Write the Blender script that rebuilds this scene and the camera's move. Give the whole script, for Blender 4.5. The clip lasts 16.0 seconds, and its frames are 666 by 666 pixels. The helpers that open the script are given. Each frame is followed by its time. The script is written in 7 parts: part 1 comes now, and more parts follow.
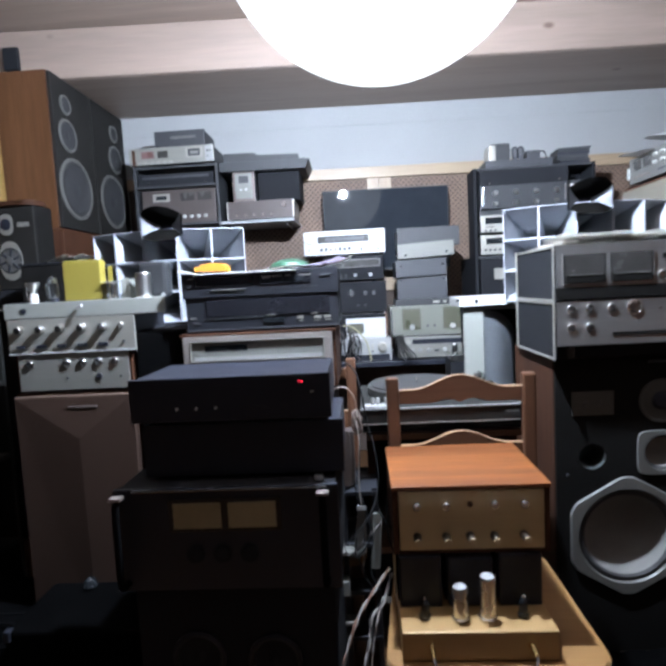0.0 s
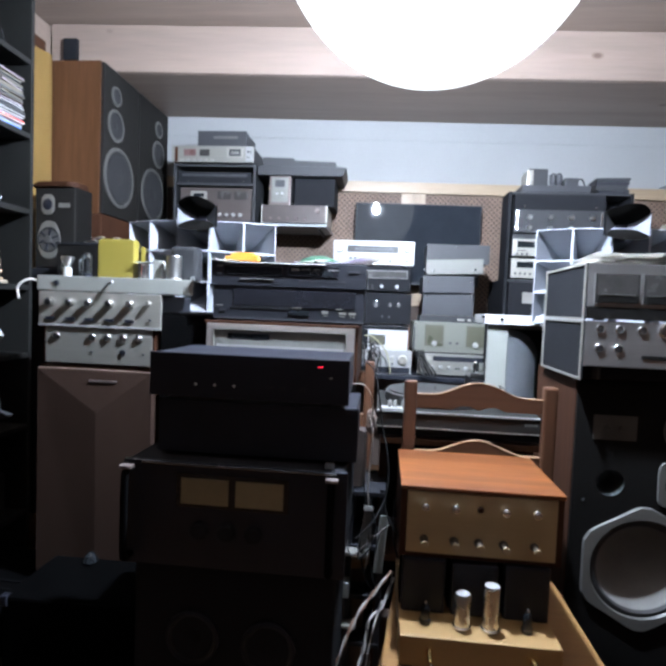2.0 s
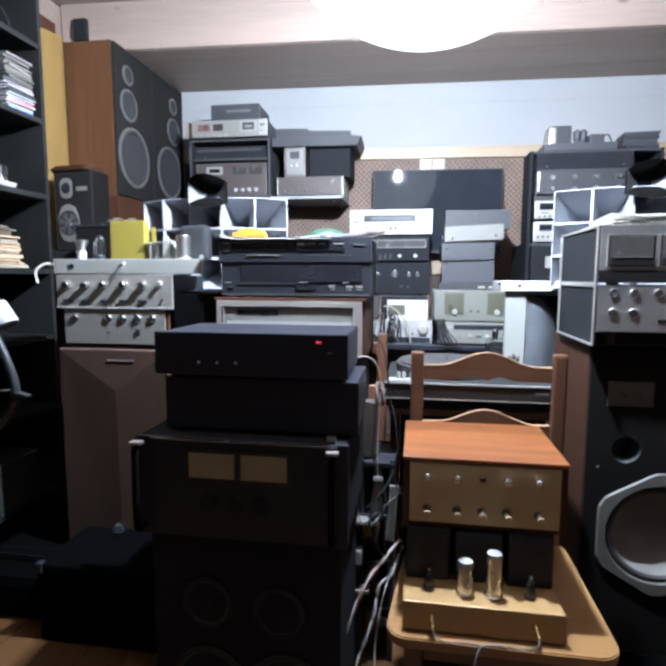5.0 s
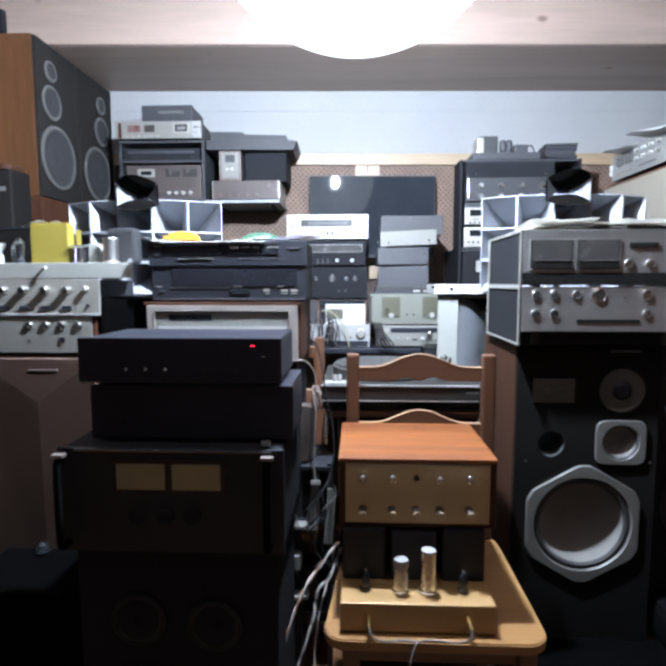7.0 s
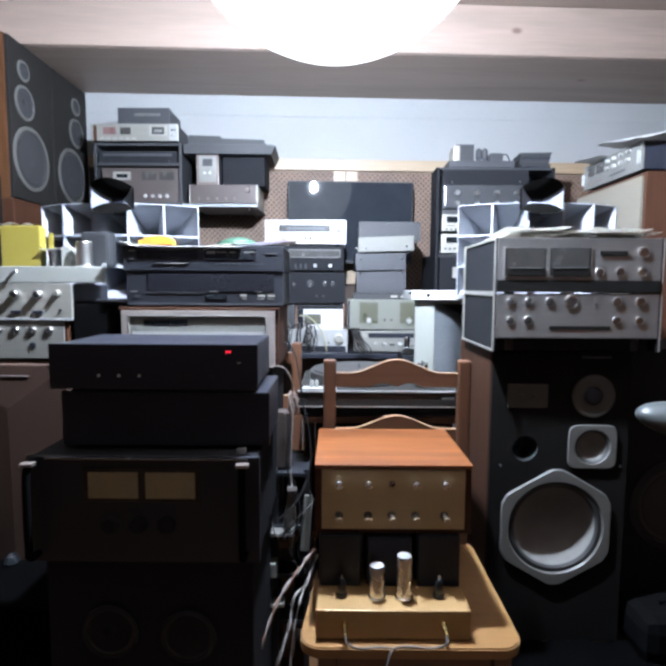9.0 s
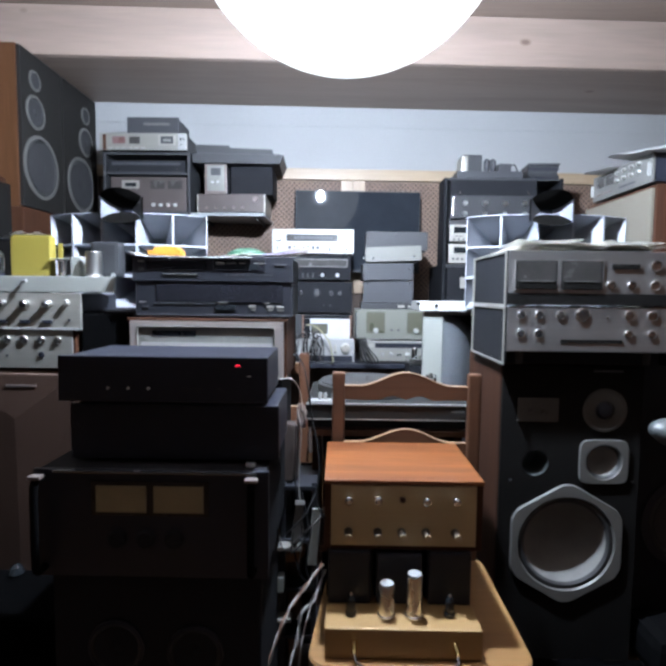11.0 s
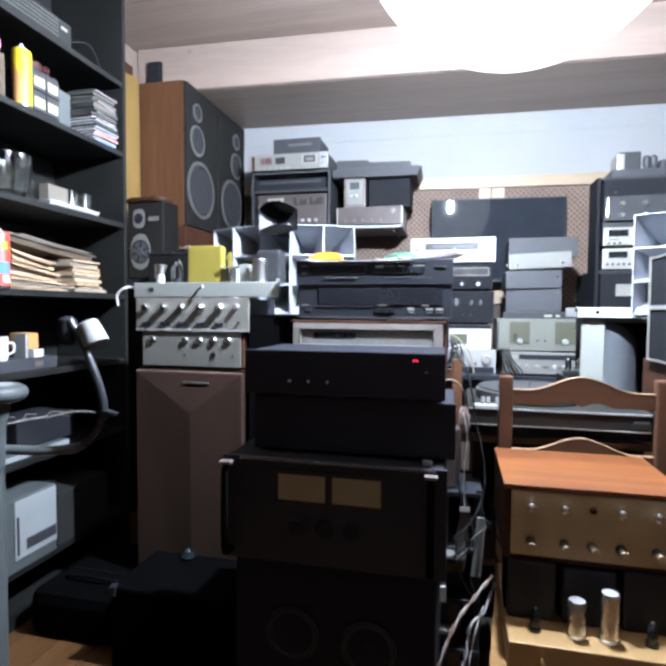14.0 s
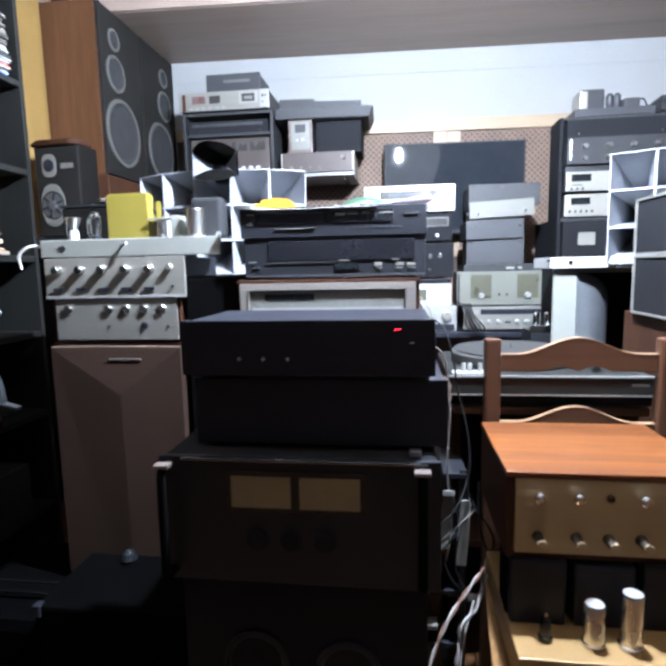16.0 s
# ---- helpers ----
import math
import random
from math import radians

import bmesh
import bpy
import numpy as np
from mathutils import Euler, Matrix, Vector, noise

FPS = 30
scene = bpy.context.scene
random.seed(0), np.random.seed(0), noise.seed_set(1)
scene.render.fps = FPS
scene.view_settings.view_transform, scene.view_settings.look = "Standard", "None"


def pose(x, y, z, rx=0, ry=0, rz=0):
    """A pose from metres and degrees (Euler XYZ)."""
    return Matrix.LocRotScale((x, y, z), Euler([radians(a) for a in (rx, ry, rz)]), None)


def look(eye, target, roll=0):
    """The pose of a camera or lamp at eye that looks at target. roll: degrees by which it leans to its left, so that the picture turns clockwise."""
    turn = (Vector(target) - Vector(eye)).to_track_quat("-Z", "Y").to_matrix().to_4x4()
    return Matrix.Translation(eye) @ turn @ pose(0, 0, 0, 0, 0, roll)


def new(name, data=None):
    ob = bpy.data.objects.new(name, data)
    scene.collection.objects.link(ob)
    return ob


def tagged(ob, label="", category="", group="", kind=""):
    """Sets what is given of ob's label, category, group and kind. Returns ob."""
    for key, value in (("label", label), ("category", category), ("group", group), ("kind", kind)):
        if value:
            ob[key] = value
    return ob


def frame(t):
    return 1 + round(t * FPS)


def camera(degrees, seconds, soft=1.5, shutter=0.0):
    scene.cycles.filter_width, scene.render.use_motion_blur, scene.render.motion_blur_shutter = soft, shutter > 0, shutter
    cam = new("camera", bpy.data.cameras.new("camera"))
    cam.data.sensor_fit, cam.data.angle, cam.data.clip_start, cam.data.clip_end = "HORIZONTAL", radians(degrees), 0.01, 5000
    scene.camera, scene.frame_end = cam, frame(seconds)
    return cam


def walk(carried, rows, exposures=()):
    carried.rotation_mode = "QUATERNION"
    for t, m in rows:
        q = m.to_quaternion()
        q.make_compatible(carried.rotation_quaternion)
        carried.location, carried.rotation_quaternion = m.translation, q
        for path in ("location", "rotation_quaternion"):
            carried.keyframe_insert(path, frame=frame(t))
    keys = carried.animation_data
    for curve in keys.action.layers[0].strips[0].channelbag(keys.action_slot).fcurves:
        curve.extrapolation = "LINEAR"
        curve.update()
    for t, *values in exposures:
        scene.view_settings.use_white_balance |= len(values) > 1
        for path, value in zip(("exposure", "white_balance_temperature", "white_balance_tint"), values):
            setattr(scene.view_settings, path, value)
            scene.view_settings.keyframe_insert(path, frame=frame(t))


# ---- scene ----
cam = camera(64.9, 16.0, soft=3.4, shutter=0.6)
METRES, EYE, TILT, LEAN, TURN = 0.9, 1.2, 0.0, 0.0, 3.3
ROWS = [
    (0.0, 0.0, 0.0, 0.0, -0.26, -4.98, 3.02),
    (0.5, -0.0316, 0.0118, -0.0579, 1.47, -5.85, 2.48),
    (1.0, -0.0524, 0.0002, -0.0532, 2.86, -7.72, -1.51),
    (1.5, -0.0437, -0.0079, -0.0534, 0.94, -6.43, -1.5),
    (2.0, -0.0111, -0.0035, -0.0747, 2.28, -2.89, -2.29),
    (2.5, 0.0402, 0.0245, -0.0863, 3.19, -3.03, -2.22),
    (3.0, 0.054, 0.0002, -0.0607, 4.47, -4.19, -1.42),
    (3.5, 0.091, -0.0068, -0.057, 4.83, -5.08, -0.75),
    (4.0, 0.0913, -0.0134, -0.0537, 5.47, -5.8, -0.34),
    (6.5, 0.0725, 0.0015, -0.0658, 3.18, -5.64, 0.3),
    (7.0, 0.0935, 0.0042, -0.0691, -0.78, -5.57, 0.08),
    (7.5, 0.0993, 0.0044, -0.0705, -1.65, -5.42, 0.07),
    (8.0, 0.1015, 0.0032, -0.0647, -2.68, -5.22, -0.03),
    (8.5, 0.103, 0.0031, -0.0639, -3.23, -5.11, -0.17),
    (9.0, 0.0982, 0.0042, -0.065, -3.1, -5.07, -0.27),
    (11.5, 0.0671, 0.014, -0.0275, -2.39, -3.04, -0.57),
    (12.0, 0.0325, 0.0056, -0.0083, -1.2, -0.76, -0.55),
    (12.5, -0.0384, 0.0222, -0.0141, 5.27, -1.26, -0.12),
    (13.0, -0.075, -0.0048, -0.0424, 8.42, -1.18, -0.08),
    (13.5, -0.0793, 0.0081, -0.0879, 9.58, -1.85, -0.26),
    (14.0, -0.0634, 0.0089, -0.104, 9.98, -2.46, -0.38),
    (14.5, -0.0557, 0.0087, -0.1075, 9.88, -3.15, -0.35),
    (15.0, -0.0729, 0.108, -0.0934, 7.32, -4.75, -0.63),
    (15.5, -0.103, 0.2834, -0.085, 3.96, -6.51, -0.28),
    (16.0, -0.1369, 0.2717, -0.104, 3.96, -7.16, 1.18),
]
ENDS = [(4.2, 0.0801, -0.0047, 1.1505, 8.97, -6.204, 0.2), (6.3, 0.0537, 0.006, 1.1381, 8.097, -5.797, -0.264), (9.2, 0.0848, 0.0107, 1.1387, 0.343, -5.129, 0.33), (11.3, 0.0688, 0.0186, 1.1639, 0.715, -3.783, 0.663)]
PATH = [(t, pose(0, 0, EYE, TILT, LEAN, TURN) @ pose(METRES * x, METRES * y, METRES * z, 90 + pitch, roll, yaw)) for t, x, y, z, yaw, pitch, roll in ROWS]
PATH += [(t, look((x, y, z), (x - math.sin(radians(yaw)) * math.cos(radians(pitch)), y + math.cos(radians(yaw)) * math.cos(radians(pitch)), z + math.sin(radians(pitch))), roll)) for t, x, y, z, yaw, pitch, roll in ENDS]
GAIN = [(0.0, 0.00), (0.5, -0.05), (0.8, 0.30), (1.0, 0.50), (1.5, 0.45), (2.0, 0.05), (3.0, 0.10), (4.0, 0.30), (6.5, 0.32), (9.0, 0.32), (11.5, -0.18), (12.0, -0.45), (12.5, -0.80), (13.0, -0.25), (13.5, 0.15), (14.0, 0.40), (14.5, 0.36), (15.0, 0.40), (16.0, 0.50)]
walk(cam, sorted(PATH, key=lambda row: row[0]), GAIN)

# ---- light ----
world = bpy.data.worlds.new("world")
scene.world = world
world.use_nodes = True
world.node_tree.nodes["Background"].inputs["Color"].default_value = (0.6, 0.7, 1.0, 1)
world.node_tree.nodes["Background"].inputs["Strength"].default_value = 0.01

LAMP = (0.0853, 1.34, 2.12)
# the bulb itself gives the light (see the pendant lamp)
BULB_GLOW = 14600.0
# glow and radius of the shell added to imitate glare
GLARE_GLOW, GLOBE_R = 0.75, 0.41


# ---- materials ----
def mat(name, col, rough=0.5, metal=0.0, var=0.2, scale=8.0, bump=0.15, bscale=150.0, emit=None, coat=0.0, spec=0.5, stretch=(1, 1, 1)):
    """A surface with two scales of variation in colour and roughness, and fine relief."""
    m = bpy.data.materials.new(name)
    m.use_nodes = True
    nt = m.node_tree
    b = nt.nodes["Principled BSDF"]
    link = nt.links.new
    tc = nt.nodes.new("ShaderNodeTexCoord")
    mp = nt.nodes.new("ShaderNodeMapping")
    mp.inputs["Scale"].default_value = stretch
    link(tc.outputs["Object"], mp.inputs["Vector"])
    big, fine = nt.nodes.new("ShaderNodeTexNoise"), nt.nodes.new("ShaderNodeTexNoise")
    big.inputs["Scale"].default_value, big.inputs["Detail"].default_value = scale, 5
    fine.inputs["Scale"].default_value, fine.inputs["Detail"].default_value = bscale, 3
    link(mp.outputs["Vector"], big.inputs["Vector"])
    link(mp.outputs["Vector"], fine.inputs["Vector"])
    ramp = nt.nodes.new("ShaderNodeValToRGB")
    lo, hi = [c * (1 - var) for c in col], [min(1, c * (1 + var)) for c in col]
    ramp.color_ramp.elements[0].position, ramp.color_ramp.elements[1].position = 0.3, 0.7
    ramp.color_ramp.elements[0].color, ramp.color_ramp.elements[1].color = (*lo, 1), (*hi, 1)
    add = nt.nodes.new("ShaderNodeMath")
    add.operation = "MULTIPLY_ADD"
    add.inputs[1].default_value, add.inputs[2].default_value = 0.3, 0.0
    link(fine.outputs["Fac"], add.inputs[0])
    mix = nt.nodes.new("ShaderNodeMath")
    mix.operation = "MULTIPLY_ADD"
    mix.inputs[1].default_value = 0.7
    link(big.outputs["Fac"], mix.inputs[0])
    link(add.outputs[0], mix.inputs[2])
    link(mix.outputs[0], ramp.inputs["Fac"])
    link(ramp.outputs["Color"], b.inputs["Base Color"])
    rr = nt.nodes.new("ShaderNodeMapRange")
    rr.inputs["To Min"].default_value, rr.inputs["To Max"].default_value = max(0.02, rough - 0.12), min(1, rough + 0.12)
    link(big.outputs["Fac"], rr.inputs["Value"])
    link(rr.outputs["Result"], b.inputs["Roughness"])
    bp = nt.nodes.new("ShaderNodeBump")
    bp.inputs["Strength"].default_value, bp.inputs["Distance"].default_value = bump, 0.002
    link(fine.outputs["Fac"], bp.inputs["Height"])
    link(bp.outputs["Normal"], b.inputs["Normal"])
    b.inputs["Metallic"].default_value = metal
    b.inputs["Coat Weight"].default_value = coat
    b.inputs["Specular IOR Level"].default_value = spec
    if emit:
        b.inputs["Emission Color"].default_value = (*emit[:3], 1)
        b.inputs["Emission Strength"].default_value = emit[3]
    return m


def wood(name, dark, light, axis="X", grain=14.0, rough=0.4, coat=0.15, knots=False):
    """Wood whose grain runs along the axis, with a shift of tone from piece to piece."""
    m = bpy.data.materials.new(name)
    m.use_nodes = True
    nt = m.node_tree
    b = nt.nodes["Principled BSDF"]
    link = nt.links.new
    tc, mp, info = nt.nodes.new("ShaderNodeTexCoord"), nt.nodes.new("ShaderNodeMapping"), nt.nodes.new("ShaderNodeObjectInfo")
    mp.inputs["Scale"].default_value = [0.07 if a == axis else 1.0 for a in "XYZ"]
    link(tc.outputs["Object"], mp.inputs["Vector"])
    comb = nt.nodes.new("ShaderNodeVectorMath")
    comb.operation = "ADD"
    sc = nt.nodes.new("ShaderNodeVectorMath")
    sc.operation = "SCALE"
    sc.inputs[0].default_value = (7, 5, 3)
    link(info.outputs["Random"], sc.inputs["Scale"])
    link(mp.outputs["Vector"], comb.inputs[0])
    link(sc.outputs["Vector"], comb.inputs[1])
    n1, n2 = nt.nodes.new("ShaderNodeTexNoise"), nt.nodes.new("ShaderNodeTexNoise")
    n1.inputs["Scale"].default_value, n1.inputs["Detail"].default_value, n1.inputs["Distortion"].default_value = grain, 4, 0.6
    n2.inputs["Scale"].default_value, n2.inputs["Detail"].default_value = grain * 9, 3
    for n in (n1, n2):
        link(comb.outputs["Vector"], n.inputs["Vector"])
    mx = nt.nodes.new("ShaderNodeMath")
    mx.operation = "MULTIPLY_ADD"
    mx.inputs[1].default_value = 0.35
    link(n2.outputs["Fac"], mx.inputs[0])
    m2 = nt.nodes.new("ShaderNodeMath")
    m2.operation = "MULTIPLY"
    m2.inputs[1].default_value = 0.65
    link(n1.outputs["Fac"], m2.inputs[0])
    link(m2.outputs[0], mx.inputs[2])
    ramp = nt.nodes.new("ShaderNodeValToRGB")
    ramp.color_ramp.elements[0].position, ramp.color_ramp.elements[1].position = 0.36, 0.64
    ramp.color_ramp.elements[0].color, ramp.color_ramp.elements[1].color = (*dark, 1), (*light, 1)
    link(mx.outputs[0], ramp.inputs["Fac"])
    out = ramp.outputs["Color"]
    if knots:
        vo = nt.nodes.new("ShaderNodeTexVoronoi")
        vo.inputs["Scale"].default_value = 2.3
        km = nt.nodes.new("ShaderNodeMapping")
        km.inputs["Scale"].default_value = [0.55 if a == axis else 1.0 for a in "XYZ"]
        link(tc.outputs["Object"], km.inputs["Vector"])
        link(km.outputs["Vector"], vo.inputs["Vector"])
        kr = nt.nodes.new("ShaderNodeValToRGB")
        kr.color_ramp.elements[0].position, kr.color_ramp.elements[1].position = 0.02, 0.05
        kr.color_ramp.elements[0].color, kr.color_ramp.elements[1].color = (0.35, 0.25, 0.18, 1), (1, 1, 1, 1)
        link(vo.outputs["Distance"], kr.inputs["Fac"])
        mul = nt.nodes.new("ShaderNodeMix")
        mul.data_type, mul.blend_type = "RGBA", "MULTIPLY"
        mul.inputs["Factor"].default_value = 0.8
        link(out, mul.inputs["A"])
        link(kr.outputs["Color"], mul.inputs["B"])
        out = mul.outputs["Result"]
    link(out, b.inputs["Base Color"])
    b.inputs["Roughness"].default_value, b.inputs["Coat Weight"].default_value, b.inputs["Coat Roughness"].default_value = rough, coat, 0.25
    bp = nt.nodes.new("ShaderNodeBump")
    bp.inputs["Strength"].default_value, bp.inputs["Distance"].default_value = 0.12, 0.002
    link(n2.outputs["Fac"], bp.inputs["Height"])
    link(bp.outputs["Normal"], b.inputs["Normal"])
    return m


def glass(name, col=(1, 1, 1), rough=0.03):
    m = bpy.data.materials.new(name)
    m.use_nodes = True
    b = m.node_tree.nodes["Principled BSDF"]
    b.inputs["Base Color"].default_value = (*col, 1)
    b.inputs["Transmission Weight"].default_value, b.inputs["Roughness"].default_value = 1.0, rough
    return m


WHITE_WALL = mat("wall_paint", (0.267, 0.265, 0.263), 0.85, var=0.06, scale=2.5, bump=0.25, bscale=60)
CEIL = wood("ceiling_pine", (0.188, 0.138, 0.11), (0.248, 0.184, 0.148), "X", 6, 0.55, 0.1, knots=True)
PINE = wood("pine", (0.234, 0.1638, 0.1014), (0.3276, 0.2418, 0.156), "X", 10, 0.5, 0.1)
PINE_V = wood("pine_upright", (0.234, 0.1638, 0.1014), (0.3276, 0.2418, 0.156), "Z", 10, 0.5, 0.1)
FLOOR_WOOD = wood("floor_wood", (0.0571, 0.0255, 0.0088), (0.0964, 0.0442, 0.0163), "Y", 9, 0.4, 0.2)
CHAIR_X = wood("chair_wood", (0.0811, 0.0328, 0.0159), (0.1176, 0.052, 0.0266), "X", 9, 0.45, 0.2)
CHAIR_Z = wood("chair_wood_upright", (0.0685, 0.0274, 0.0132), (0.0974, 0.0428, 0.022), "Z", 9, 0.45, 0.2)
SEAT_WOOD = wood("seat_wood", (0.18, 0.09, 0.03), (0.24, 0.132, 0.048), "X", 7, 0.38, 0.3)
CASE_WOOD = wood("case_wood", (0.085, 0.0215, 0.005), (0.225, 0.074, 0.0175), "X", 15, 0.42, 0.12)
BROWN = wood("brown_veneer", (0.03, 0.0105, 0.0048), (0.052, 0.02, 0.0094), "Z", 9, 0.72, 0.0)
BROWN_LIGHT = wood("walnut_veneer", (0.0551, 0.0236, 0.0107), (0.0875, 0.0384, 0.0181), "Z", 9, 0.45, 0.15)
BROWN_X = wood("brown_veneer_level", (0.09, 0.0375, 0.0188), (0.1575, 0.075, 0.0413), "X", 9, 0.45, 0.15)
for _m in (BROWN, BROWN_LIGHT):
    _m.node_tree.nodes["Principled BSDF"].inputs["Specular IOR Level"].default_value = 0.2
LATTICE = mat("lattice_brown", (0.15, 0.098, 0.07), 0.7, var=0.25, bump=0.2)
LATTICE_BACK = mat("lattice_backing", (0.055, 0.038, 0.03), 0.9)
BLACK = mat("black_metal", (0.0145, 0.0158, 0.0225), 0.42, spec=0.25, var=0.3, scale=5, bump=0.1, bscale=300)
# black metal lifted in colour to stand for haze
BLACK_HAZED = mat("dull_black_metal", (0.0135, 0.0145, 0.0185), 0.5, spec=0.3, var=0.3, scale=5, bump=0.1, bscale=300)
BEZEL = mat("bronze_bezel", (0.13, 0.105, 0.095), 0.45, 0.4, var=0.12, scale=9, bump=0.1)
BLACK_GLOSS = mat("black_acrylic", (0.012, 0.012, 0.015), 0.14, var=0.3, bump=0.03)
BLACK_MATT = mat("black_matt", (0.0119, 0.0123, 0.0144), 0.8, var=0.3, scale=4, bump=0.2, spec=0.12)
# lighter, bluer black that carries the haze in its base colour
HAZE_BLACK = mat("haze_black", (0.0177, 0.0185, 0.0206), 0.6, var=0.3, scale=6, bump=0.15)
GREYBOX = mat("dark_grey_metal", (0.027, 0.028, 0.032), 0.55, var=0.2, bump=0.1)
SILVER = mat("brushed_silver", (0.527, 0.527, 0.51), 0.38, 0.75, var=0.08, scale=10, bump=0.12, bscale=220, stretch=(0.03, 1, 1))
SILVER_LIGHT = mat("pale_aluminium", (0.3, 0.3, 0.293), 0.45, 0.25, var=0.06, bump=0.06, stretch=(0.05, 1, 1))
SILVER_DULL = mat("aged_aluminium", (0.33, 0.317, 0.28), 0.45, 0.6, var=0.12, scale=9, bump=0.15, bscale=200, stretch=(0.04, 1, 1))
# darker copy of the aluminium above; also serves other dim metal fronts
SILVER_DIM = mat("dimmed_aluminium", (0.25, 0.243, 0.218), 0.45, 0.55, var=0.12, scale=9, bump=0.15, bscale=200, stretch=(0.04, 1, 1))
FILM = mat("crumpled_film", (0.2, 0.155, 0.135), 0.4, var=0.25, scale=30, bump=0.4)
EDGE_METAL = mat("dark_chrome_edge", (0.2, 0.2, 0.21), 0.25, 1.0, var=0.2, scale=20, bump=0.03)
SILVER_DARK = mat("tarnished_aluminium", (0.42, 0.41, 0.395), 0.46, 1.0, var=0.14, scale=9, bump=0.15, bscale=200, stretch=(0.04, 1, 1))
GOLDISH = mat("champagne_face", (0.39, 0.3, 0.17), 0.5, 0.35, var=0.1, scale=9, bump=0.12, bscale=200, stretch=(0.04, 1, 1))
KNOB_GOLD = mat("dark_gold", (0.025, 0.017, 0.009), 0.5, var=0.1)
GOLDISH_PALE = mat("pale_gold", (0.36, 0.28, 0.165), 0.5, var=0.1)
GREENISH = mat("pale_green_metal", (0.145, 0.147, 0.124), 0.5, 0.2, var=0.07, bump=0.08)
GREEN_WINDOW = mat("olive_dial", (0.075, 0.075, 0.052), 0.3, var=0.1)
CREAM = mat("cream_chassis", (0.275, 0.168, 0.066), 0.45, 0.2, var=0.1, bump=0.1)
CHASSIS = mat("grey_chassis", (0.2838, 0.2904, 0.264), 0.5, 0.3, var=0.1, scale=6, bump=0.12)
CHROME = mat("chrome", (0.72, 0.72, 0.71), 0.2, 1.0, var=0.06, bump=0.03)
ALU = mat("spun_aluminium", (0.6, 0.59, 0.57), 0.27, 1.0, var=0.05, scale=6, bump=0.04)
SATIN = mat("satin_metal", (0.5, 0.5, 0.48), 0.32, 1.0, var=0.08, scale=12, bump=0.06)
TUNER_BEZEL = mat("champagne_bezel", (0.3, 0.265, 0.245), 0.42, 0.45, var=0.08, scale=9, bump=0.08)
KNOB_PALE = mat("pale_knob_metal", (0.5, 0.5, 0.48), 0.28, 0.45, var=0.05)
CREAM_PALE = mat("cream_faceplate", (0.112, 0.109, 0.094), 0.5, 0.1, var=0.07, bump=0.08)
BRASS = mat("brass", (0.75, 0.52, 0.2), 0.22, 1.0, var=0.1)
BROWN_METAL = mat("brown_grey_metal", (0.062, 0.049, 0.045), 0.5, 0.3, var=0.2, bump=0.1)
OLIVE_GREY = mat("olive_grey_metal", (0.0358, 0.0358, 0.0312), 0.55, var=0.25, bump=0.15)
OLIVE_DIM = mat("dark_olive_card", (0.016, 0.016, 0.0145), 0.8, var=0.25, bump=0.2, spec=0.2)
SCREEN = mat("screen_glass", (0.018, 0.021, 0.026), -0.09, var=0.15, bump=0.0)
ORNAMENT = mat("dark_red_ornament", (0.03, 0.006, 0.006), 0.5, var=0.4, scale=30, bump=0.4)
ORANGE_CARD = mat("orange_card", (0.42, 0.19, 0.06), 0.8, var=0.15)
BOOKCASE = mat("black_laminate", (0.0077, 0.0077, 0.007), 0.6, spec=0.25, var=0.3, scale=6, bump=0.15)
GREEN_PLASTIC = mat("green_plastic", (0.018, 0.055, 0.032), 0.4, var=0.2)
GLASS_DARK = mat("dark_display", (0.012, 0.014, 0.016), 0.08, var=0.2, bump=0.0)
METER = mat("meter_face", (0.22, 0.18, 0.10), 0.35, var=0.12, scale=14, bump=0.02)
METER_RED = mat("reddish_meter", (0.13, 0.07, 0.065), 0.3, var=0.2)
METER_DIM = mat("meter_dark", (0.036, 0.034, 0.032), 0.25, var=0.3, scale=14, bump=0.02)
SMOKED = mat("smoked_window", (0.17, 0.17, 0.155), 0.3, var=0.3, scale=5, bump=0.03)
PAINT_GREY = mat("horn_paint", (0.2788, 0.29, 0.3123), 0.6, var=0.12, scale=7, bump=0.2, bscale=90)
PAINT_BLUE = mat("bass_horn_paint", (0.20, 0.213, 0.232), 0.6, var=0.15, scale=5, bump=0.2, bscale=80)
CONE = mat("paper_cone", (0.14, 0.135, 0.125), 0.85, var=0.15, scale=16, bump=0.35, bscale=240)
CONE_DARK = mat("dark_cone", (0.018, 0.018, 0.0192), 0.75, var=0.25, scale=16, bump=0.3, bscale=240)
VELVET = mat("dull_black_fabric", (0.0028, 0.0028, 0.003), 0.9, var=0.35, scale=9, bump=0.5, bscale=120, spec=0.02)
ARM = mat("arm_enamel", (0.02, 0.022, 0.024), 0.3, var=0.2, bump=0.05)
BLACK_VINYL = mat("black_vinyl", (0.0068, 0.0063, 0.0058), 0.85, spec=0.08, var=0.35, scale=5, bump=0.2)
TABLE_GREY = mat("turntable_grey", (0.013, 0.0118, 0.0105), 0.5, var=0.2, bump=0.1)
# pale wood that paints the lamp's highlight on the chair rails
LIT_EDGE = wood("lit_edge_wood", (0.27, 0.165, 0.095), (0.36, 0.24, 0.15), "X", 12, 0.45, 0.2)
BAFFLE = mat("aged_baffle", (0.0115, 0.0105, 0.0095), 0.7, spec=0.18, var=0.3, scale=5, bump=0.2)
RUBBER = mat("rubber", (0.02, 0.02, 0.02), 0.65, var=0.2)
RING = mat("driver_ring", (0.11, 0.1073, 0.099), 0.5, 0.35, var=0.12)
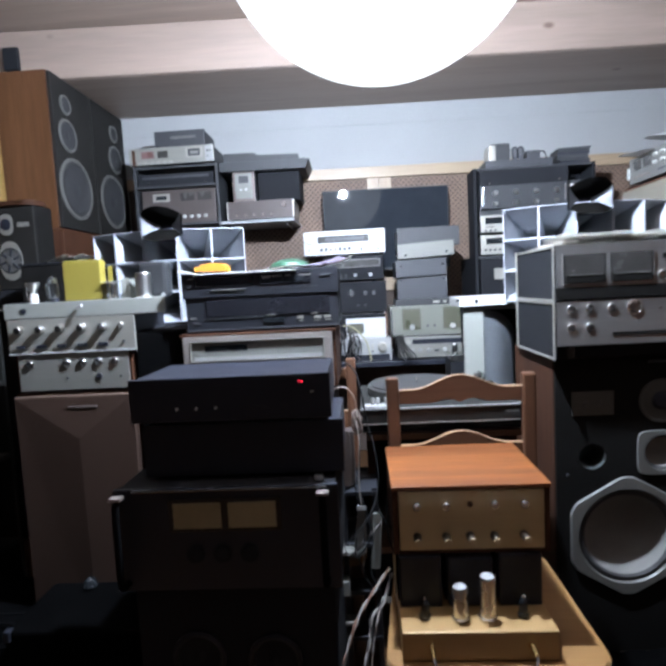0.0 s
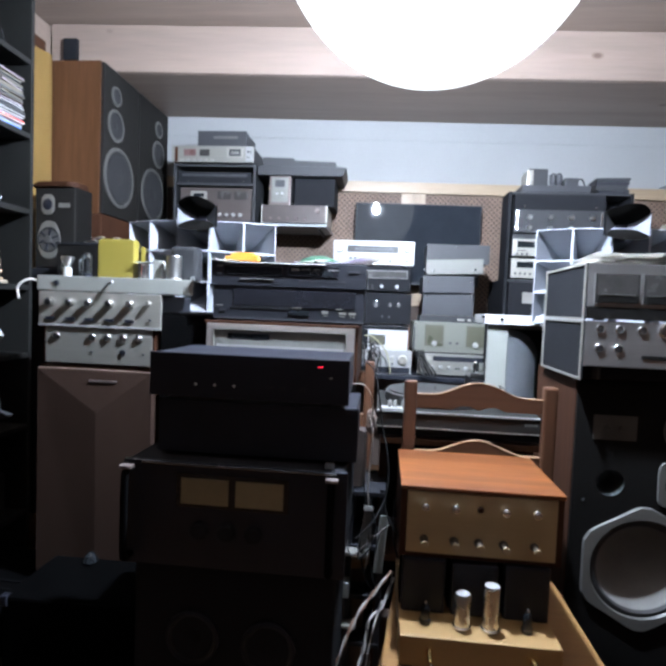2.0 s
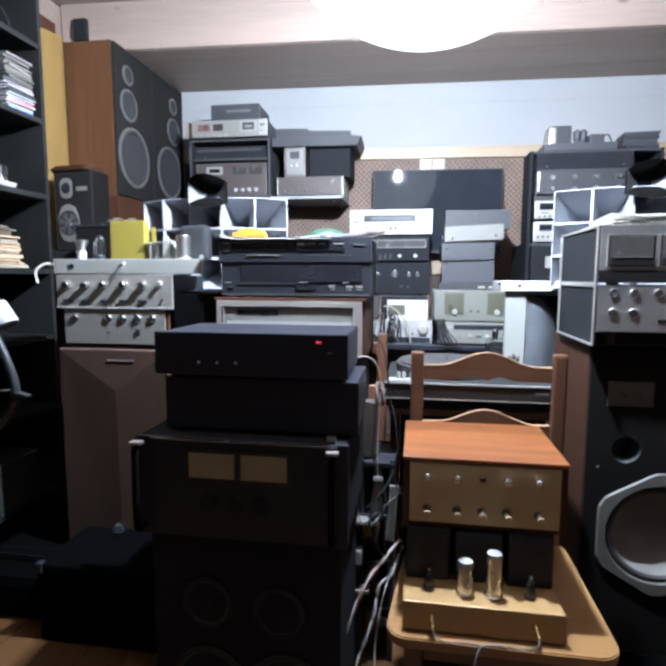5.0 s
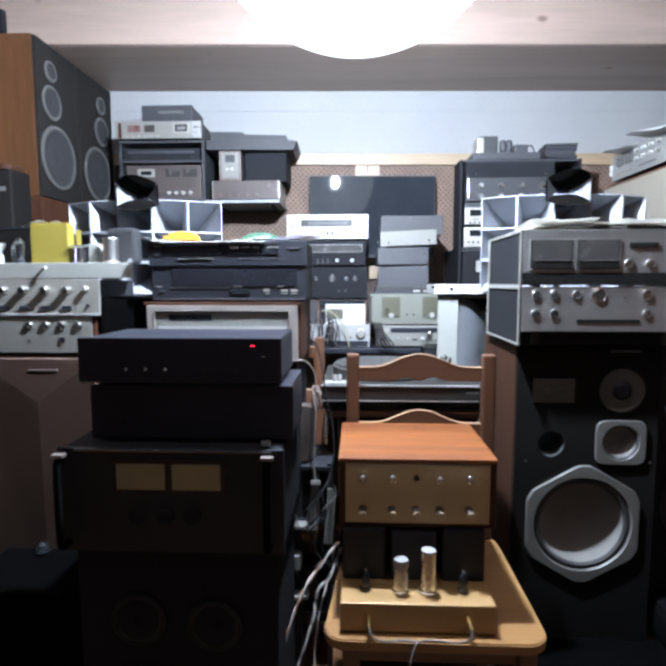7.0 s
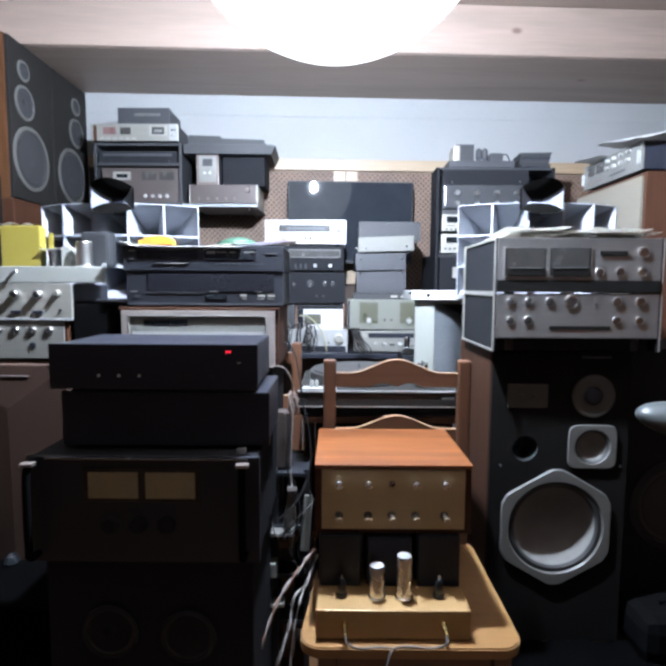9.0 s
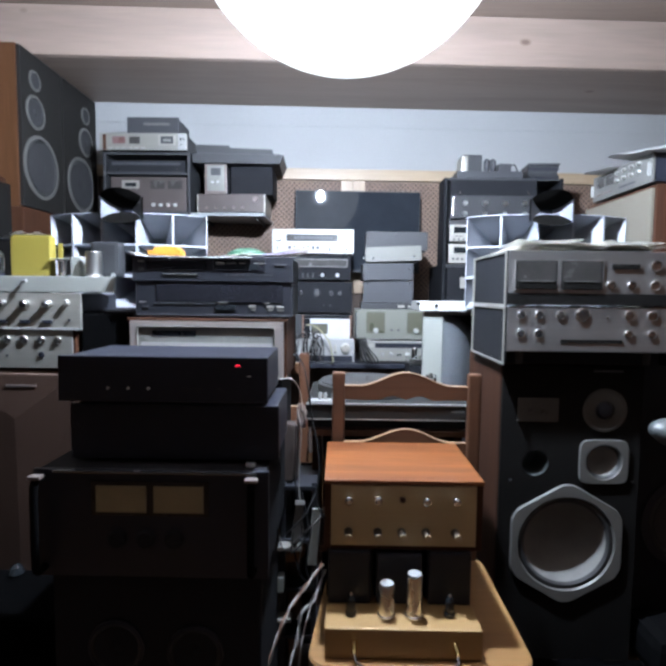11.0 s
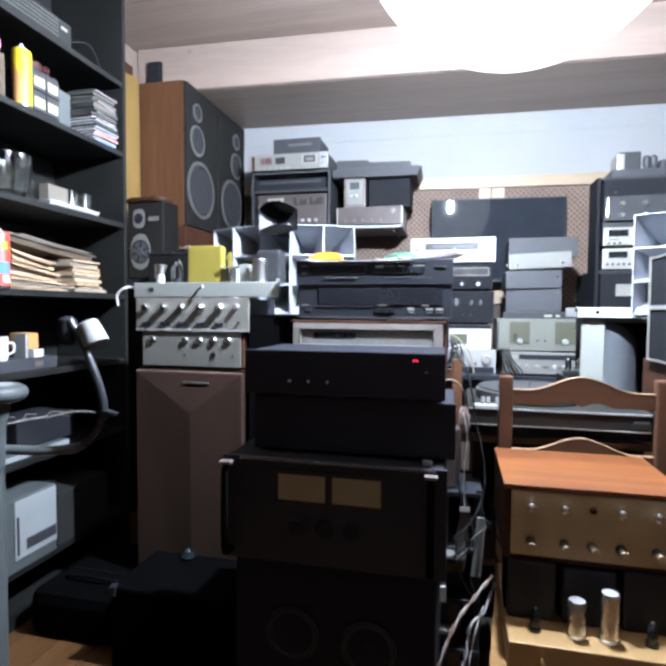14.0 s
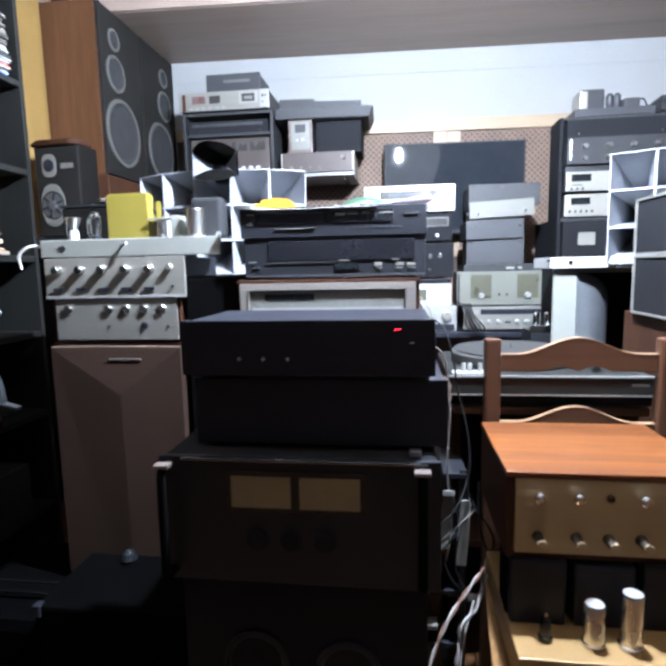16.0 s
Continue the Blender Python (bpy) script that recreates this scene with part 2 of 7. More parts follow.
RING_DIM = mat("driver_ring_dim", (0.085, 0.083, 0.08), 0.55, 0.3, var=0.15)
BRONZE_DIM = mat("tweeter_plate", (0.055, 0.052, 0.046), 0.6, 0.2, var=0.15)
CLOTH = mat("brown_grille_cloth", (0.032, 0.0185, 0.0135), 0.95, spec=0.1, var=0.12, scale=4, bump=0.6, bscale=500)
# paler copy of the grille cloth, with the light put into its colour
CLOTH_LIT = mat("lit_grille_cloth", (0.075, 0.05, 0.038), 0.95, spec=0.1, var=0.2, scale=14, bump=0.5, bscale=400)
YELLOW = mat("yellow_enamel", (0.18, 0.143, 0.024), 0.5, var=0.08, scale=5, bump=0.1)
ORANGE = mat("orange_plastic", (0.476, 0.1915, 0.0224), 0.45, var=0.1)
CURTAIN = mat("ochre_curtain", (0.33, 0.2, 0.06), 0.9, var=0.12, scale=3, bump=0.5, bscale=300)
PAPER = mat("paper", (0.612, 0.595, 0.544), 0.9, var=0.12, scale=5, bump=0.2)
PAPER_DULL = mat("dulled_paper", (0.4, 0.39, 0.36), 0.9, var=0.15, scale=6, bump=0.2)
PAPER_OLD = mat("old_paper", (0.3, 0.212, 0.13), 0.95, var=0.32, scale=30, bump=0.6, bscale=160, stretch=(0.12, 0.12, 3))
CARDBOARD = mat("brown_card", (0.055, 0.0375, 0.0225), 0.9, var=0.25, scale=8, bump=0.3)
BEIGE = mat("beige_cloth", (0.098, 0.086, 0.066), 0.95, var=0.06, scale=3, bump=0.4, bscale=400)
PLASTIC_GREY = mat("grey_plastic", (0.0595, 0.0665, 0.0665), 0.38, var=0.12, bump=0.05)
PLASTIC_LIGHT = mat("light_grey_plastic", (0.225, 0.2363, 0.2363), 0.45, var=0.1, bump=0.05)
WHITE = mat("white_plastic", (0.435, 0.435, 0.4238), 0.45, var=0.06, bump=0.05)
RED = mat("red_print", (0.62, 0.05, 0.03), 0.4, var=0.1)
CAN_YELLOW = mat("yellow_print", (0.4216, 0.3224, 0.0099), 0.55, var=0.08)
PINK = mat("pink_plastic", (0.75, 0.18, 0.42), 0.5, var=0.1)
BLUE = mat("blue_print", (0.05, 0.14, 0.42), 0.5, var=0.1)
SHEET = mat("thin_paper", (0.36, 0.3, 0.23), 0.9, var=0.1, bump=0.2)
_nt = SHEET.node_tree
_mx, _tr = _nt.nodes.new("ShaderNodeMixShader"), _nt.nodes.new("ShaderNodeBsdfTranslucent")
_tr.inputs["Color"].default_value = (0.5, 0.49, 0.46, 1)
_mx.inputs[0].default_value = 0.5
_nt.links.new(_nt.nodes["Principled BSDF"].outputs[0], _mx.inputs[1])
_nt.links.new(_tr.outputs[0], _mx.inputs[2])
_nt.links.new(_mx.outputs[0], _nt.nodes["Material Output"].inputs[0])
LILAC = mat("lilac_sheet", (0.46, 0.432, 0.4935), 0.7, var=0.1, bump=0.2)
LILAC_DIM = mat("mauve_inlay", (0.15, 0.12, 0.14), 0.5, var=0.2)
SHEET_PALE = mat("pale_sheet", (0.36, 0.36, 0.35), 0.85, var=0.1, bump=0.2)
LABEL = mat("pale_label", (0.2276, 0.215, 0.1328), 0.8, var=0.08)
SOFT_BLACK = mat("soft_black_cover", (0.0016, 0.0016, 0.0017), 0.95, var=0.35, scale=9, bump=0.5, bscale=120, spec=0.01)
CABLE_BLACK = mat("black_cable", (0.009, 0.009, 0.0095), 0.7, spec=0.2, var=0.2)
CABLE_PALE = mat("pale_cable", (0.4, 0.365, 0.33), 0.6, var=0.25, scale=40)
CABLE_RUST = mat("rust_cable", (0.20, 0.11, 0.075), 0.6, var=0.25, scale=40)
CABLE_GREY = mat("grey_cable", (0.085, 0.075, 0.07), 0.6, var=0.3, scale=40)
CABLE_WHITE = mat("white_cable", (0.434, 0.42, 0.385), 0.55, var=0.15)
LED = mat("red_led", (0.5, 0.01, 0.02), 0.3, emit=(1.0, 0.02, 0.06, 6.0))
BULB = mat("bulb_glass", (1, 1, 1), 0.3, emit=(0.71, 0.83, 1.03, BULB_GLOW))
JAR = glass("jar_glass", (0.92, 0.97, 0.95), 0.06)
JAR.node_tree.nodes["Principled BSDF"].inputs["IOR"].default_value = 1.7
# added glowing shell in place of glare round the bulb, whose light passes through
GLARE_SHELL = bpy.data.materials.new("glare_shell")
GLARE_SHELL.use_nodes = True
_nt = GLARE_SHELL.node_tree
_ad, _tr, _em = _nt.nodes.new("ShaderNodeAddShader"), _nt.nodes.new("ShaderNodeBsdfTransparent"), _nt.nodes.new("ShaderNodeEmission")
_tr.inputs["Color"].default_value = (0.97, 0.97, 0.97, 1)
_em.inputs["Color"].default_value, _em.inputs["Strength"].default_value = (0.86, 0.93, 1.0, 1), GLARE_GLOW
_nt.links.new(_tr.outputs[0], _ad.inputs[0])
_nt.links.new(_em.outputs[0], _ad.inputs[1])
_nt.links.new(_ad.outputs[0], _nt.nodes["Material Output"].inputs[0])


# ---- mesh helpers ----
def box(x0, x1, y0, y1, z0, z1, bevel=0.0, bm=None):
    bm = bm or bmesh.new()
    flat = bm.faces.layers.int.get("flat") or bm.faces.layers.int.new("flat")
    before = set(bm.faces)
    v = bmesh.ops.create_cube(bm, size=1)["verts"]
    for w in v:
        w.co = Vector(((x0 + x1) / 2 + w.co.x * (x1 - x0), (y0 + y1) / 2 + w.co.y * (y1 - y0), (z0 + z1) / 2 + w.co.z * (z1 - z0)))
    if bevel:
        edges = list({e for w in v for e in w.link_edges})
        bmesh.ops.bevel(bm, geom=edges, offset=bevel, segments=2, affect="EDGES", profile=0.6)
    for f in bm.faces:
        if f not in before:
            f[flat] = 1
    return bm


def lathe(profile, at=(0, 0, 0), axis="Y", seg=24, bm=None, caps=True):
    """Revolves (radius, along) pairs about an axis through the point at. Y runs towards -y: out of a front face."""
    bm = bm or bmesh.new()
    seg = max(seg, 18)
    rings = []
    for r, h in profile:
        ring = []
        for k in range(seg):
            a = 2 * math.pi * k / seg
            c, s = r * math.cos(a), r * math.sin(a)
            p = {"Y": (c, -h, s), "Z": (c, s, h), "X": (h, c, s)}[axis]
            ring.append(bm.verts.new((at[0] + p[0], at[1] + p[1], at[2] + p[2])))
        rings.append(ring)
    for a, b in zip(rings, rings[1:]):
        for k in range(seg):
            bm.faces.new((a[k], a[(k + 1) % seg], b[(k + 1) % seg], b[k]))
    for ring, (r, h) in ((rings[0], profile[0]), (rings[-1], profile[-1])):
        if r > 1e-5 and caps:
            bm.faces.new(ring)
    bmesh.ops.remove_doubles(bm, verts=bm.verts, dist=1e-6)
    bmesh.ops.recalc_face_normals(bm, faces=bm.faces)
    return bm


def smooth_path(pts, n=8):
    pts = [Vector(p) for p in pts]
    ext = [2 * pts[0] - pts[1], *pts, 2 * pts[-1] - pts[-2]]
    out = []
    for a, b, c, d in zip(ext, ext[1:], ext[2:], ext[3:]):
        for k in range(n):
            t = k / n
            out.append(0.5 * (2 * b + (c - a) * t + (2 * a - 5 * b + 4 * c - d) * t * t + (3 * b - a - 3 * c + d) * t**3))
    return out + [pts[-1]]


def tube(pts, r, seg=8, n=8, bm=None):
    bm = bm or bmesh.new()
    seg = 18 if r > 0.007 else seg
    path = smooth_path(pts, n)
    rings = []
    for k, p in enumerate(path):
        d = (path[min(k + 1, len(path) - 1)] - path[max(k - 1, 0)]).normalized()
        side = d.cross(Vector((0.31, 0.23, 0.92))).normalized()
        up = side.cross(d)
        rings.append([bm.verts.new(p + r * (math.cos(2 * math.pi * j / seg) * side + math.sin(2 * math.pi * j / seg) * up)) for j in range(seg)])
    for a, b in zip(rings, rings[1:]):
        for j in range(seg):
            bm.faces.new((a[j], a[(j + 1) % seg], b[(j + 1) % seg], b[j]))
    bm.faces.new(rings[0])
    bm.faces.new(rings[-1])
    bmesh.ops.recalc_face_normals(bm, faces=bm.faces)
    return bm


def prism(outline, y0, y1, bevel=0.0, bm=None, plane="XZ"):
    """An outline of (x, z) pairs, pulled from y0 to y1 (plane XZ), or (x, y) pairs from z0 to z1 (plane XY)."""
    bm = bm or bmesh.new()
    flat = bm.faces.layers.int.get("flat") or bm.faces.layers.int.new("flat")
    put = (lambda u, v, w: (u, w, v)) if plane == "XZ" else (lambda u, v, w: (u, v, w))
    a = [bm.verts.new(put(u, v, y0)) for u, v in outline]
    b = [bm.verts.new(put(u, v, y1)) for u, v in outline]
    caps = [bm.faces.new(a), bm.faces.new(b)]
    for f in caps:
        f[flat] = 1
    for k in range(len(a)):
        bm.faces.new((a[k], a[(k + 1) % len(a)], b[(k + 1) % len(a)], b[k]))
    bmesh.ops.recalc_face_normals(bm, faces=bm.faces)
    if bevel:
        edges = list({e for f in caps for e in f.edges})
        bmesh.ops.bevel(bm, geom=edges, offset=bevel, segments=2, affect="EDGES")
    return bm


def rounded(x0, x1, y0, y1, r, n=6):
    pts = []
    for cx, cy, a0 in ((x1 - r, y1 - r, 0), (x0 + r, y1 - r, 90), (x0 + r, y0 + r, 180), (x1 - r, y0 + r, 270)):
        pts += [(cx + r * math.cos(radians(a0 + 90 * k / n)), cy + r * math.sin(radians(a0 + 90 * k / n))) for k in range(n + 1)]
    return pts


def mesh_of(name, bm, material, soft=True):
    me = bpy.data.meshes.new(name)
    bm.to_mesh(me)
    bm.free()
    me.materials.append(material)
    if soft:
        me.shade_smooth()
        me.set_sharp_from_angle(angle=radians(21))
        flat = me.attributes.get("flat")
        if flat:
            me.polygons.foreach_set("use_smooth", [d.value == 0 for d in flat.data])
            me.attributes.remove(flat)
    return me


def part(name, bm, material, parent, label=""):
    ob = new(name, mesh_of(name, bm, material))
    ob.parent = parent
    return tagged(ob, label)


def thing(name, label, category, at=(0, 0, 0), turn=0.0, group=""):
    ob = new(name)
    ob.empty_display_size = 0.05
    ob.matrix_basis = pose(*at, 0, 0, turn)
    return tagged(ob, label, category, group)


def solid(name, bm, material, label, category="", kind="", at=(0, 0, 0), turn=0.0, group=""):
    ob = new(name, mesh_of(name, bm, material))
    ob.matrix_basis = pose(*at, 0, 0, turn)
    return tagged(ob, label, category, group, kind)


# ---- room ----
WX0, WX1, WY0, WY1, SOFFIT, CEILING = -2.05, 2.75, -2.6, 3.75, 2.45, 2.72


SKEW = Matrix.Translation((-0.6, 3.75, 0)) @ Matrix.Rotation(radians(2.6), 4, "Z") @ Matrix.Translation((0.6, -3.75, 0))  # the back wall stands a little askew


def wall(name, bm, material, label):
    return solid(name, bm, material, label, "wall", "structure")


wall_north = wall("wall_north", box(WX0 - 0.3, WX1 + 0.3, WY1, WY1 + 0.12, 0, CEILING + 0.1), WHITE_WALL, "white painted plaster wall behind the shelves")
wall_north.matrix_basis = SKEW
# plain dark walls added to close the room and limit bounced light
wall("wall_west", box(WX0 - 0.12, WX0, WY0, WY1 - 0.07, 0, CEILING + 0.1), BROWN_LIGHT, "brown side wall closing the room, kept dark to cut bounce")
wall("wall_east", box(WX1, WX1 + 0.12, WY0, WY1 + 0.15, 0, CEILING + 0.1), BROWN_LIGHT, "brown side wall closing the room, kept dark to cut bounce")
wall("wall_south", box(WX0 - 0.12, WX1 + 0.12, WY0 - 0.12, WY0, 0, CEILING + 0.1), HAZE_BLACK, "unseen wall closing the room, kept dark to cut bounce")


def ceiling():
    bm = bmesh.new()
    y = WY0
    while y < 3.9:
        box(WX0, WX1, y + 0.0001, y + 0.1199, CEILING, CEILING + 0.02, 0.0004, bm)
        y += 0.12
    box(WX0 - 0.1, WX1 + 0.1, WY0 - 0.1, WY1 + 0.2, CEILING + 0.022, CEILING + 0.08, 0, bm)
    ob = solid("ceiling", bm, CEIL, "pale pine plank ceiling", "ceiling", "structure")
    ob.data.polygons.foreach_set("use_smooth", [False] * len(ob.data.polygons))
    return ob


ceiling()
trim = solid("trim", box(WX0, WX1, 3.05, WY1, SOFFIT + 0.02, CEILING - 0.002), CEIL, "boxed pine beam under the ceiling", "beam", "structure")
trim.matrix_basis = SKEW
part("fascia_board", box(WX0, WX1, 3.03, 3.05, SOFFIT + 0.001, CEILING - 0.003, 0.002), CEIL, trim)
part("soffit_panel", box(WX0, WX1, 3.052, 3.748, SOFFIT, SOFFIT + 0.018, 0.001), CEIL, trim)

floor = solid("floor", box(WX0, WX1, WY0, WY1 + 0.15, -0.1, -0.012), BROWN, "wooden plank floor", "floor", "structure")
plank = mesh_of("plank", box(-0.069, 0.069, WY0, WY1, -0.012, 0.0, 0.0015), FLOOR_WOOD)
for k in range(34):
    ob = new("plank", plank)
    ob.parent = floor
    ob.location.x = WX0 + 0.09 + k * 0.14

# panelled dado of lattice in a pine frame on the back wall
cornice = solid("trim_cornice", box(WX0 - 0.05, WX1 + 0.05, WY1 - 0.006, WY1 - 0.0005, 2.315, SOFFIT - 0.001, 0.0015), WHITE_WALL, "white board along the top of the wall", "trim", "structure")
cornice.matrix_basis = SKEW
dado = solid("trim_dado", box(-1.6, WX1, WY1 - 0.022, WY1 - 0.002, 0.0, 1.945), LATTICE_BACK, "pine-framed brown lattice panelling along the wall", "panelling", "structure")
dado.matrix_basis = SKEW
part("rail", box(-1.6, WX1, WY1 - 0.05, WY1 - 0.001, 1.945, 2.02, 0.003), PINE, dado)
part("post", box(0.075, 0.155, WY1 - 0.05, WY1 - 0.023, 1.16, 1.943, 0.003), PINE_V, dado)
part("post", box(0.157, 0.242, WY1 - 0.049, WY1 - 0.023, 1.16, 1.943, 0.003), PINE_V, dado)


def lattice(x0, x1, z0, z1, step=0.036, w=0.013):
    bm = bmesh.new()
    y = WY1 - 0.034
    for sgn, yy in ((1, y), (-1, y + 0.005)):
        c = x0 - z1 if sgn > 0 else x0 + z0
        top = x1 - z0 if sgn > 0 else x1 + z1
        while c < top:
            # a strip along x - sgn*z = c, cut to the panel
            zs = [(x0 - c) * sgn, (x1 - c) * sgn]
            za, zb = max(z0, min(zs)), min(z1, max(zs))
            if zb - za > 0.02:
                a, b = (c + sgn * za, za), (c + sgn * zb, zb)
                nx, nz = w / 2 * 0.707, -sgn * w / 2 * 0.707
                q = [(a[0] - nx, a[1] - nz), (a[0] + nx, a[1] + nz), (b[0] + nx, b[1] + nz), (b[0] - nx, b[1] - nz)]
                v = [bm.verts.new((px, yy + dy, pz)) for dy in (0, 0.005) for px, pz in q]
                for f in ((0, 1, 2, 3), (0, 4, 5, 1), (1, 5, 6, 2), (2, 6, 7, 3), (3, 7, 4, 0)):
                    bm.faces.new([v[i] for i in f])
            c += step
    bmesh.ops.recalc_face_normals(bm, faces=bm.faces)
    return bm


for x0, x1 in ((-1.4, 0.073), (0.244, 1.9)):
    tagged(part("lattice", lattice(x0, x1, 0.75, 1.943), LATTICE, dado, "brown lattice strips"), kind="stuff")


# ---- kinds of things ----
def knob_bm(x, z, r, d=0.02, y=0.0):
    return lathe([(r * 1.08, 0), (r * 1.08, 0.003), (r, 0.004), (r * 0.94, d - 0.002), (r * 0.8, d), (0, d)], (x, y, z), "Y", 20)


def gear(name, label, x0, x1, z0, z1, y, depth, face, body, knobs=(), windows=(), buttons=(), screws=(), feet=0.0, lip=0.0, turn=0.0, side=None, group="", category="amplifier", reach=1.5, press=0.007):
    """A piece of audio equipment, front at y, facing -y; knobs (x, z, radius, material), windows (x0, x1, z0, z1, material[, recess]) and buttons alike are in room measures."""
    xc = (x0 + x1) / 2
    e = thing(name, label, category, (xc, y, z0), turn, group)
    w, h = (x1 - x0) / 2, z1 - z0
    f = feet
    part("body", box(-w + 0.006, w - 0.006, 0.011, depth, f, h - 0.002, 0.004), body, e)
    part("faceplate", box(-w, w, 0, 0.011, f, h, 0.002), face, e)
    if f:
        for sx in (-1, 1):
            for sy in (0.04, depth - 0.04):
                part("foot", lathe([(0.015, 0), (0.017, f + 0.001), (0, f + 0.001)], (sx * (w - 0.05), sy, 0), "Z", 14), RUBBER, e)
    for kx, kz, r, m in knobs:
        k = part("knob", knob_bm(kx - xc, kz - z0, r, min(0.024, r * reach)), m, e)
        part("pointer", box(kx - xc - 0.0012, kx - xc + 0.0012, -min(0.024, r * reach) - 0.0008, -min(0.024, r * reach) + 0.0002, kz - z0 + r * 0.3, kz - z0 + r * 0.75), BLACK, k)
    for n, (a, b, c, d, m) in enumerate(windows):
        part("display", box(a - xc, b - xc, -0.0022 - 0.0005 * n, 0.002, c - z0, d - z0, 0.001), m, e)
    for a, b, c, d, m in buttons:
        part("button", box(a - xc, b - xc, -press, 0.003, c - z0, d - z0, 0.0012), m, e)
    for sx, sz in screws:
        part("screw", lathe([(0.0045, 0), (0.0045, 0.0015), (0.003, 0.0025), (0, 0.0025)], (sx - xc, 0, sz - z0), "Y", 10), CHROME, e)
    if lip:
        part("lip", box(-w, w, -lip, 0.0, f - 0.001, f + 0.006, 0.001), SILVER_LIGHT, e)
    if side:
        for sx in (-1, 1):
            x = sx * w
            part("side_panel", box(min(x, x + sx * 0.008), max(x, x + sx * 0.008), 0.004, depth, f, h, 0.002), side, e)
    return e


def driver(parent, x, z, r, y=0.0, ring=RING, cone=CONE_DARK, ringw=0.14, deep=0.3, cap=0.28, name="driver"):
    d = part(name, lathe([(r, 0), (r, 0.006), (r * (1 - ringw), 0.008), (r * (1 - ringw), 0.0)], (x, y, z), "Y", 40, caps=False), ring, parent)
    r1 = r * (1 - ringw) - 0.0005
    part("surround", lathe([(r1, 0.001), (r1 * 0.97, 0.006), (r1 * 0.91, 0.007), (r1 * 0.86, 0.001)], (x, y, z), "Y", 40, caps=False), RUBBER, d)
    part("cone", lathe([(r1 * 0.86, 0.0045), (r1 * cap, 0.0012), (0, 0.0012)], (x, y, z), "Y", 40, caps=False), cone, d)
    part("dust_cap", lathe([(r1 * cap, 0.0014), (r1 * cap * 0.7, 0.004), (0, 0.006)], (x, y, z), "Y", 24), cone, d)
    return d


def holed(x0, x1, z0, z1, cx, cz, r, y0, y1, bm=None, n=48):
    """A board from y0 to y1 with one round hole through it."""
    bm = bm or bmesh.new()
    angles = sorted({2 * math.pi * k / n for k in range(n)} | {math.atan2(z - cz, x - cx) % (2 * math.pi) for x in (x0, x1) for z in (z0, z1)})
    rim, edge = [], []
    for a in angles:
        c, s = math.cos(a), math.sin(a)
        t = min([(x1 - cx) / c if c > 1e-9 else (x0 - cx) / c if c < -1e-9 else 1e9, (z1 - cz) / s if s > 1e-9 else (z0 - cz) / s if s < -1e-9 else 1e9])
        rim.append([bm.verts.new((cx + r * c, y, cz + r * s)) for y in (y0, y1)])
        edge.append([bm.verts.new((cx + t * c, y, cz + t * s)) for y in (y0, y1)])
    for k in range(len(angles)):
        j = (k + 1) % len(angles)
        bm.faces.new((rim[k][0], rim[j][0], edge[j][0], edge[k][0]))
        bm.faces.new((rim[k][1], rim[j][1], edge[j][1], edge[k][1]))
        bm.faces.new((rim[k][0], rim[j][0], rim[j][1], rim[k][1]))
        bm.faces.new((edge[k][0], edge[j][0], edge[j][1], edge[k][1]))
    bmesh.ops.recalc_face_normals(bm, faces=bm.faces)
    return bm


# ---- chairs ----
def chair(label, at, turn=0.0):
    """A pine chair: the seat's front faces -y; origin on the floor under the middle of the back posts' line."""
    e = thing("dining_chair", label, "chair", at, turn, "pine chairs")
    outline = [(x * (1 - 0.42 * (y + 0.45)) if x < 0 else x, y) for x, y in rounded(-0.252, 0.222, -0.45, 0.02, 0.05)]
    part("seat", prism(outline, 0.375, 0.40, 0.003, plane="XY"), SEAT_WOOD, e, "varnished golden wooden seat with rounded corners")
    for sx in (-1, 1):
        part("back_post", box(sx * 0.19 - 0.018, sx * 0.19 + 0.018, -0.012, 0.022, 0.0, 0.935, 0.006), CHAIR_Z, e)
        part("leg", box(sx * 0.19 - 0.02, sx * 0.19 + 0.02, -0.40, -0.36, 0.0, 0.374, 0.005), CHAIR_Z, e)
        part("apron", box(sx * 0.19 - 0.01, sx * 0.19 + 0.01, -0.358, -0.014, 0.31, 0.374, 0.002), CHAIR_X, e)
    part("apron", box(-0.168, 0.168, -0.39, -0.372, 0.31, 0.374, 0.002), CHAIR_X, e)
    for base, h, scallop in ((0.858, 0.04, True), (0.665, 0.072, False)):
        n, top, low = 36, [], []
        for k in range(n + 1):
            u = -1 + 2 * k / n
            top.append((u * 0.172, base + h + 0.038 * 0.5 * (1 + math.cos(math.pi * min(1, abs(u) / 0.78)))))
            dip = 0.011 * max(0, 1 - ((abs(u) - 0.22) / 0.2) ** 2) if scallop else 0
            low.append((u * 0.172, base + dip))
        rail = part("back_rail", prism(top + low[::-1], 0.0, 0.017, 0.002), CHAIR_X, e)
        # thin pale strip painted in for the light along the rail's top
        part("rubbed_edge", prism([(x, z - 0.002) for x, z in top] + [(x, z + 0.0006) for x, z in top[::-1]], -0.0006, 0.0176, 0.0006), LIT_EDGE, rail, "pale strip painted as the highlight on the upper edge")
    return e


chair("orange-brown pine chair with a wavy ladder back, holding amplifiers", (0.265, 1.475, 0))
chair("orange-brown pine chair turned away, loaded with equipment", (-0.242, 1.93, 0), 0.0)

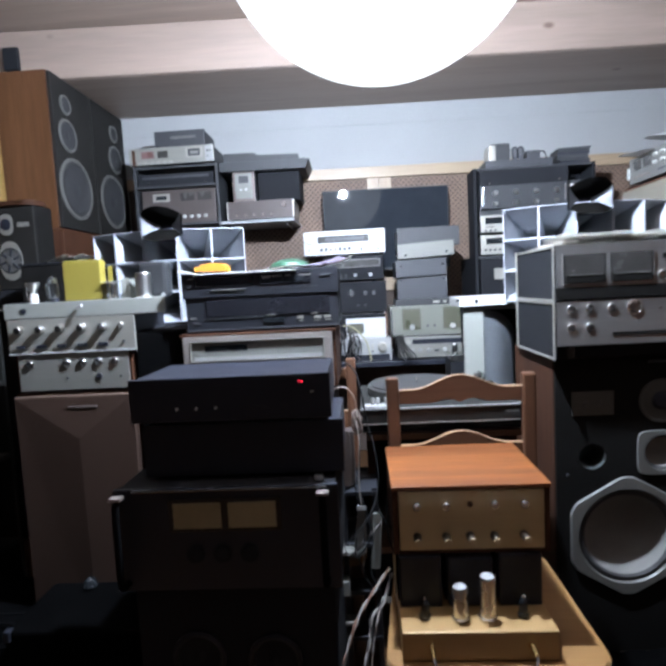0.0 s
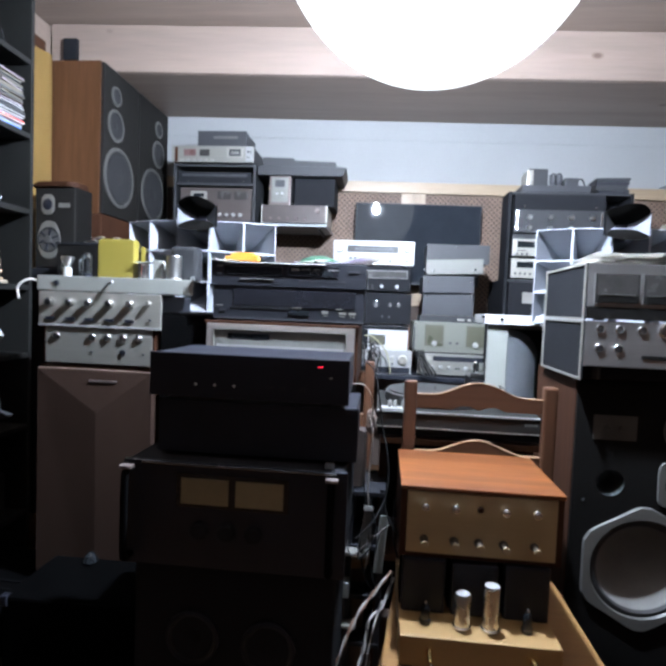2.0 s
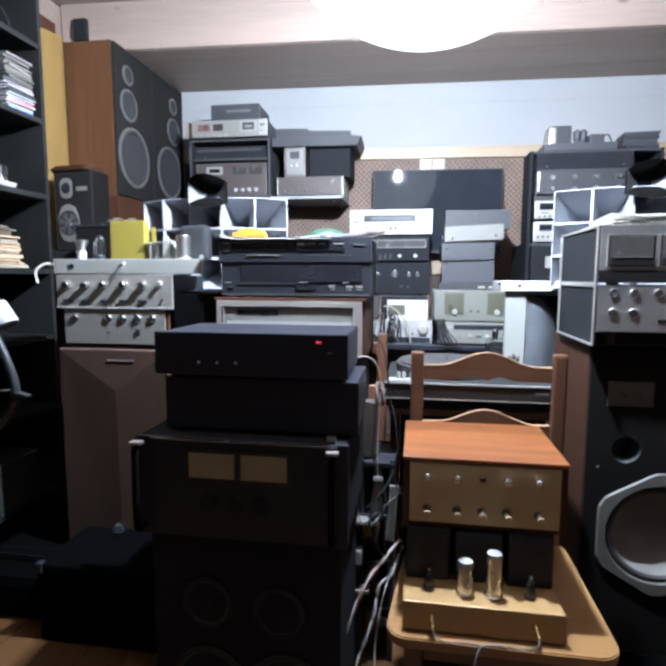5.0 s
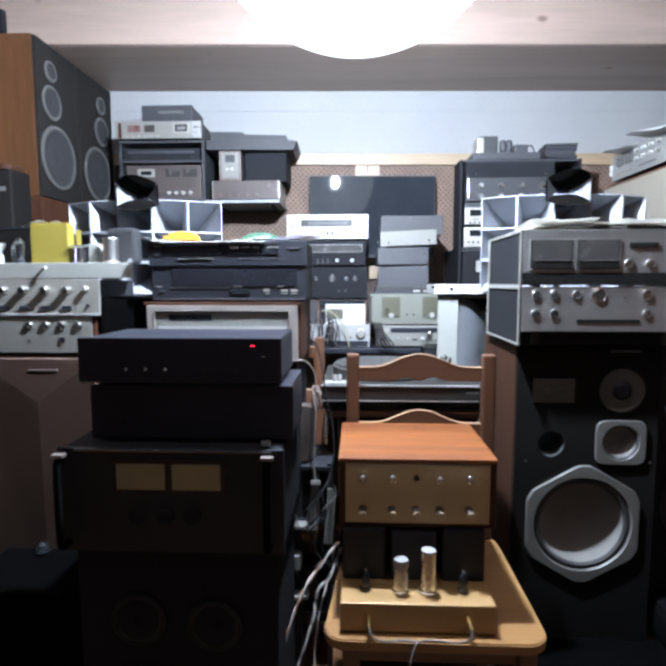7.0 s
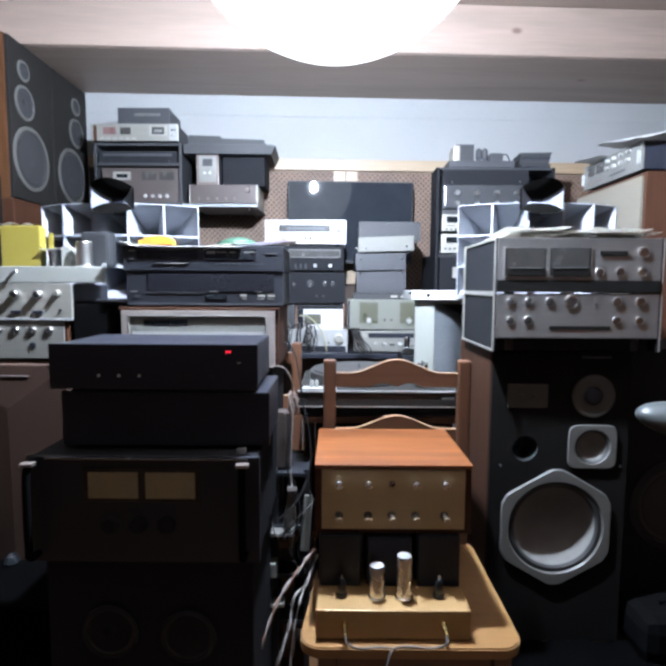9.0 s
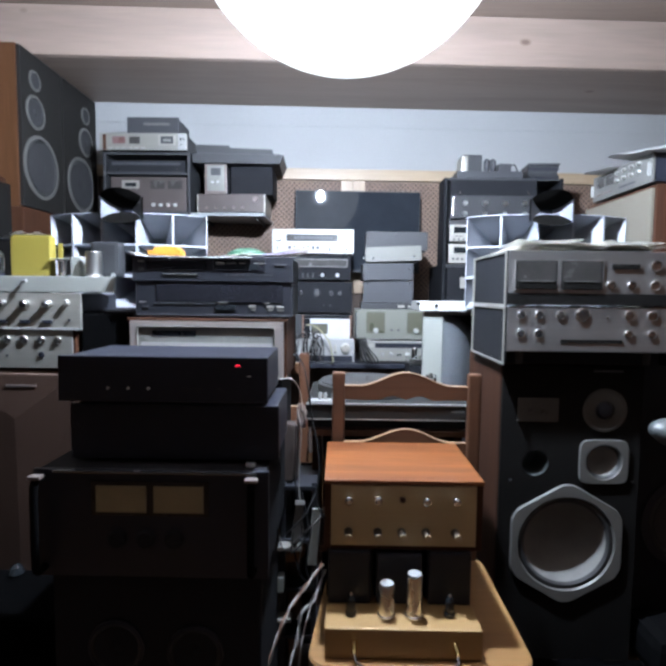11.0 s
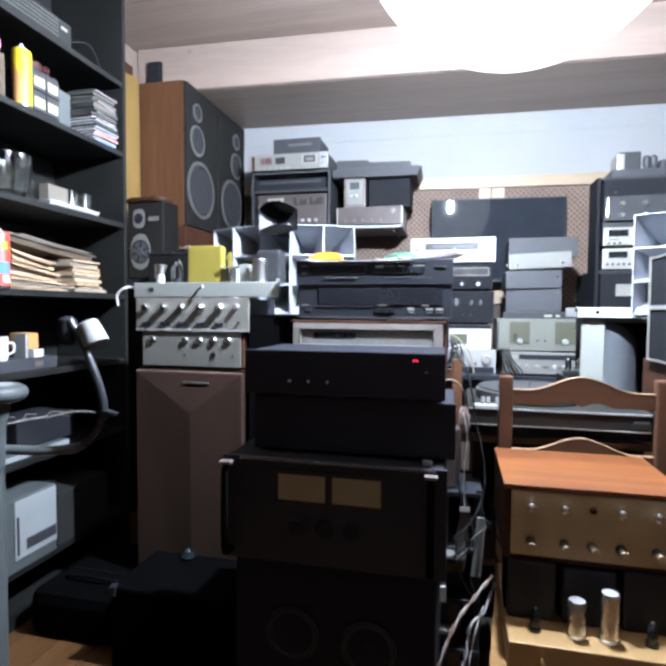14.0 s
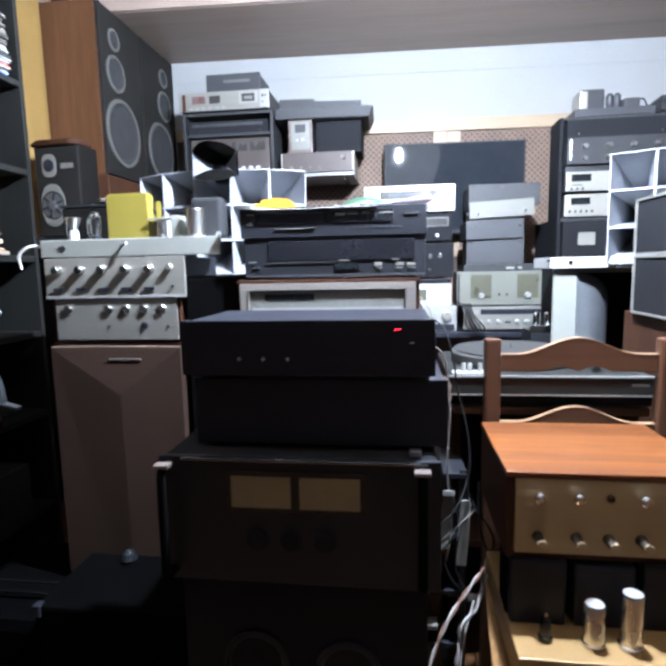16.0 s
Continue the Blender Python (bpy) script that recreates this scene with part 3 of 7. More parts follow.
# ---- tube amplifier on the chair's seat ----
amp = thing("tube_amplifier", "cream-fronted valve amplifier with silver cans on the chair seat", "amplifier", (0.2145, 1.05, 0.40))
chassis = part("chassis", box(-0.163, 0.163, 0, 0.33, 0.002, 0.066, 0.003), CREAM, amp)
for x, r, h in ((-0.032, 0.0165, 0.074), (0.027, 0.017, 0.096)):
    part("capacitor_can", lathe([(r * 1.15, 0), (r * 1.15, 0.006), (r, 0.008), (r, h - 0.003), (r * 0.93, h), (r * 0.7, h - 0.001), (0, h - 0.001)], (x, 0.045, 0.066), "Z", 28), ALU, amp, "dented silver can")
    # lighter disc that puts the lamp's light on the can into colour
    part("lit_can_top", lathe([(r * 0.9, 0.0), (r * 0.88, 0.0012), (r * 0.5, 0.0016), (0, 0.0016)], (x, 0.045, 0.066 + h), "Z", 28), SILVER_LIGHT, amp, "can top coloured pale for the light falling on it")
for x in (-0.108, 0.104):
    t = part("valve", lathe([(0.012, 0), (0.012, 0.008), (0.0095, 0.009), (0.0095, 0.032), (0.006, 0.042), (0, 0.044)], (x, 0.05, 0.066), "Z", 18), GLASS_DARK, amp)
    part("valve_pin", lathe([(0.004, 0), (0.003, 0.006), (0, 0.007)], (x, 0.05, 0.110), "Z", 10), CHROME, t)
for x, w, h in ((-0.111, 0.0475, 0.125), (0.0, 0.05, 0.119), (0.111, 0.0475, 0.125)):
    tr = part("transformer", box(x - w, x + w, 0.088, 0.2, 0.0665, 0.066 + h - 0.004, 0.005), BLACK, amp)
    part("transformer_frame", box(x - w - 0.004, x + w + 0.004, 0.115, 0.175, 0.0665, 0.066 + h - 0.001, 0.003), VELVET, tr)
for x in (-0.102, 0.105):
    p = part("plug", lathe([(0.0065, 0), (0.0065, 0.006), (0.0058, 0.008), (0.0058, 0.028), (0.0035, 0.038), (0, 0.038)], (x, 0, 0.037), "Y", 18), BRASS, amp, "gilded phono plug")
part("cable", tube([(-0.102, -0.038, 0.037), (-0.097, -0.046, 0.026), (-0.075, -0.036, 0.008), (-0.03, -0.026, 0.004), (0.0, -0.031, 0.004)], 0.0022), CABLE_GREY, amp)
part("cable", tube([(0.105, -0.038, 0.037), (0.1, -0.046, 0.024), (0.075, -0.034, 0.008), (0.035, -0.024, 0.004), (0.004, -0.028, 0.004), (-0.01, -0.041, 0.001), (-0.02, -0.05, -0.03), (-0.04, -0.045, -0.12)], 0.0022), CABLE_GREY, amp)

# ---- wooden preamplifier on top of it ----
pre = thing("preamplifier", "wood-cased preamplifier with a dull gold front and ten knobs", "amplifier", (0.2215, 1.148, 0.587))
part("top_panel", box(-0.176, 0.176, -0.006, 0.292, 0.150, 0.160, 0.002), CASE_WOOD, pre, "polished reddish wooden lid")
for sx in (-1, 1):
    part("side_panel", box(sx * 0.168 - 0.007, sx * 0.168 + 0.007, 0.0, 0.29, 0.0, 0.1495, 0.002), BROWN, pre)
part("base_panel", box(-0.16, 0.16, 0.0, 0.29, 0.0, 0.01, 0.001), BROWN, pre)
part("body", box(-0.16, 0.16, 0.02, 0.288, 0.011, 0.149), BLACK_MATT, pre)
part("faceplate", box(-0.1605, 0.1605, -0.004, 0.006, 0.011, 0.148, 0.0015), GOLDISH, pre, "dull gold brushed metal front")
for x in (0.1, 0.165, 0.271, 0.336):
    part("knob", lathe([(0.0055, 0), (0.0055, 0.005), (0.009, 0.008), (0.0098, 0.012), (0.0085, 0.016), (0.005, 0.0185), (0, 0.019)], (x - 0.2215, -0.004, 0.117), "Y", 20), CHROME, pre, "shiny round chrome knob")
part("knob", knob_bm(0.219 - 0.2215, 0.117, 0.006, 0.008, -0.004), BROWN, pre, "small dark knob")
for x in (0.1, 0.165, 0.218, 0.271, 0.336):
    k = part("knob", knob_bm(x - 0.2215, 0.043, 0.0088, 0.03, -0.004), KNOB_GOLD, pre, "dark-sided knob")
    part("cap", lathe([(0.0082, 0), (0.0082, 0.001), (0.007, 0.0018), (0, 0.002)], (x - 0.2215, -0.0341, 0.043), "Y", 20), GOLDISH_PALE, k, "dull gold knob face")

# ---- black tower ----
ps = thing("loudspeaker", "tall black loudspeaker carrying the power amplifiers", "loudspeaker", (-0.32, 1.12, 0))
part("cabinet", box(-0.23, 0.23, 0.0, 0.36, 0, 0.545, 0.006), BLACK_MATT, ps)
for x, z, r in ((-0.09, 0.37, 0.062), (0.085, 0.36, 0.062), (-0.09, 0.17, 0.09), (0.10, 0.17, 0.09)):
    driver(ps, x, z, r, -0.001, BLACK, BLACK_MATT, 0.1, 0.1)

pa = gear("power_amplifier", "black rack power amplifier with two dim yellow meters", -0.567, -0.07, 0.547, 0.78, 1.09, 0.42, BLACK, BLACK_MATT,
          windows=((-0.445, -0.196, 0.682, 0.757, BLACK_GLOSS),))
for a, b in ((-0.434, -0.328), (-0.312, -0.207)):
    mt = part("meter", box(a + 0.3185, b + 0.3185, -0.0045, -0.002, 0.143, 0.2, 0.001), METER, pa, "dim yellow level meter")
for x in (-0.548, -0.102):
    hd = part("handle", tube([(x + 0.3185, 0, 0.02), (x + 0.3185, -0.028, 0.024), (x + 0.3185, -0.034, 0.05), (x + 0.3185, -0.034, 0.18), (x + 0.3185, -0.028, 0.212), (x + 0.3185, 0, 0.216)], 0.008, 10), VELVET, pa)
    part("handle_cap", box(x + 0.3185 - 0.0135, x + 0.3185 + 0.0135, -0.036, -0.016, 0.2205, 0.2275, 0.002), BEZEL, hd, "bright metal end cap")
for x in (-0.39, -0.33, -0.27):
    part("knob", knob_bm(x + 0.3185, 0.085, 0.019, 0.012), BLACK_MATT, pa)
part("top_edge", box(-0.205, 0.225, -0.008, 0.0, 0.2275, 0.2325, 0.001), EDGE_METAL, pa, "glinting metal edge")
part("clip", box(0.196, 0.216, 0.02, 0.034, 0.233, 0.246, 0.002), SATIN, pa, "bright metal clip")
gear("power_amplifier", "plain black amplifier between two others", -0.514, -0.055, 0.781, 0.908, 1.145, 0.24, BLACK, BLACK, windows=(), feet=0.006, group="black amplifiers")
ba = gear("amplifier", "black amplifier with a lit red lamp and three white dots", -0.531, -0.078, 0.909, 1.016, 1.13, 0.25, BLACK, BLACK, feet=0.008, group="black amplifiers",
          buttons=((-0.122, -0.114, 0.975, 0.977, SILVER_DULL),))
for x in (-0.423, -0.379, -0.335):
    part("indicator", lathe([(0.0032, 0), (0.0032, 0.002), (0.002, 0.0035), (0, 0.004)], (x + 0.3045, 0, 0.947 - 0.909), "Y", 10), WHITE, ba)
for x in (-0.1455, -0.1385):
    part("lamp", lathe([(0.0012, 0), (0.0012, 0.001), (0, 0.0015)], (x + 0.3045, 0, 0.999 - 0.909), "Y", 10), LED, ba, "glowing red lamp")
for k, x in enumerate((-0.26, -0.235, -0.19)):
    part("badge", box(x + 0.3045, x + 0.3045 + 0.014, -0.001, 0.001, 0.03, 0.04), BLACK_HAZED, ba)

# ---- tuner and disc players behind ----
st = thing("loudspeaker", "black loudspeaker box on a chair under the tuner", "loudspeaker", (-0.30, 1.62, 0.401))
part("cabinet", box(-0.2, 0.2, 0.0, 0.30, 0, 0.488, 0.005), BLACK_MATT, st)
driver(st, 0, 0.2, 0.13, -0.001, BLACK, CONE_DARK)
tu = thing("tuner", "wood-cased tuner with a wide silver-framed dial window", "tuner", (-0.335, 1.62, 0.89))
part("case", box(-0.24, 0.248, 0.012, 0.34, 0.0, 0.184, 0.003), BROWN, tu, "walnut veneered case")
part("case_edge", box(-0.243, 0.251, -0.004, 0.0115, 0.176, 0.1855, 0.002), BROWN, tu)
for a, b, c, d in ((-0.233, 0.238, 0.1605, 0.1755), (-0.233, 0.238, 0.004, 0.0965), (-0.233, -0.2115, 0.0966, 0.1604), (0.2135, 0.238, 0.0966, 0.1604)):
    part("bezel", box(a, b, -0.008, 0.0118, c, d, 0.0015), TUNER_BEZEL, tu, "champagne-tinted metal bezel")
for a, b, c, d in ((-0.2112, 0.2132, 0.1575, 0.1603), (-0.2112, 0.2132, 0.0968, 0.0998), (-0.2112, -0.2082, 0.0999, 0.1574), (0.2102, 0.2132, 0.0999, 0.1574)):
    part("window_frame", box(a, b, -0.0105, 0.011, c, d, 0.0008), SILVER_DULL, tu)
dial = part("dial", box(-0.208, 0.21, -0.0035, 0.011, 0.1001, 0.1572), SMOKED, tu, "smoky grey dial glass")
part("scale", box(-0.165, -0.03, -0.0045, -0.0036, 0.13, 0.147), GLASS_DARK, dial)
# pale strip painted as the reflection low in the dial glass
part("reflection_strip", box(-0.2, 0.205, -0.0055, -0.0036, 0.1003, 0.111), SILVER_LIGHT, dial)

cd1 = gear("disc_player", "black cassette and disc player on the tuner", -0.557, -0.072, 1.077, 1.1865, 1.635, 0.30, BLACK_HAZED, BLACK_HAZED, feet=0.004, category="player", press=0.003,
           windows=((-0.552, -0.076, 1.0815, 1.0875, GREYBOX), (-0.50, -0.31, 1.118, 1.122, GREYBOX), (-0.49, -0.10, 1.125, 1.178, BLACK_GLOSS), (-0.31, -0.245, 1.10, 1.116, GLASS_DARK)),
           buttons=((-0.205, -0.185, 1.108, 1.117, SILVER_DULL), (-0.15, -0.128, 1.108, 1.115, SILVER_DULL), (-0.12, -0.098, 1.108, 1.115, SILVER_DULL), (-0.535, -0.515, 1.105, 1.112, GREYBOX)))
cd2 = gear("disc_player", "black disc player with small buttons on a twin", -0.564, -0.069, 1.187, 1.265, 1.63, 0.28, BLACK_HAZED, BLACK_HAZED, category="player", press=0.003,
           windows=((-0.52, -0.335, 1.222, 1.25, BLACK_GLOSS), (-0.315, -0.155, 1.222, 1.254, BLACK_GLOSS), (-0.25, -0.175, 1.226, 1.244, GLASS_DARK), (-0.47, -0.36, 1.209, 1.2105, SILVER_DULL), (-0.305, -0.28, 1.24, 1.247, SILVER_DULL)),
           buttons=((-0.125, -0.09, 1.238, 1.244, GREYBOX), (-0.545, -0.53, 1.22, 1.23, GREYBOX)))

for k in range(9):
    part("key", box(-0.28 + 0.017 * k - cd2.location.x, -0.268 + 0.017 * k - cd2.location.x, -0.0015, 0.001, 1.207 - cd2.location.z, 1.2105 - cd2.location.z, 0.0005), GREYBOX, cd2)
# unreadable lettering on the players, as plain bars
for e, xs, z in ((cd2, ((-0.275, 0.03), (-0.235, 0.02), (-0.19, 0.035)), 1.2435), (cd2, ((-0.545, 0.02),), 1.247), (cd1, ((-0.545, 0.022), (-0.30, 0.03), (-0.16, 0.02)), 1.1225), (cd1, ((-0.2, 0.015), (-0.15, 0.02), (-0.118, 0.02)), 1.101)):
    for x, w in xs:
        part("lettering", box(x - e.location.x, x + w - e.location.x, -0.0034, -0.0026, z - e.location.z, z + 0.0026 - e.location.z), SILVER_DULL, e)

# ---- left column: speaker, two silver amplifiers, valve chassis ----
sp = thing("loudspeaker", "brown loudspeaker with a faceted cloth grille", "loudspeaker", (-0.9615, 1.66, 0))
part("cabinet", box(-0.2, 0.2, 0.022, 0.34, 0, 0.893, 0.004), BROWN, sp)
gb = bmesh.new()
v = [gb.verts.new(p) for p in ((-0.199, -0.012, 0.886), (0.199, -0.012, 0.886), (0.0165, -0.028, 0.75), (-0.199, -0.012, 0.02), (0.199, -0.012, 0.02), (0.0165, -0.018, 0.02),
                               (-0.199, 0.0215, 0.888), (0.199, 0.0215, 0.888), (-0.199, 0.0215, 0.02), (0.199, 0.0215, 0.02), (0.0165, 0.0215, 0.02))]
for f in ((0, 2, 1), (0, 3, 5, 2), (1, 2, 5, 4), (0, 1, 7, 6), (0, 6, 8, 3), (1, 4, 9, 7), (3, 8, 10, 5), (5, 10, 9, 4)):
    gb.faces.new([v[i] for i in f])
bmesh.ops.recalc_face_normals(gb, faces=gb.faces)
gr = part("grille", gb, CLOTH, sp, "brown woven cloth grille folded to a point")
gr.data.shade_flat()
# rounded upper edge, coloured as if it caught the lamp
part("top_edge", tube([(-0.199, -0.006, 0.886), (-0.1, -0.006, 0.887), (0.1, -0.006, 0.887), (0.199, -0.006, 0.886)], 0.0065, 18), CLOTH_LIT, gr, "cloth edge coloured paler for the light on it")
part("badge", box(-0.015, 0.082, -0.0205, -0.014, 0.851, 0.857, 0.001), BEZEL, gr)
part("cap", box(-0.201, 0.201, 0.003, 0.34, 0.894, 0.90, 0.001), BROWN, sp)

# the darker face holds the shade of the lip above in its colour
gear("amplifier", "aged silver amplifier with five chrome knobs in a wooden case, face darkened for shade", -1.141, -0.768, 0.901, 1.031, 1.657, 0.28, SILVER_DIM, BROWN_X,
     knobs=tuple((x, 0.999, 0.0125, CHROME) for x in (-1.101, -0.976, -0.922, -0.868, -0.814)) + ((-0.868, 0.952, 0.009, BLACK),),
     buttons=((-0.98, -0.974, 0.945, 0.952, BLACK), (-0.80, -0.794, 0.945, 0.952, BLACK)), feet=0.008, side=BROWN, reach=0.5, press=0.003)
gear("amplifier", "pale silver amplifier with knobs and lever switches", -1.165, -0.739, 1.032, 1.147, 1.655, 0.28, SILVER_DULL, BLACK_HAZED,
     knobs=tuple((x, 1.113, 0.0125, CHROME) for x in (-1.123, -1.052, -0.985, -0.913, -0.842)) + ((-0.782, 1.117, 0.009, SILVER_DULL), (-0.775, 1.063, 0.004, BLACK)),
     buttons=tuple((x - 0.015, x + 0.015, 1.052, 1.062, BLACK) for x in (-1.122, -1.052, -0.984, -0.915, -0.845)), lip=0.004)

vc = thing("valve_chassis", "grey metal chassis carrying valves, cans and transformers", "amplifier", (-0.9025, 1.655, 1.149))
part("chassis", box(-0.27, 0.27, 0, 0.012, 0.0, 0.051, 0.003), CHASSIS, vc)
part("chassis_deck", prism([(-0.27, 0.0125), (0.262, 0.0125), (0.19, 0.2), (-0.27, 0.2)], 0.006, 0.05, 0.003, plane="XY"), CHASSIS, vc)
part("end_bracket", prism([(0.255, 0.05), (0.2555, 0.058), (0.2605, 0.064), (0.2665, 0.062), (0.269, 0.055), (0.269, 0.03), (0.264, 0.03), (0.264, 0.054), (0.261, 0.058), (0.259, 0.05)], 0.0135, 0.02, 0.0006), SILVER_LIGHT, vc, "pale bent bracket")
part("toggle", tube([(-0.02, -0.004, 0.026), (-0.012, -0.012, 0.03), (0.006, -0.02, 0.036)], 0.005, 8), SILVER_LIGHT, vc)
part("socket", lathe([(0.009, 0), (0.009, 0.002), (0, 0.003)], (-0.2, 0, 0.026), "Y", 14), BLACK, vc)
part("socket", lathe([(0.004, 0), (0.004, 0.002), (0, 0.003)], (-0.21, 0, 0.028), "Y", 10), RUBBER, vc)
yb = part("transformer", box(-0.106, 0.024, 0.085, 0.125, 0.0512, 0.184, 0.004), YELLOW, vc, "yellow enamelled transformer box")
part("lid", box(-0.1, 0.018, 0.09, 0.12, 0.1842, 0.188, 0.001), YELLOW, yb)
part("bracket", box(0.034, 0.05, 0.118, 0.122, 0.0515, 0.165, 0.001), YELLOW, vc)
part("shelf_plate", box(0.03, 0.115, 0.07, 0.12, 0.108, 0.1115, 0.001), CHASSIS, vc)
part("valve", lathe([(0.016, 0), (0.016, 0.01), (0.0145, 0.012), (0.0145, 0.05), (0.01, 0.054), (0, 0.054)], (0.068, 0.08, 0.0512), "Z", 20), CHROME, vc)
part("coil_box", box(0.105, 0.135, 0.06, 0.1, 0.0512, 0.116, 0.002), CHASSIS, vc)
part("capacitor_can", lathe([(0.0255, 0), (0.026, 0.004), (0.0245, 0.006), (0.0245, 0.078), (0.023, 0.081), (0, 0.08)], (0.183, 0.055, 0.0512), "Z", 26), SATIN, vc)
part("transformer", box(0.15, 0.245, 0.1, 0.16, 0.0512, 0.17, 0.012), HAZE_BLACK, vc, "dark grey transformer")
part("valve_base", lathe([(0.014, 0), (0.014, 0.028), (0.01, 0.03), (0, 0.03)], (-0.2, 0.06, 0.0512), "Z", 20), WHITE, vc)
part("valve_cap", lathe([(0.009, 0.0301), (0.012, 0.04), (0.021, 0.06), (0.022, 0.066), (0.018, 0.068), (0, 0.066)], (-0.2, 0.06, 0.0512), "Z", 22), SATIN, vc, "flared satin metal valve cap")
for x, y, h in ((-0.165, 0.1, 0.075), (-0.135, 0.07, 0.085), (-0.232, 0.1, 0.07)):
    vb = part("valve", lathe([(0.013, 0.012), (0.0155, 0.02), (0.0155, h - 0.016), (0.011, h - 0.004), (0.004, h), (0, h)], (x, y, 0.0512), "Z", 20), JAR, vc, "clear glass valve")
    part("socket", lathe([(0.015, 0), (0.015, 0.0118), (0, 0.0118)], (x, y, 0.0513), "Z", 18), BLACK, vb)
    part("anode", lathe([(0.007, 0.016), (0.007, h - 0.024), (0, h - 0.024)], (x, y, 0.0512), "Z", 12), GREYBOX, vb)
part("cable", tube([(-0.27, 0.03, 0.03), (-0.3, 0.0, 0.035), (-0.33, -0.01, 0.01), (-0.335, 0.0, -0.03)], 0.004), CABLE_WHITE, vc)

bk = thing("loudspeaker", "narrow black loudspeaker beside the silver amplifiers", "loudspeaker", (-0.665, 1.672, 0))
part("cabinet", box(-0.085, 0.085, 0.012, 0.3, 0, 1.0905, 0.004), BLACK_MATT, bk)
part("grille", box(-0.08, 0.08, 0.0, 0.0115, 0.01, 1.083, 0.003), VELVET, bk, "black cloth grille")

db = thing("equipment_case", "tall dark cabinet behind the valve chassis with papers on it", "cabinet", (-1.43, 2.22, 0))
part("body", box(-0.045, 0.17, 0.0, 0.135, 0, 1.362, 0.004), BLACK_VINYL, db)
part("top_board", box(-0.05, 0.173, -0.006, 0.14, 1.3625, 1.372, 0.002), BLACK_MATT, db)
for k, (x, y, tn, w, m) in enumerate(((-1.285, 2.29, 8, 0.16, PAPER_DULL), (-1.27, 2.29, -14, 0.14, SHEET_PALE), (-1.265, 2.275, 22, 0.13, PAPER))):
    bm = bmesh.new()
    g = [[bm.verts.new((-w / 2 + w * i / 8, -0.05 + 0.1 * j / 5, 0.001 + 0.012 * math.sin(1.3 * k + 0.8 * i) ** 2 + 0.004 * j / 5)) for i in range(9)] for j in range(6)]
    for p, q in zip(g, g[1:]):
        for i in range(8):
            bm.faces.new((p[i], p[i + 1], q[i + 1], q[i]))
    bmesh.ops.solidify(bm, geom=bm.faces[:], thickness=-0.0012)
    solid("paper_sheet", bm, m, "crumpled pale sheet on the dark cabinet", "paper", at=(x, y, 1.3725 + 0.009 * k), turn=tn, group="sheets on the dark cabinet")

# ---- right column: speaker and two silver units ----
sp = thing("loudspeaker", "large black-fronted loudspeaker with a hexagonal woofer frame", "loudspeaker", (0.79, 1.61, 0))
for sx in (-1, 1):
    part("side_panel", box(min(sx * 0.217, sx * 0.199), max(sx * 0.217, sx * 0.199), 0.012, 0.40, 0, 0.95, 0.002), BROWN, sp, "dark brown wood veneer side")
part("top_panel", box(-0.1985, 0.1985, 0.012, 0.40, 0.932, 0.95, 0.001), BROWN, sp)
part("base_panel", box(-0.1985, 0.1985, 0.012, 0.40, 0.0, 0.018, 0.001), BROWN, sp)
part("back_panel", box(-0.1985, 0.1985, 0.38, 0.399, 0.0185, 0.9315), BLACK_MATT, sp)
bf = holed(-0.214, 0.214, 0.004, 0.58, -0.002, 0.386, 0.142, 0.0, 0.0195)
holed(-0.214, -0.02, 0.58, 0.72, -0.105, 0.64, 0.04, 0.0, 0.0195, bf)
holed(-0.02, 0.214, 0.58, 0.72, 0.103, 0.6475, 0.052, 0.0, 0.0195, bf)
box(-0.214, 0.214, 0.0, 0.0195, 0.72, 0.946, 0, bf)
part("baffle", bf, BLACK_VINYL, sp)
n = 72
hexb = bmesh.new()
cx, cz, HR = -0.002, 0.386, 0.1935
loops = []
for kind in range(4):
    ring = []
    for k in range(n):
        a = 2 * math.pi * k / n
        q = ((a + math.pi / 6) % (math.pi / 3)) - math.pi / 6
        edge = HR * 0.905 / math.cos(q)
        edge = min(edge, HR * 0.99)
        edge *= 0.985
        r, y = ((edge, 0.0), (edge - 0.003, -0.009), (0.151, -0.009), (0.147, -0.001))[kind]
        ring.append(hexb.verts.new((cx + r * math.cos(a), y, cz + r * math.sin(a))))
    loops.append(ring)
for a, b in zip(loops, loops[1:]):
    for k in range(n):
        hexb.faces.new((a[k], a[(k + 1) % n], b[(k + 1) % n], b[k]))
bmesh.ops.recalc_face_normals(hexb, faces=hexb.faces)
wf = part("woofer", hexb, RING, sp, "hexagonal grey metal woofer frame")
part("surround", lathe([(0.148, -0.004), (0.144, 0.003), (0.135, 0.004), (0.128, -0.004)], (cx, 0, cz), "Y", 56, caps=False), RUBBER, wf)
part("cone", lathe([(0.13, -0.003), (0.124, -0.012), (0.108, -0.029), (0.085, -0.045), (0.05, -0.059), (0.02, -0.064), (0, -0.065)], (cx, 0, cz), "Y", 56, caps=False), CONE, wf)
mb = bmesh.new()
loops = [[], [], [], []]
for k in range(64):
    c, s = math.cos(2 * math.pi * k / 64), math.sin(2 * math.pi * k / 64)
    e = 1 / ((abs(c) / 0.0755) ** 6 + (abs(s) / 0.0695) ** 6) ** (1 / 6)
    for loop, r, y in zip(loops, (e, e - 0.002, 0.0565, 0.054), (-0.0005, -0.007, -0.007, -0.0005)):
        loop.append(mb.verts.new((0.103 + r * c, y, 0.6475 + r * s)))
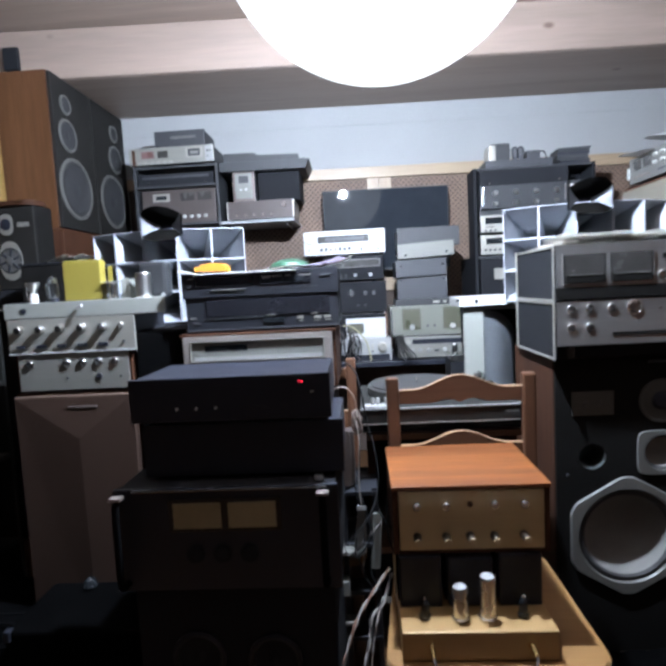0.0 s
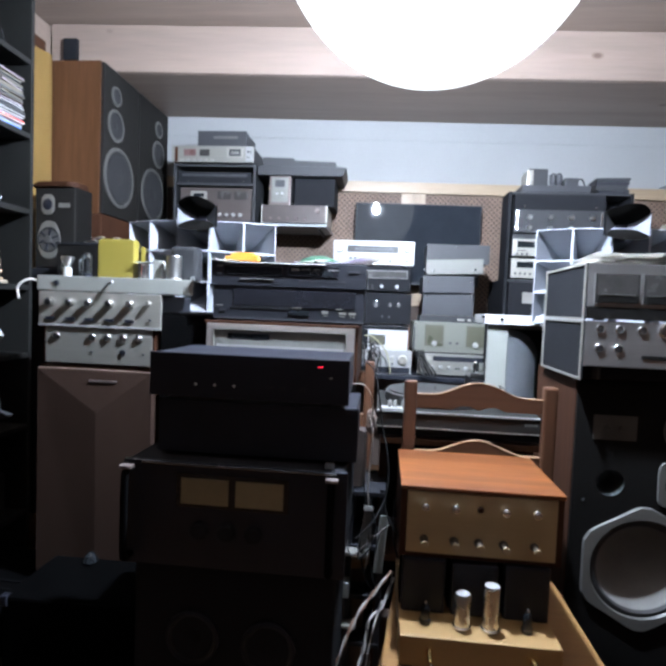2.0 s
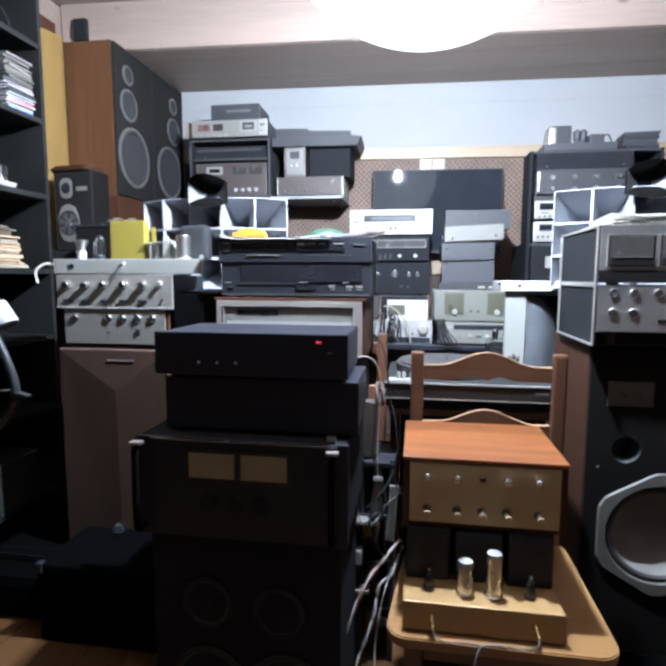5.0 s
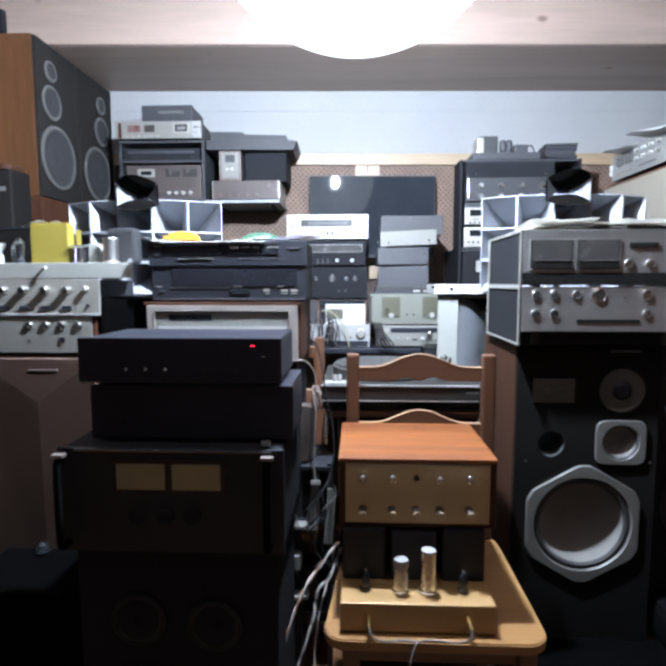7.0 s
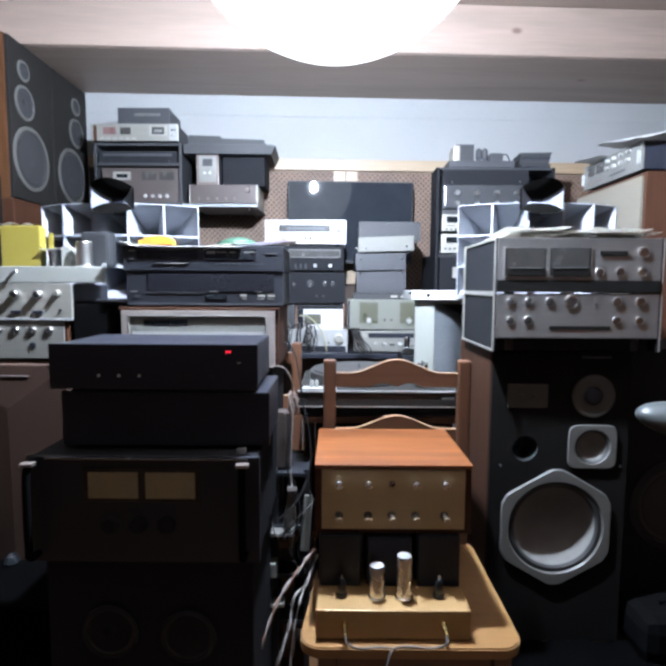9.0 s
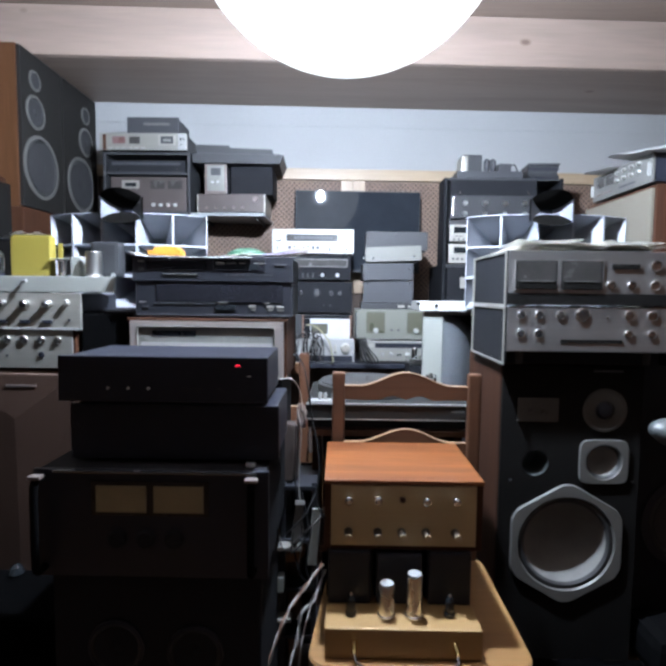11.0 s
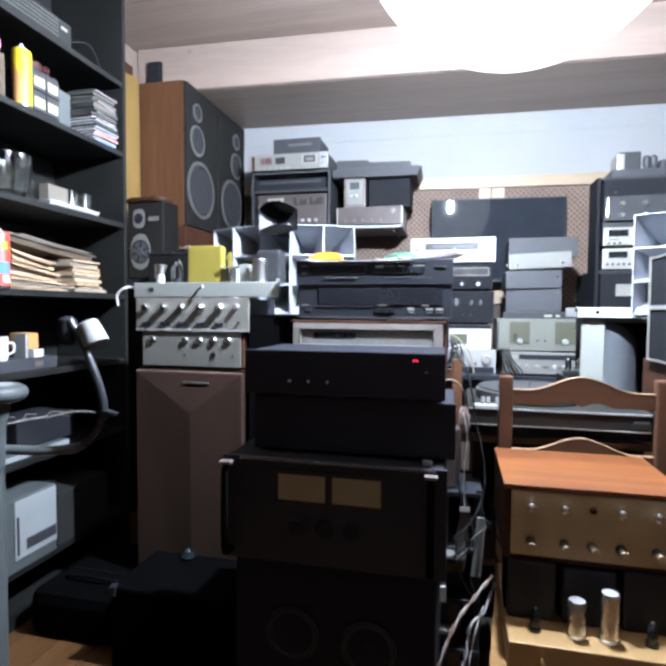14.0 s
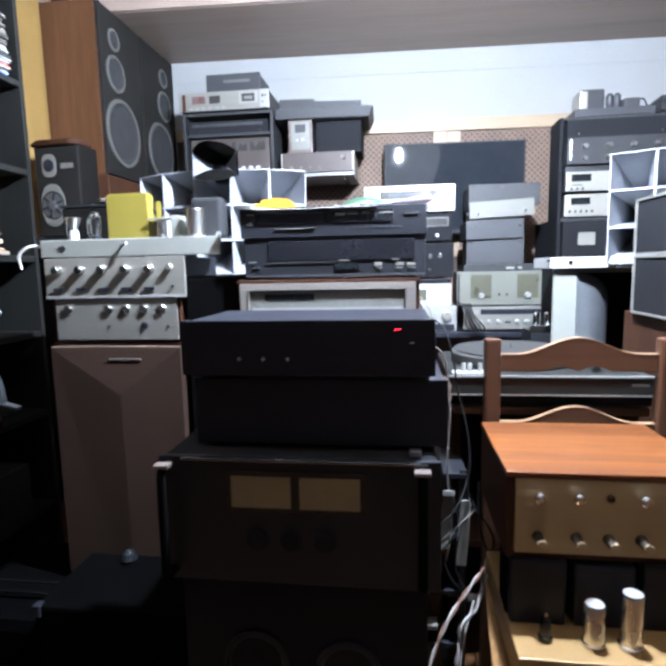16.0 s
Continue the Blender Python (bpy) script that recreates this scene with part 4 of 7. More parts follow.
for p, q in zip(loops, loops[1:]):
    for k in range(64):
        mb.faces.new((p[k], p[(k + 1) % 64], q[(k + 1) % 64], q[k]))
bmesh.ops.recalc_face_normals(mb, faces=mb.faces)
mf = part("midrange", mb, RING, sp, "square grey metal midrange frame")
part("surround", lathe([(0.056, 0.0), (0.052, 0.003), (0.046, -0.004)], (0.103, 0, 0.6475), "Y", 40, caps=False), RUBBER, mf)
part("cone", lathe([(0.046, -0.004), (0.041, -0.014), (0.032, -0.024), (0.018, -0.032), (0, -0.034)], (0.103, 0, 0.6475), "Y", 40, caps=False), CONE, mf)
tw = part("tweeter", lathe([(0.067, 0), (0.067, 0.004), (0.06, 0.0045), (0.058, 0.003), (0.03, 0.003), (0.029, -0.002), (0.0, -0.002)], (0.10, 0, 0.808), "Y", 40), BRONZE_DIM, sp)
part("dome", lathe([(0.028, 0.0), (0.02, 0.006), (0, 0.008)], (0.10, 0, 0.808), "Y", 24), BLACK, tw)
part("bass_port", lathe([(0.0395, -0.002), (0.038, -0.1), (0, -0.1)], (-0.105, 0, 0.64), "Y", 36, caps=False), PLASTIC_GREY, sp)
pl = part("control_plate", box(-0.166, -0.041, -0.004, 0, 0.77, 0.844, 0.002), BRONZE_DIM, sp, "dull metal control plate")
for x in (-0.125, -0.085):
    part("control", knob_bm(x, 0.806, 0.008, 0.003, -0.004), BRONZE_DIM, pl)
part("badge", box(0.06, 0.15, -0.003, 0, 0.925, 0.932, 0.001), GREYBOX, sp)
for x in (-0.18, 0.195):
    part("peg", lathe([(0.004, 0), (0.003, 0.003), (0, 0.003)], (x, 0, 0.585), "Y", 10), GREYBOX, sp)

REC = tuple((x, 1.10, 0.0115, CHROME) for x in (0.607, 0.66, 0.722)) + tuple((x, 1.045, 0.0115, CHROME) for x in (0.607, 0.66, 0.922, 0.99)) + ((0.785, 1.10, 0.019, CHROME), (0.922, 1.10, 0.0135, CHROME), (0.99, 1.10, 0.0135, CHROME))


def silver_unit(name, label, z0, z1, zf, **kw):
    e = gear(name, label, 0.566, 1.046, z0, z1, 1.56, 0.37, SILVER_DARK, BLACK, category="amplifier", reach=0.22, press=0.003, **kw)
    if kw.get("feet", 0) > 0.02:
        # added black block that keeps the gap under the unit dark
        part("plinth", box(-0.228, 0.228, 0.03, 0.35, 0.001, kw["feet"] - 0.0005), BLACK_MATT, e)
    # dark sides with a bright metal rim
    for sx in (-1, 1):
        x = sx * 0.2405
        sp_ = part("side_panel", box(min(x, x + sx * 0.004), max(x, x + sx * 0.004), 0.0, 0.37, -0.0, z1 - z0, 0.001), BLACK_MATT, e)
        for a, b, c, d in ((0.0, 0.008, 0.0, z1 - z0), (0.362, 0.37, 0.0, z1 - z0), (0.008, 0.362, 0.0, 0.006), (0.008, 0.362, z1 - z0 - 0.006, z1 - z0)):
            part("rim", box(min(x + sx * 0.004, x + sx * 0.008), max(x + sx * 0.004, x + sx * 0.008), a, b, c, d), SILVER_DULL, sp_)
    return e


silver_unit("amplifier", "silver amplifier with two rows of gleaming knobs", 0.951, 1.122, 0.997, knobs=REC, feet=0.04,
            windows=((0.725, 0.905, 1.018, 1.028, BLACK_VINYL), (0.572, 1.04, 0.992, 0.9935, BLACK_VINYL)), buttons=((0.855, 0.861, 1.09, 1.095, CHROME),))
du = silver_unit("cassette_deck", "silver deck with two large dark meters", 1.1235, 1.286, 1.162, feet=0.006,
                 windows=((0.566, 1.046, 1.128, 1.163, BLACK_VINYL), (0.586, 0.708, 1.171, 1.26, BLACK_VINYL), (0.717, 0.84, 1.171, 1.26, BLACK_VINYL), (0.865, 0.945, 1.235, 1.249, BLACK_VINYL)),
                 knobs=((0.865, 1.188, 0.012, CHROME), (0.925, 1.188, 0.012, CHROME), (0.992, 1.188, 0.014, CHROME), (0.992, 1.245, 0.015, CHROME)))
for a in (0.592, 0.723):
    m_ = part("meter", box(a - 0.806, a + 0.11 - 0.806, -0.004, -0.0026, 0.052, 0.132, 0.001), METER_DIM, du, "dark level meter")
    part("meter_base", box(a - 0.806, a + 0.11 - 0.806, -0.0065, -0.0042, 0.052, 0.073, 0.0008), BLACK_VINYL, m_)
    part("ledge", box(a + 0.008 - 0.806, a + 0.102 - 0.806, -0.008, -0.0042, 0.0735, 0.0755, 0.0006), RING, m_, "light metal ledge")
    for x0, x1, z0, z1 in ((a - 0.008, a + 0.118, 0.1335, 0.1365), (a - 0.008, a + 0.118, 0.0475, 0.0505), (a - 0.008, a - 0.005, 0.0506, 0.1334), (a + 0.115, a + 0.118, 0.0506, 0.1334)):
        part("meter_frame", box(x0 - 0.806, x1 - 0.806, -0.0035, 0.001, z0, z1, 0.0008), SILVER_DARK, m_, "thin silver frame")
# papers and thin magazines heaped on the deck
rnd = random.Random(5)
z = 1.2872
for k, (x, y, w, d, tn, m) in enumerate(((0.705, 1.705, 0.25, 0.28, 1, PAPER), (0.93, 1.705, 0.22, 0.28, -2, PAPER_DULL), (0.685, 1.705, 0.2, 0.285, -3, PAPER), (0.94, 1.7, 0.2, 0.28, 3, PAPER), (0.75, 1.705, 0.25, 0.27, 5, PAPER_DULL), (0.91, 1.7, 0.24, 0.26, -6, PAPER), (0.73, 1.7, 0.2, 0.24, 3, PAPER), (0.925, 1.69, 0.18, 0.25, 8, PAPER_DULL), (0.7, 1.695, 0.19, 0.26, -6, PAPER_DULL))):
    bm = bmesh.new()
    ph, ph2 = rnd.uniform(0, 6), rnd.uniform(0, 6)
    g = []
    for j in range(11):
        row = []
        for i in range(17):
            u, v_ = i / 16, j / 10
            ripple = 0.0011 * (1 + math.sin(ph + 9 * u + 4 * v_)) + 0.0007 * (1 + math.sin(ph2 + 23 * u - 9 * v_))
            curl = 0.011 * max(0, abs(2 * u - 1) - 0.62) * (1 if k % 2 else 0.4) + 0.003 * max(0, 0.14 - v_) * (1 + math.sin(ph2 + 6 * u))
            row.append(bm.verts.new((-w / 2 + w * u, -d / 2 + d * v_ + 0.004 * math.sin(ph + 5 * u), 0.0006 + ripple * (1 - 0.6 * v_) + curl)))
        g.append(row)
    for p, q in zip(g, g[1:]):
        for i in range(16):
            bm.faces.new((p[i], p[i + 1], q[i + 1], q[i]))
    bmesh.ops.solidify(bm, geom=bm.faces[:], thickness=-0.0013)
    solid("magazine", bm, m, "thin rumpled magazine lying on the deck", "magazine", at=(x, y, z), turn=tn, group="papers on the deck")
    z += 0.0034


# ---- multicell horns and bass bins ----
def multicell(label, xc, y, z0):
    """A fan of five by three tapering cells; y: the mouth's foremost line."""
    e = thing("multicell_horn", label, "horn loudspeaker", (xc, y, z0), 0, "multicell horns")
    R, rows, ch, half = 0.585, 3, 0.131, radians(7)
    for i in range(-2, 3):
        a = radians(14 * i)
        for j in range(rows):
            bm = bmesh.new()
            rot = Matrix.Rotation(a, 4, "Z")
            mw, zc = R * math.tan(half), 0.002 + ch * (j + 0.5)
            zt = ch * rows / 2 + (zc - ch * rows / 2) * 0.35
            rings = []
            for r, w, h, z in ((0.2 * R, mw * 0.12, ch * 0.08, zt), (0.55 * R, mw * 0.36, ch * 0.22, zt * 0.6 + zc * 0.4), (0.8 * R, mw * 0.64, ch * 0.36, zt * 0.3 + zc * 0.7), (R, mw - 0.0035, ch / 2 - 0.0035, zc), (R + 0.003, mw - 0.0035, ch / 2 - 0.0035, zc), (R + 0.003, mw - 0.0002, ch / 2 - 0.0002, zc), (0.8 * R, mw * 0.70, ch * 0.40, zt * 0.3 + zc * 0.7), (0.2 * R, mw * 0.2, ch * 0.12, zt)):
                ring = []
                for sx, sz in ((-1, -1), (1, -1), (1, 1), (-1, 1)):
                    p = rot @ Vector((sx * w, -r, 0))
                    ring.append(bm.verts.new((p.x, p.y + R, z + sz * h)))
                rings.append(ring)
            for p, q in zip(rings, rings[1:]):
                for k in range(4):
                    bm.faces.new((p[k], p[(k + 1) % 4], q[(k + 1) % 4], q[k]))
            bmesh.ops.recalc_face_normals(bm, faces=bm.faces)
            part("cell", bm, PAINT_GREY, e)
    part("throat", lathe([(0.055, -0.60), (0.055, -0.47), (0, -0.47)], (0, 0, ch * 1.5), "Y", 20), BLACK, e)
    part("base_frame", box(-0.2, 0.2, 0.18, 0.42, 0.0, 0.003), BLACK, e)
    return e


multicell("pale grey multicell horn with fifteen cells", -0.84, 2.20, 1.085)
multicell("pale grey multicell horn with fifteen cells", 0.955, 2.20, 1.095)


def small_horn(label, x, y, z):
    """A black sectoral horn: two curved lips and white side cheeks."""
    e = thing("sectoral_horn", label, "horn loudspeaker", (x, y, z), 0, "sectoral horns")
    S = 0.78
    for sgn, nm in ((1, "upper_lip"), (-1, "lower_lip")):
        bm = bmesh.new()
        grid = []
        for i in range(9):
            t = i / 8
            ring = []
            for j in range(13):
                u = -1 + 2 * j / 12
                a = radians(52) * u
                r = 0.03 + 0.15 * t
                zz = (0.012 + 0.078 * t**1.8) * (1 - 0.36 * u * u)
                ring.append(bm.verts.new((S * r * math.sin(a) * 0.75, S * (0.17 - r * math.cos(a)), S * (0.1 + sgn * zz))))
            grid.append(ring)
        for p, q in zip(grid, grid[1:]):
            for j in range(12):
                bm.faces.new((p[j], p[j + 1], q[j + 1], q[j]))
        bmesh.ops.solidify(bm, geom=bm.faces[:], thickness=0.008)
        part(nm, bm, BLACK_VINYL, e)
    for sx in (-1, 1):
        bm = bmesh.new()
        pts = []
        for i in range(9):
            t = i / 8
            r = 0.03 + 0.15 * t
            a = sx * radians(52)
            pts.append((S * r * math.sin(a) * 0.75, S * (0.17 - r * math.cos(a)), S * 0.64 * (0.012 + 0.078 * t**1.8)))
        up = [bm.verts.new((x_, y_, S * 0.1 + h)) for x_, y_, h in pts]
        lo = [bm.verts.new((x_, y_, S * 0.1 - h)) for x_, y_, h in pts]
        for k in range(8):
            bm.faces.new((up[k], up[k + 1], lo[k + 1], lo[k]))
        bmesh.ops.solidify(bm, geom=bm.faces[:], thickness=0.004)
        part("cheek", bm, PAINT_GREY, e, "white painted cheek")
        bm = bmesh.new()
        out = [(x_ + sx * 0.006, y_ + 0.004, h + 0.004) for x_, y_, h in pts]
        up = [bm.verts.new((x_, y_, S * 0.1 + h)) for x_, y_, h in out]
        lo = [bm.verts.new((x_, y_, S * 0.1 - h)) for x_, y_, h in out]
        for k in range(8):
            bm.faces.new((up[k], up[k + 1], lo[k + 1], lo[k]))
        part("outer_cheek", bm, BLACK, e, "black painted outer side")
    part("driver", lathe([(0.024, -0.105), (0.04, -0.118), (0.04, -0.18), (0.024, -0.188), (0, -0.188)], (0, 0, S * 0.1), "Y", 24), BLACK, e)
    part("stand", box(-0.03, 0.03, 0.13, 0.18, 0.022, S * 0.1 - 0.034, 0.003), BLACK, e)
    return e


small_horn("small black sectoral horn with white cheeks on the large horn", -0.815, 2.115, 1.416)
small_horn("small black sectoral horn with white cheeks on the large horn", 0.923, 2.115, 1.422)

for xc, m, lab, cat_ in ((0.86, CHASSIS, "grey bass horn cabinet with a curved flare", "loudspeaker"), (-0.84, BLACK_MATT, "black bass cabinet under a multicell horn", "loudspeaker")):
    e = thing("bass_horn", lab, cat_, (xc, 2.36, 0))
    W, H = 0.425, 1.083
    if xc > 0:
        part("front_stile", box(-W + 0.015, -W + 0.103, 0, 0.02, 0, H, 0.003), m, e)
        part("side_panel", box(-W + 0.085, -W + 0.103, 0.0205, 0.45, 0, H, 0.002), BLACK_MATT, e)
        part("side_panel", box(W - 0.09, W, 0, 0.45, 0, H, 0.003), m, e)
        part("top_panel", box(-W + 0.09, W - 0.09, 0.0, 0.45, H - 0.018, H), m, e)
        part("back_panel", box(-W + 0.09, W - 0.09, 0.43, 0.45, 0, H - 0.018), BLACK_MATT, e)
        for sx in (-1, 1):
            bm = bmesh.new()
            cols = []
            for i in range(13):
                a = radians(90 * i / 12)
                x = -W + 0.1035 + 0.247 * math.sin(a) * 0.9
                y = 0.022 + 0.385 * (1 - math.cos(a))
                cols.append((bm.verts.new((sx * x, y, 0.02)), bm.verts.new((sx * x, y, H - 0.02 - 0.30 * (i / 12) ** 2))))
            for p, q in zip(cols, cols[1:]):
                bm.faces.new((p[0], q[0], q[1], p[1]))
            bmesh.ops.solidify(bm, geom=bm.faces[:], thickness=0.006)
            part("flare", bm, PAINT_BLUE, e, "blue-grey curved horn flare")
    else:
        part("cabinet", box(-W, W, 0, 0.45, 0, H - 0.002, 0.004), m, e)
        driver(e, 0.0, 0.6, 0.17, -0.001, BLACK, CONE_DARK)

slab = thing("white_chassis", "white metal equipment slab lying on the bass horn", "equipment case", (0.53, 2.33, 1.0845))
part("case", box(-0.105, 0.135, 0, 0.24, 0, 0.041, 0.003), WHITE, slab)
part("terminal", lathe([(0.008, 0), (0.007, 0.008), (0, 0.008)], (-0.03, 0, 0.022), "Y", 12), CHROME, slab)
part("terminal", lathe([(0.007, 0), (0.006, 0.014), (0, 0.014)], (-0.11, 0.0, 0.03), "Y", 12), CHROME, slab)

# ---- turntable ----
ts = thing("stand", "dark wooden stand under the turntable", "stand", (0.22, 1.54, 0))
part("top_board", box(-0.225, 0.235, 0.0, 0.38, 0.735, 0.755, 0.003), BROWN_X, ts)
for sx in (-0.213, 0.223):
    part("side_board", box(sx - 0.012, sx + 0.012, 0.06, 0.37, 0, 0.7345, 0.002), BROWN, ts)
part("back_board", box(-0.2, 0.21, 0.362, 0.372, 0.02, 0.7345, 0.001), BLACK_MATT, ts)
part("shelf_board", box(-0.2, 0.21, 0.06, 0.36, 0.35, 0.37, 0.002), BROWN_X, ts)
tt = thing("turntable", "grey turntable with a dark platter and tonearm", "turntable", (0.22, 1.53, 0.756))
part("plinth", box(-0.24, 0.24, 0.0, 0.38, 0.03, 0.075, 0.004), TABLE_GREY, tt)
part("base", box(-0.235, 0.235, 0.004, 0.376, 0.006, 0.0295, 0.003), BLACK_MATT, tt)
# pale strip in place of lamplight caught by the deck's front edge
part("lit_edge_strip", box(-0.24, 0.24, -0.003, 0.0035, 0.0755, 0.08, 0.0005), SILVER_LIGHT, tt)
part("groove_strip", box(-0.238, 0.238, -0.0025, 0.0, 0.031, 0.034, 0.0003), SILVER_DULL, tt)
part("deck_plate", box(-0.236, 0.236, 0.004, 0.376, 0.0755, 0.079, 0.001), OLIVE_DIM, tt)
plt = part("platter", lathe([(0.16, 0.0), (0.163, 0.004), (0.163, 0.027), (0.159, 0.031), (0, 0.031)], (-0.05, 0.215, 0.0795), "Z", 56), RING_DIM, tt)
part("mat", lathe([(0.156, 0.0), (0.156, 0.004), (0.05, 0.0045), (0, 0.0045)], (-0.05, 0.215, 0.111), "Z", 48), RUBBER, plt, "black rubber mat")
part("spindle", lathe([(0.0036, 0), (0.0036, 0.012), (0, 0.014)], (-0.05, 0.215, 0.1155), "Z", 10), CHROME, plt)
ta = part("tonearm_base", lathe([(0.03, 0), (0.03, 0.012), (0.018, 0.014), (0.018, 0.045), (0, 0.047)], (0.175, 0.29, 0.079), "Z", 24), CHROME, tt)
part("tonearm", tube([(0.185, 0.34, 0.118), (0.175, 0.29, 0.126), (0.17, 0.2, 0.128), (0.135, 0.1, 0.128), (0.125, 0.085, 0.127)], 0.005, 8), CHROME, ta)
part("headshell", box(0.11, 0.135, 0.05, 0.085, 0.12, 0.128, 0.002), BLACK, ta)
for x in (-0.2, -0.185, -0.16, -0.145):
    part("control", lathe([(0.006, 0), (0.006, 0.022), (0.005, 0.026), (0, 0.026)], (x, 0.035, 0.079), "Z", 12), KNOB_PALE, tt)
part("control_plate", box(-0.228, -0.125, 0.008, 0.05, 0.0792, 0.084, 0.001), SILVER_LIGHT, tt)
part("nameplate", box(0.185, 0.222, -0.0045, -0.003, 0.056, 0.062), RING, tt)

# ---- bench and stacks at the back wall ----
bn = thing("bench", "long dark bench along the back wall", "bench", (0.13, 3.1, 0))
part("top_board", box(-0.62, 0.56, 0, 0.58, 0.715, 0.745, 0.004), BLACK, bn)
for sx in (-0.6, 0.54):
    for sy in (0.03, 0.53):
        part("leg", box(sx - 0.02, sx + 0.02, sy - 0.02, sy + 0.02, 0, 0.7145, 0.003), BROWN, bn)

gear("mixer", "white-fronted mixer with a large round knob, half buried in cables", -0.24, 0.166, 0.747, 0.885, 3.14, 0.3, SILVER_LIGHT, BLACK, category="mixer",
     knobs=((0.113, 0.83, 0.028, SILVER_DULL),), buttons=((0.045, 0.06, 0.81, 0.85, SILVER_DULL), (-0.03, -0.02, 0.82, 0.85, SILVER_DULL), (0.046, 0.059, 0.80, 0.809, BLACK), (-0.1, -0.088, 0.80, 0.83, BLACK), (-0.14, -0.13, 0.80, 0.83, BLACK)), windows=((-0.23, 0.155, 0.75, 0.785, BLACK),))
# the two black strips are no windows: they stand for dark gaps beside the face
gear("equipment_case", "white-fronted box with a small olive window", -0.14, 0.138, 0.886, 1.03, 3.16, 0.3, WHITE, BROWN_X, side=BROWN_X, category="equipment case",
     windows=((-0.139, 0.137, 1.006, 1.0295, BLACK_MATT), (-0.139, -0.1, 0.887, 1.0055, BLACK_MATT), (-0.095, 0.005, 0.915, 0.975, GREYBOX), (-0.09, 0.0, 0.92, 0.97, GREEN_WINDOW)))
gear("equipment_case", "small dark box with vents beside the white case", -0.24, -0.152, 0.886, 1.03, 3.17, 0.25, HAZE_BLACK, HAZE_BLACK, category="equipment case")
gear("amplifier", "black amplifier with four pointed silver knobs", -0.216, 0.15, 1.032, 1.225, 3.15, 0.34, BLACK_MATT, BLACK_MATT, feet=0.01,
     knobs=((-0.155, 1.155, 0.01, HAZE_BLACK), (-0.06, 1.16, 0.019, HAZE_BLACK), (0.025, 1.155, 0.012, HAZE_BLACK), (0.075, 1.155, 0.012, HAZE_BLACK), (-0.02, 1.085, 0.006, HAZE_BLACK), (0.02, 1.085, 0.006, HAZE_BLACK)), reach=0.3,
     buttons=((-0.16, -0.151, 1.142, 1.168, CHROME), (-0.067, -0.053, 1.138, 1.18, CHROME), (0.021, 0.029, 1.145, 1.172, CHROME), (0.071, 0.079, 1.145, 1.172, CHROME)))
gear("receiver", "dark receiver with a long dial window", -0.216, 0.14, 1.227, 1.382, 3.15, 0.33, BLACK_MATT, BLACK_MATT, feet=0.01, category="receiver",
     windows=((-0.19, 0.12, 1.312, 1.36, RING), (-0.186, 0.116, 1.316, 1.356, METER_DIM)), knobs=((-0.03, 1.265, 0.0095, SATIN), (0.06, 1.265, 0.0105, SATIN)),
     buttons=tuple((-0.15 + 0.03 * k, -0.142 + 0.03 * k, 1.245, 1.275, RUBBER) for k in range(3)))
gear("receiver", "bright silver receiver with a dark dial on top of a stack", -0.328, 0.154, 1.3845, 1.533, 3.15, 0.34, SILVER_LIGHT, BROWN_X, feet=0.008, category="receiver",
     windows=((-0.245, 0.06, 1.463, 1.505, METER_DIM), (-0.2, 0.03, 1.474, 1.492, GREYBOX), (-0.26, 0.14, 1.447, 1.449, GREYBOX), (-0.242, -0.034, 1.409, 1.441, BEZEL), (-0.2395, -0.0365, 1.4115, 1.4385, SILVER_LIGHT)), knobs=((-0.29, 1.482, 0.02, KNOB_PALE), (0.112, 1.484, 0.016, KNOB_PALE)), press=0.0055,
     buttons=tuple((-0.232 + 0.0275 * k, -0.215 + 0.0275 * k, 1.4165, 1.434, BEZEL if k in (2, 3) else BLACK) for k in range(7)) + ((0.008, 0.018, 1.403, 1.43, BLACK), (0.048, 0.05, 1.403, 1.44, GREYBOX), (-0.3, -0.296, 1.41, 1.435, BLACK), (0.106, 0.118, 1.412, 1.424, BLACK)))

gear("receiver", "silver receiver with a black dial strip and five knobs", 0.2, 0.64, 0.747, 0.88, 3.12, 0.33, SILVER_DIM, BLACK, feet=0.01, category="receiver",
     windows=((0.29, 0.60, 0.838, 0.866, BLACK), (0.245, 0.28, 0.84, 0.862, SILVER_DULL)), knobs=tuple((x, 0.80, 0.011, KNOB_PALE) for x in (0.29, 0.335, 0.385, 0.48, 0.53)) + tuple((x, 0.797, 0.006, BLACK) for x in (0.235, 0.425, 0.44)))
ga = gear("amplifier", "pale green amplifier with two olive dial panels", 0.165, 0.645, 0.881, 1.066, 3.12, 0.34, GREENISH, GREENISH, feet=0.008,
          windows=((0.235, 0.345, 0.925, 1.05, GREEN_WINDOW), (0.475, 0.585, 0.925, 1.05, GREEN_WINDOW)), knobs=((0.292, 0.94, 0.015, KNOB_PALE), (0.53, 0.94, 0.015, KNOB_PALE), (0.385, 0.945, 0.006, BLACK), (0.425, 0.945, 0.006, BLACK)),
          screws=((0.175, 1.05), (0.175, 0.9)))
part("handle", tube([(-0.233, 0, 0.02), (-0.233, -0.02, 0.03), (-0.233, -0.024, 0.09), (-0.233, -0.02, 0.15), (-0.233, 0, 0.16)], 0.004, 8), BLACK, ga)
gear("equipment_case", "slim black unit under the grey boxes", 0.2, 0.61, 1.067, 1.105, 3.13, 0.3, HAZE_BLACK, HAZE_BLACK, category="equipment case", buttons=((0.42, 0.46, 1.078, 1.09, SILVER_DULL), (0.48, 0.5, 1.078, 1.09, SILVER_DULL)))
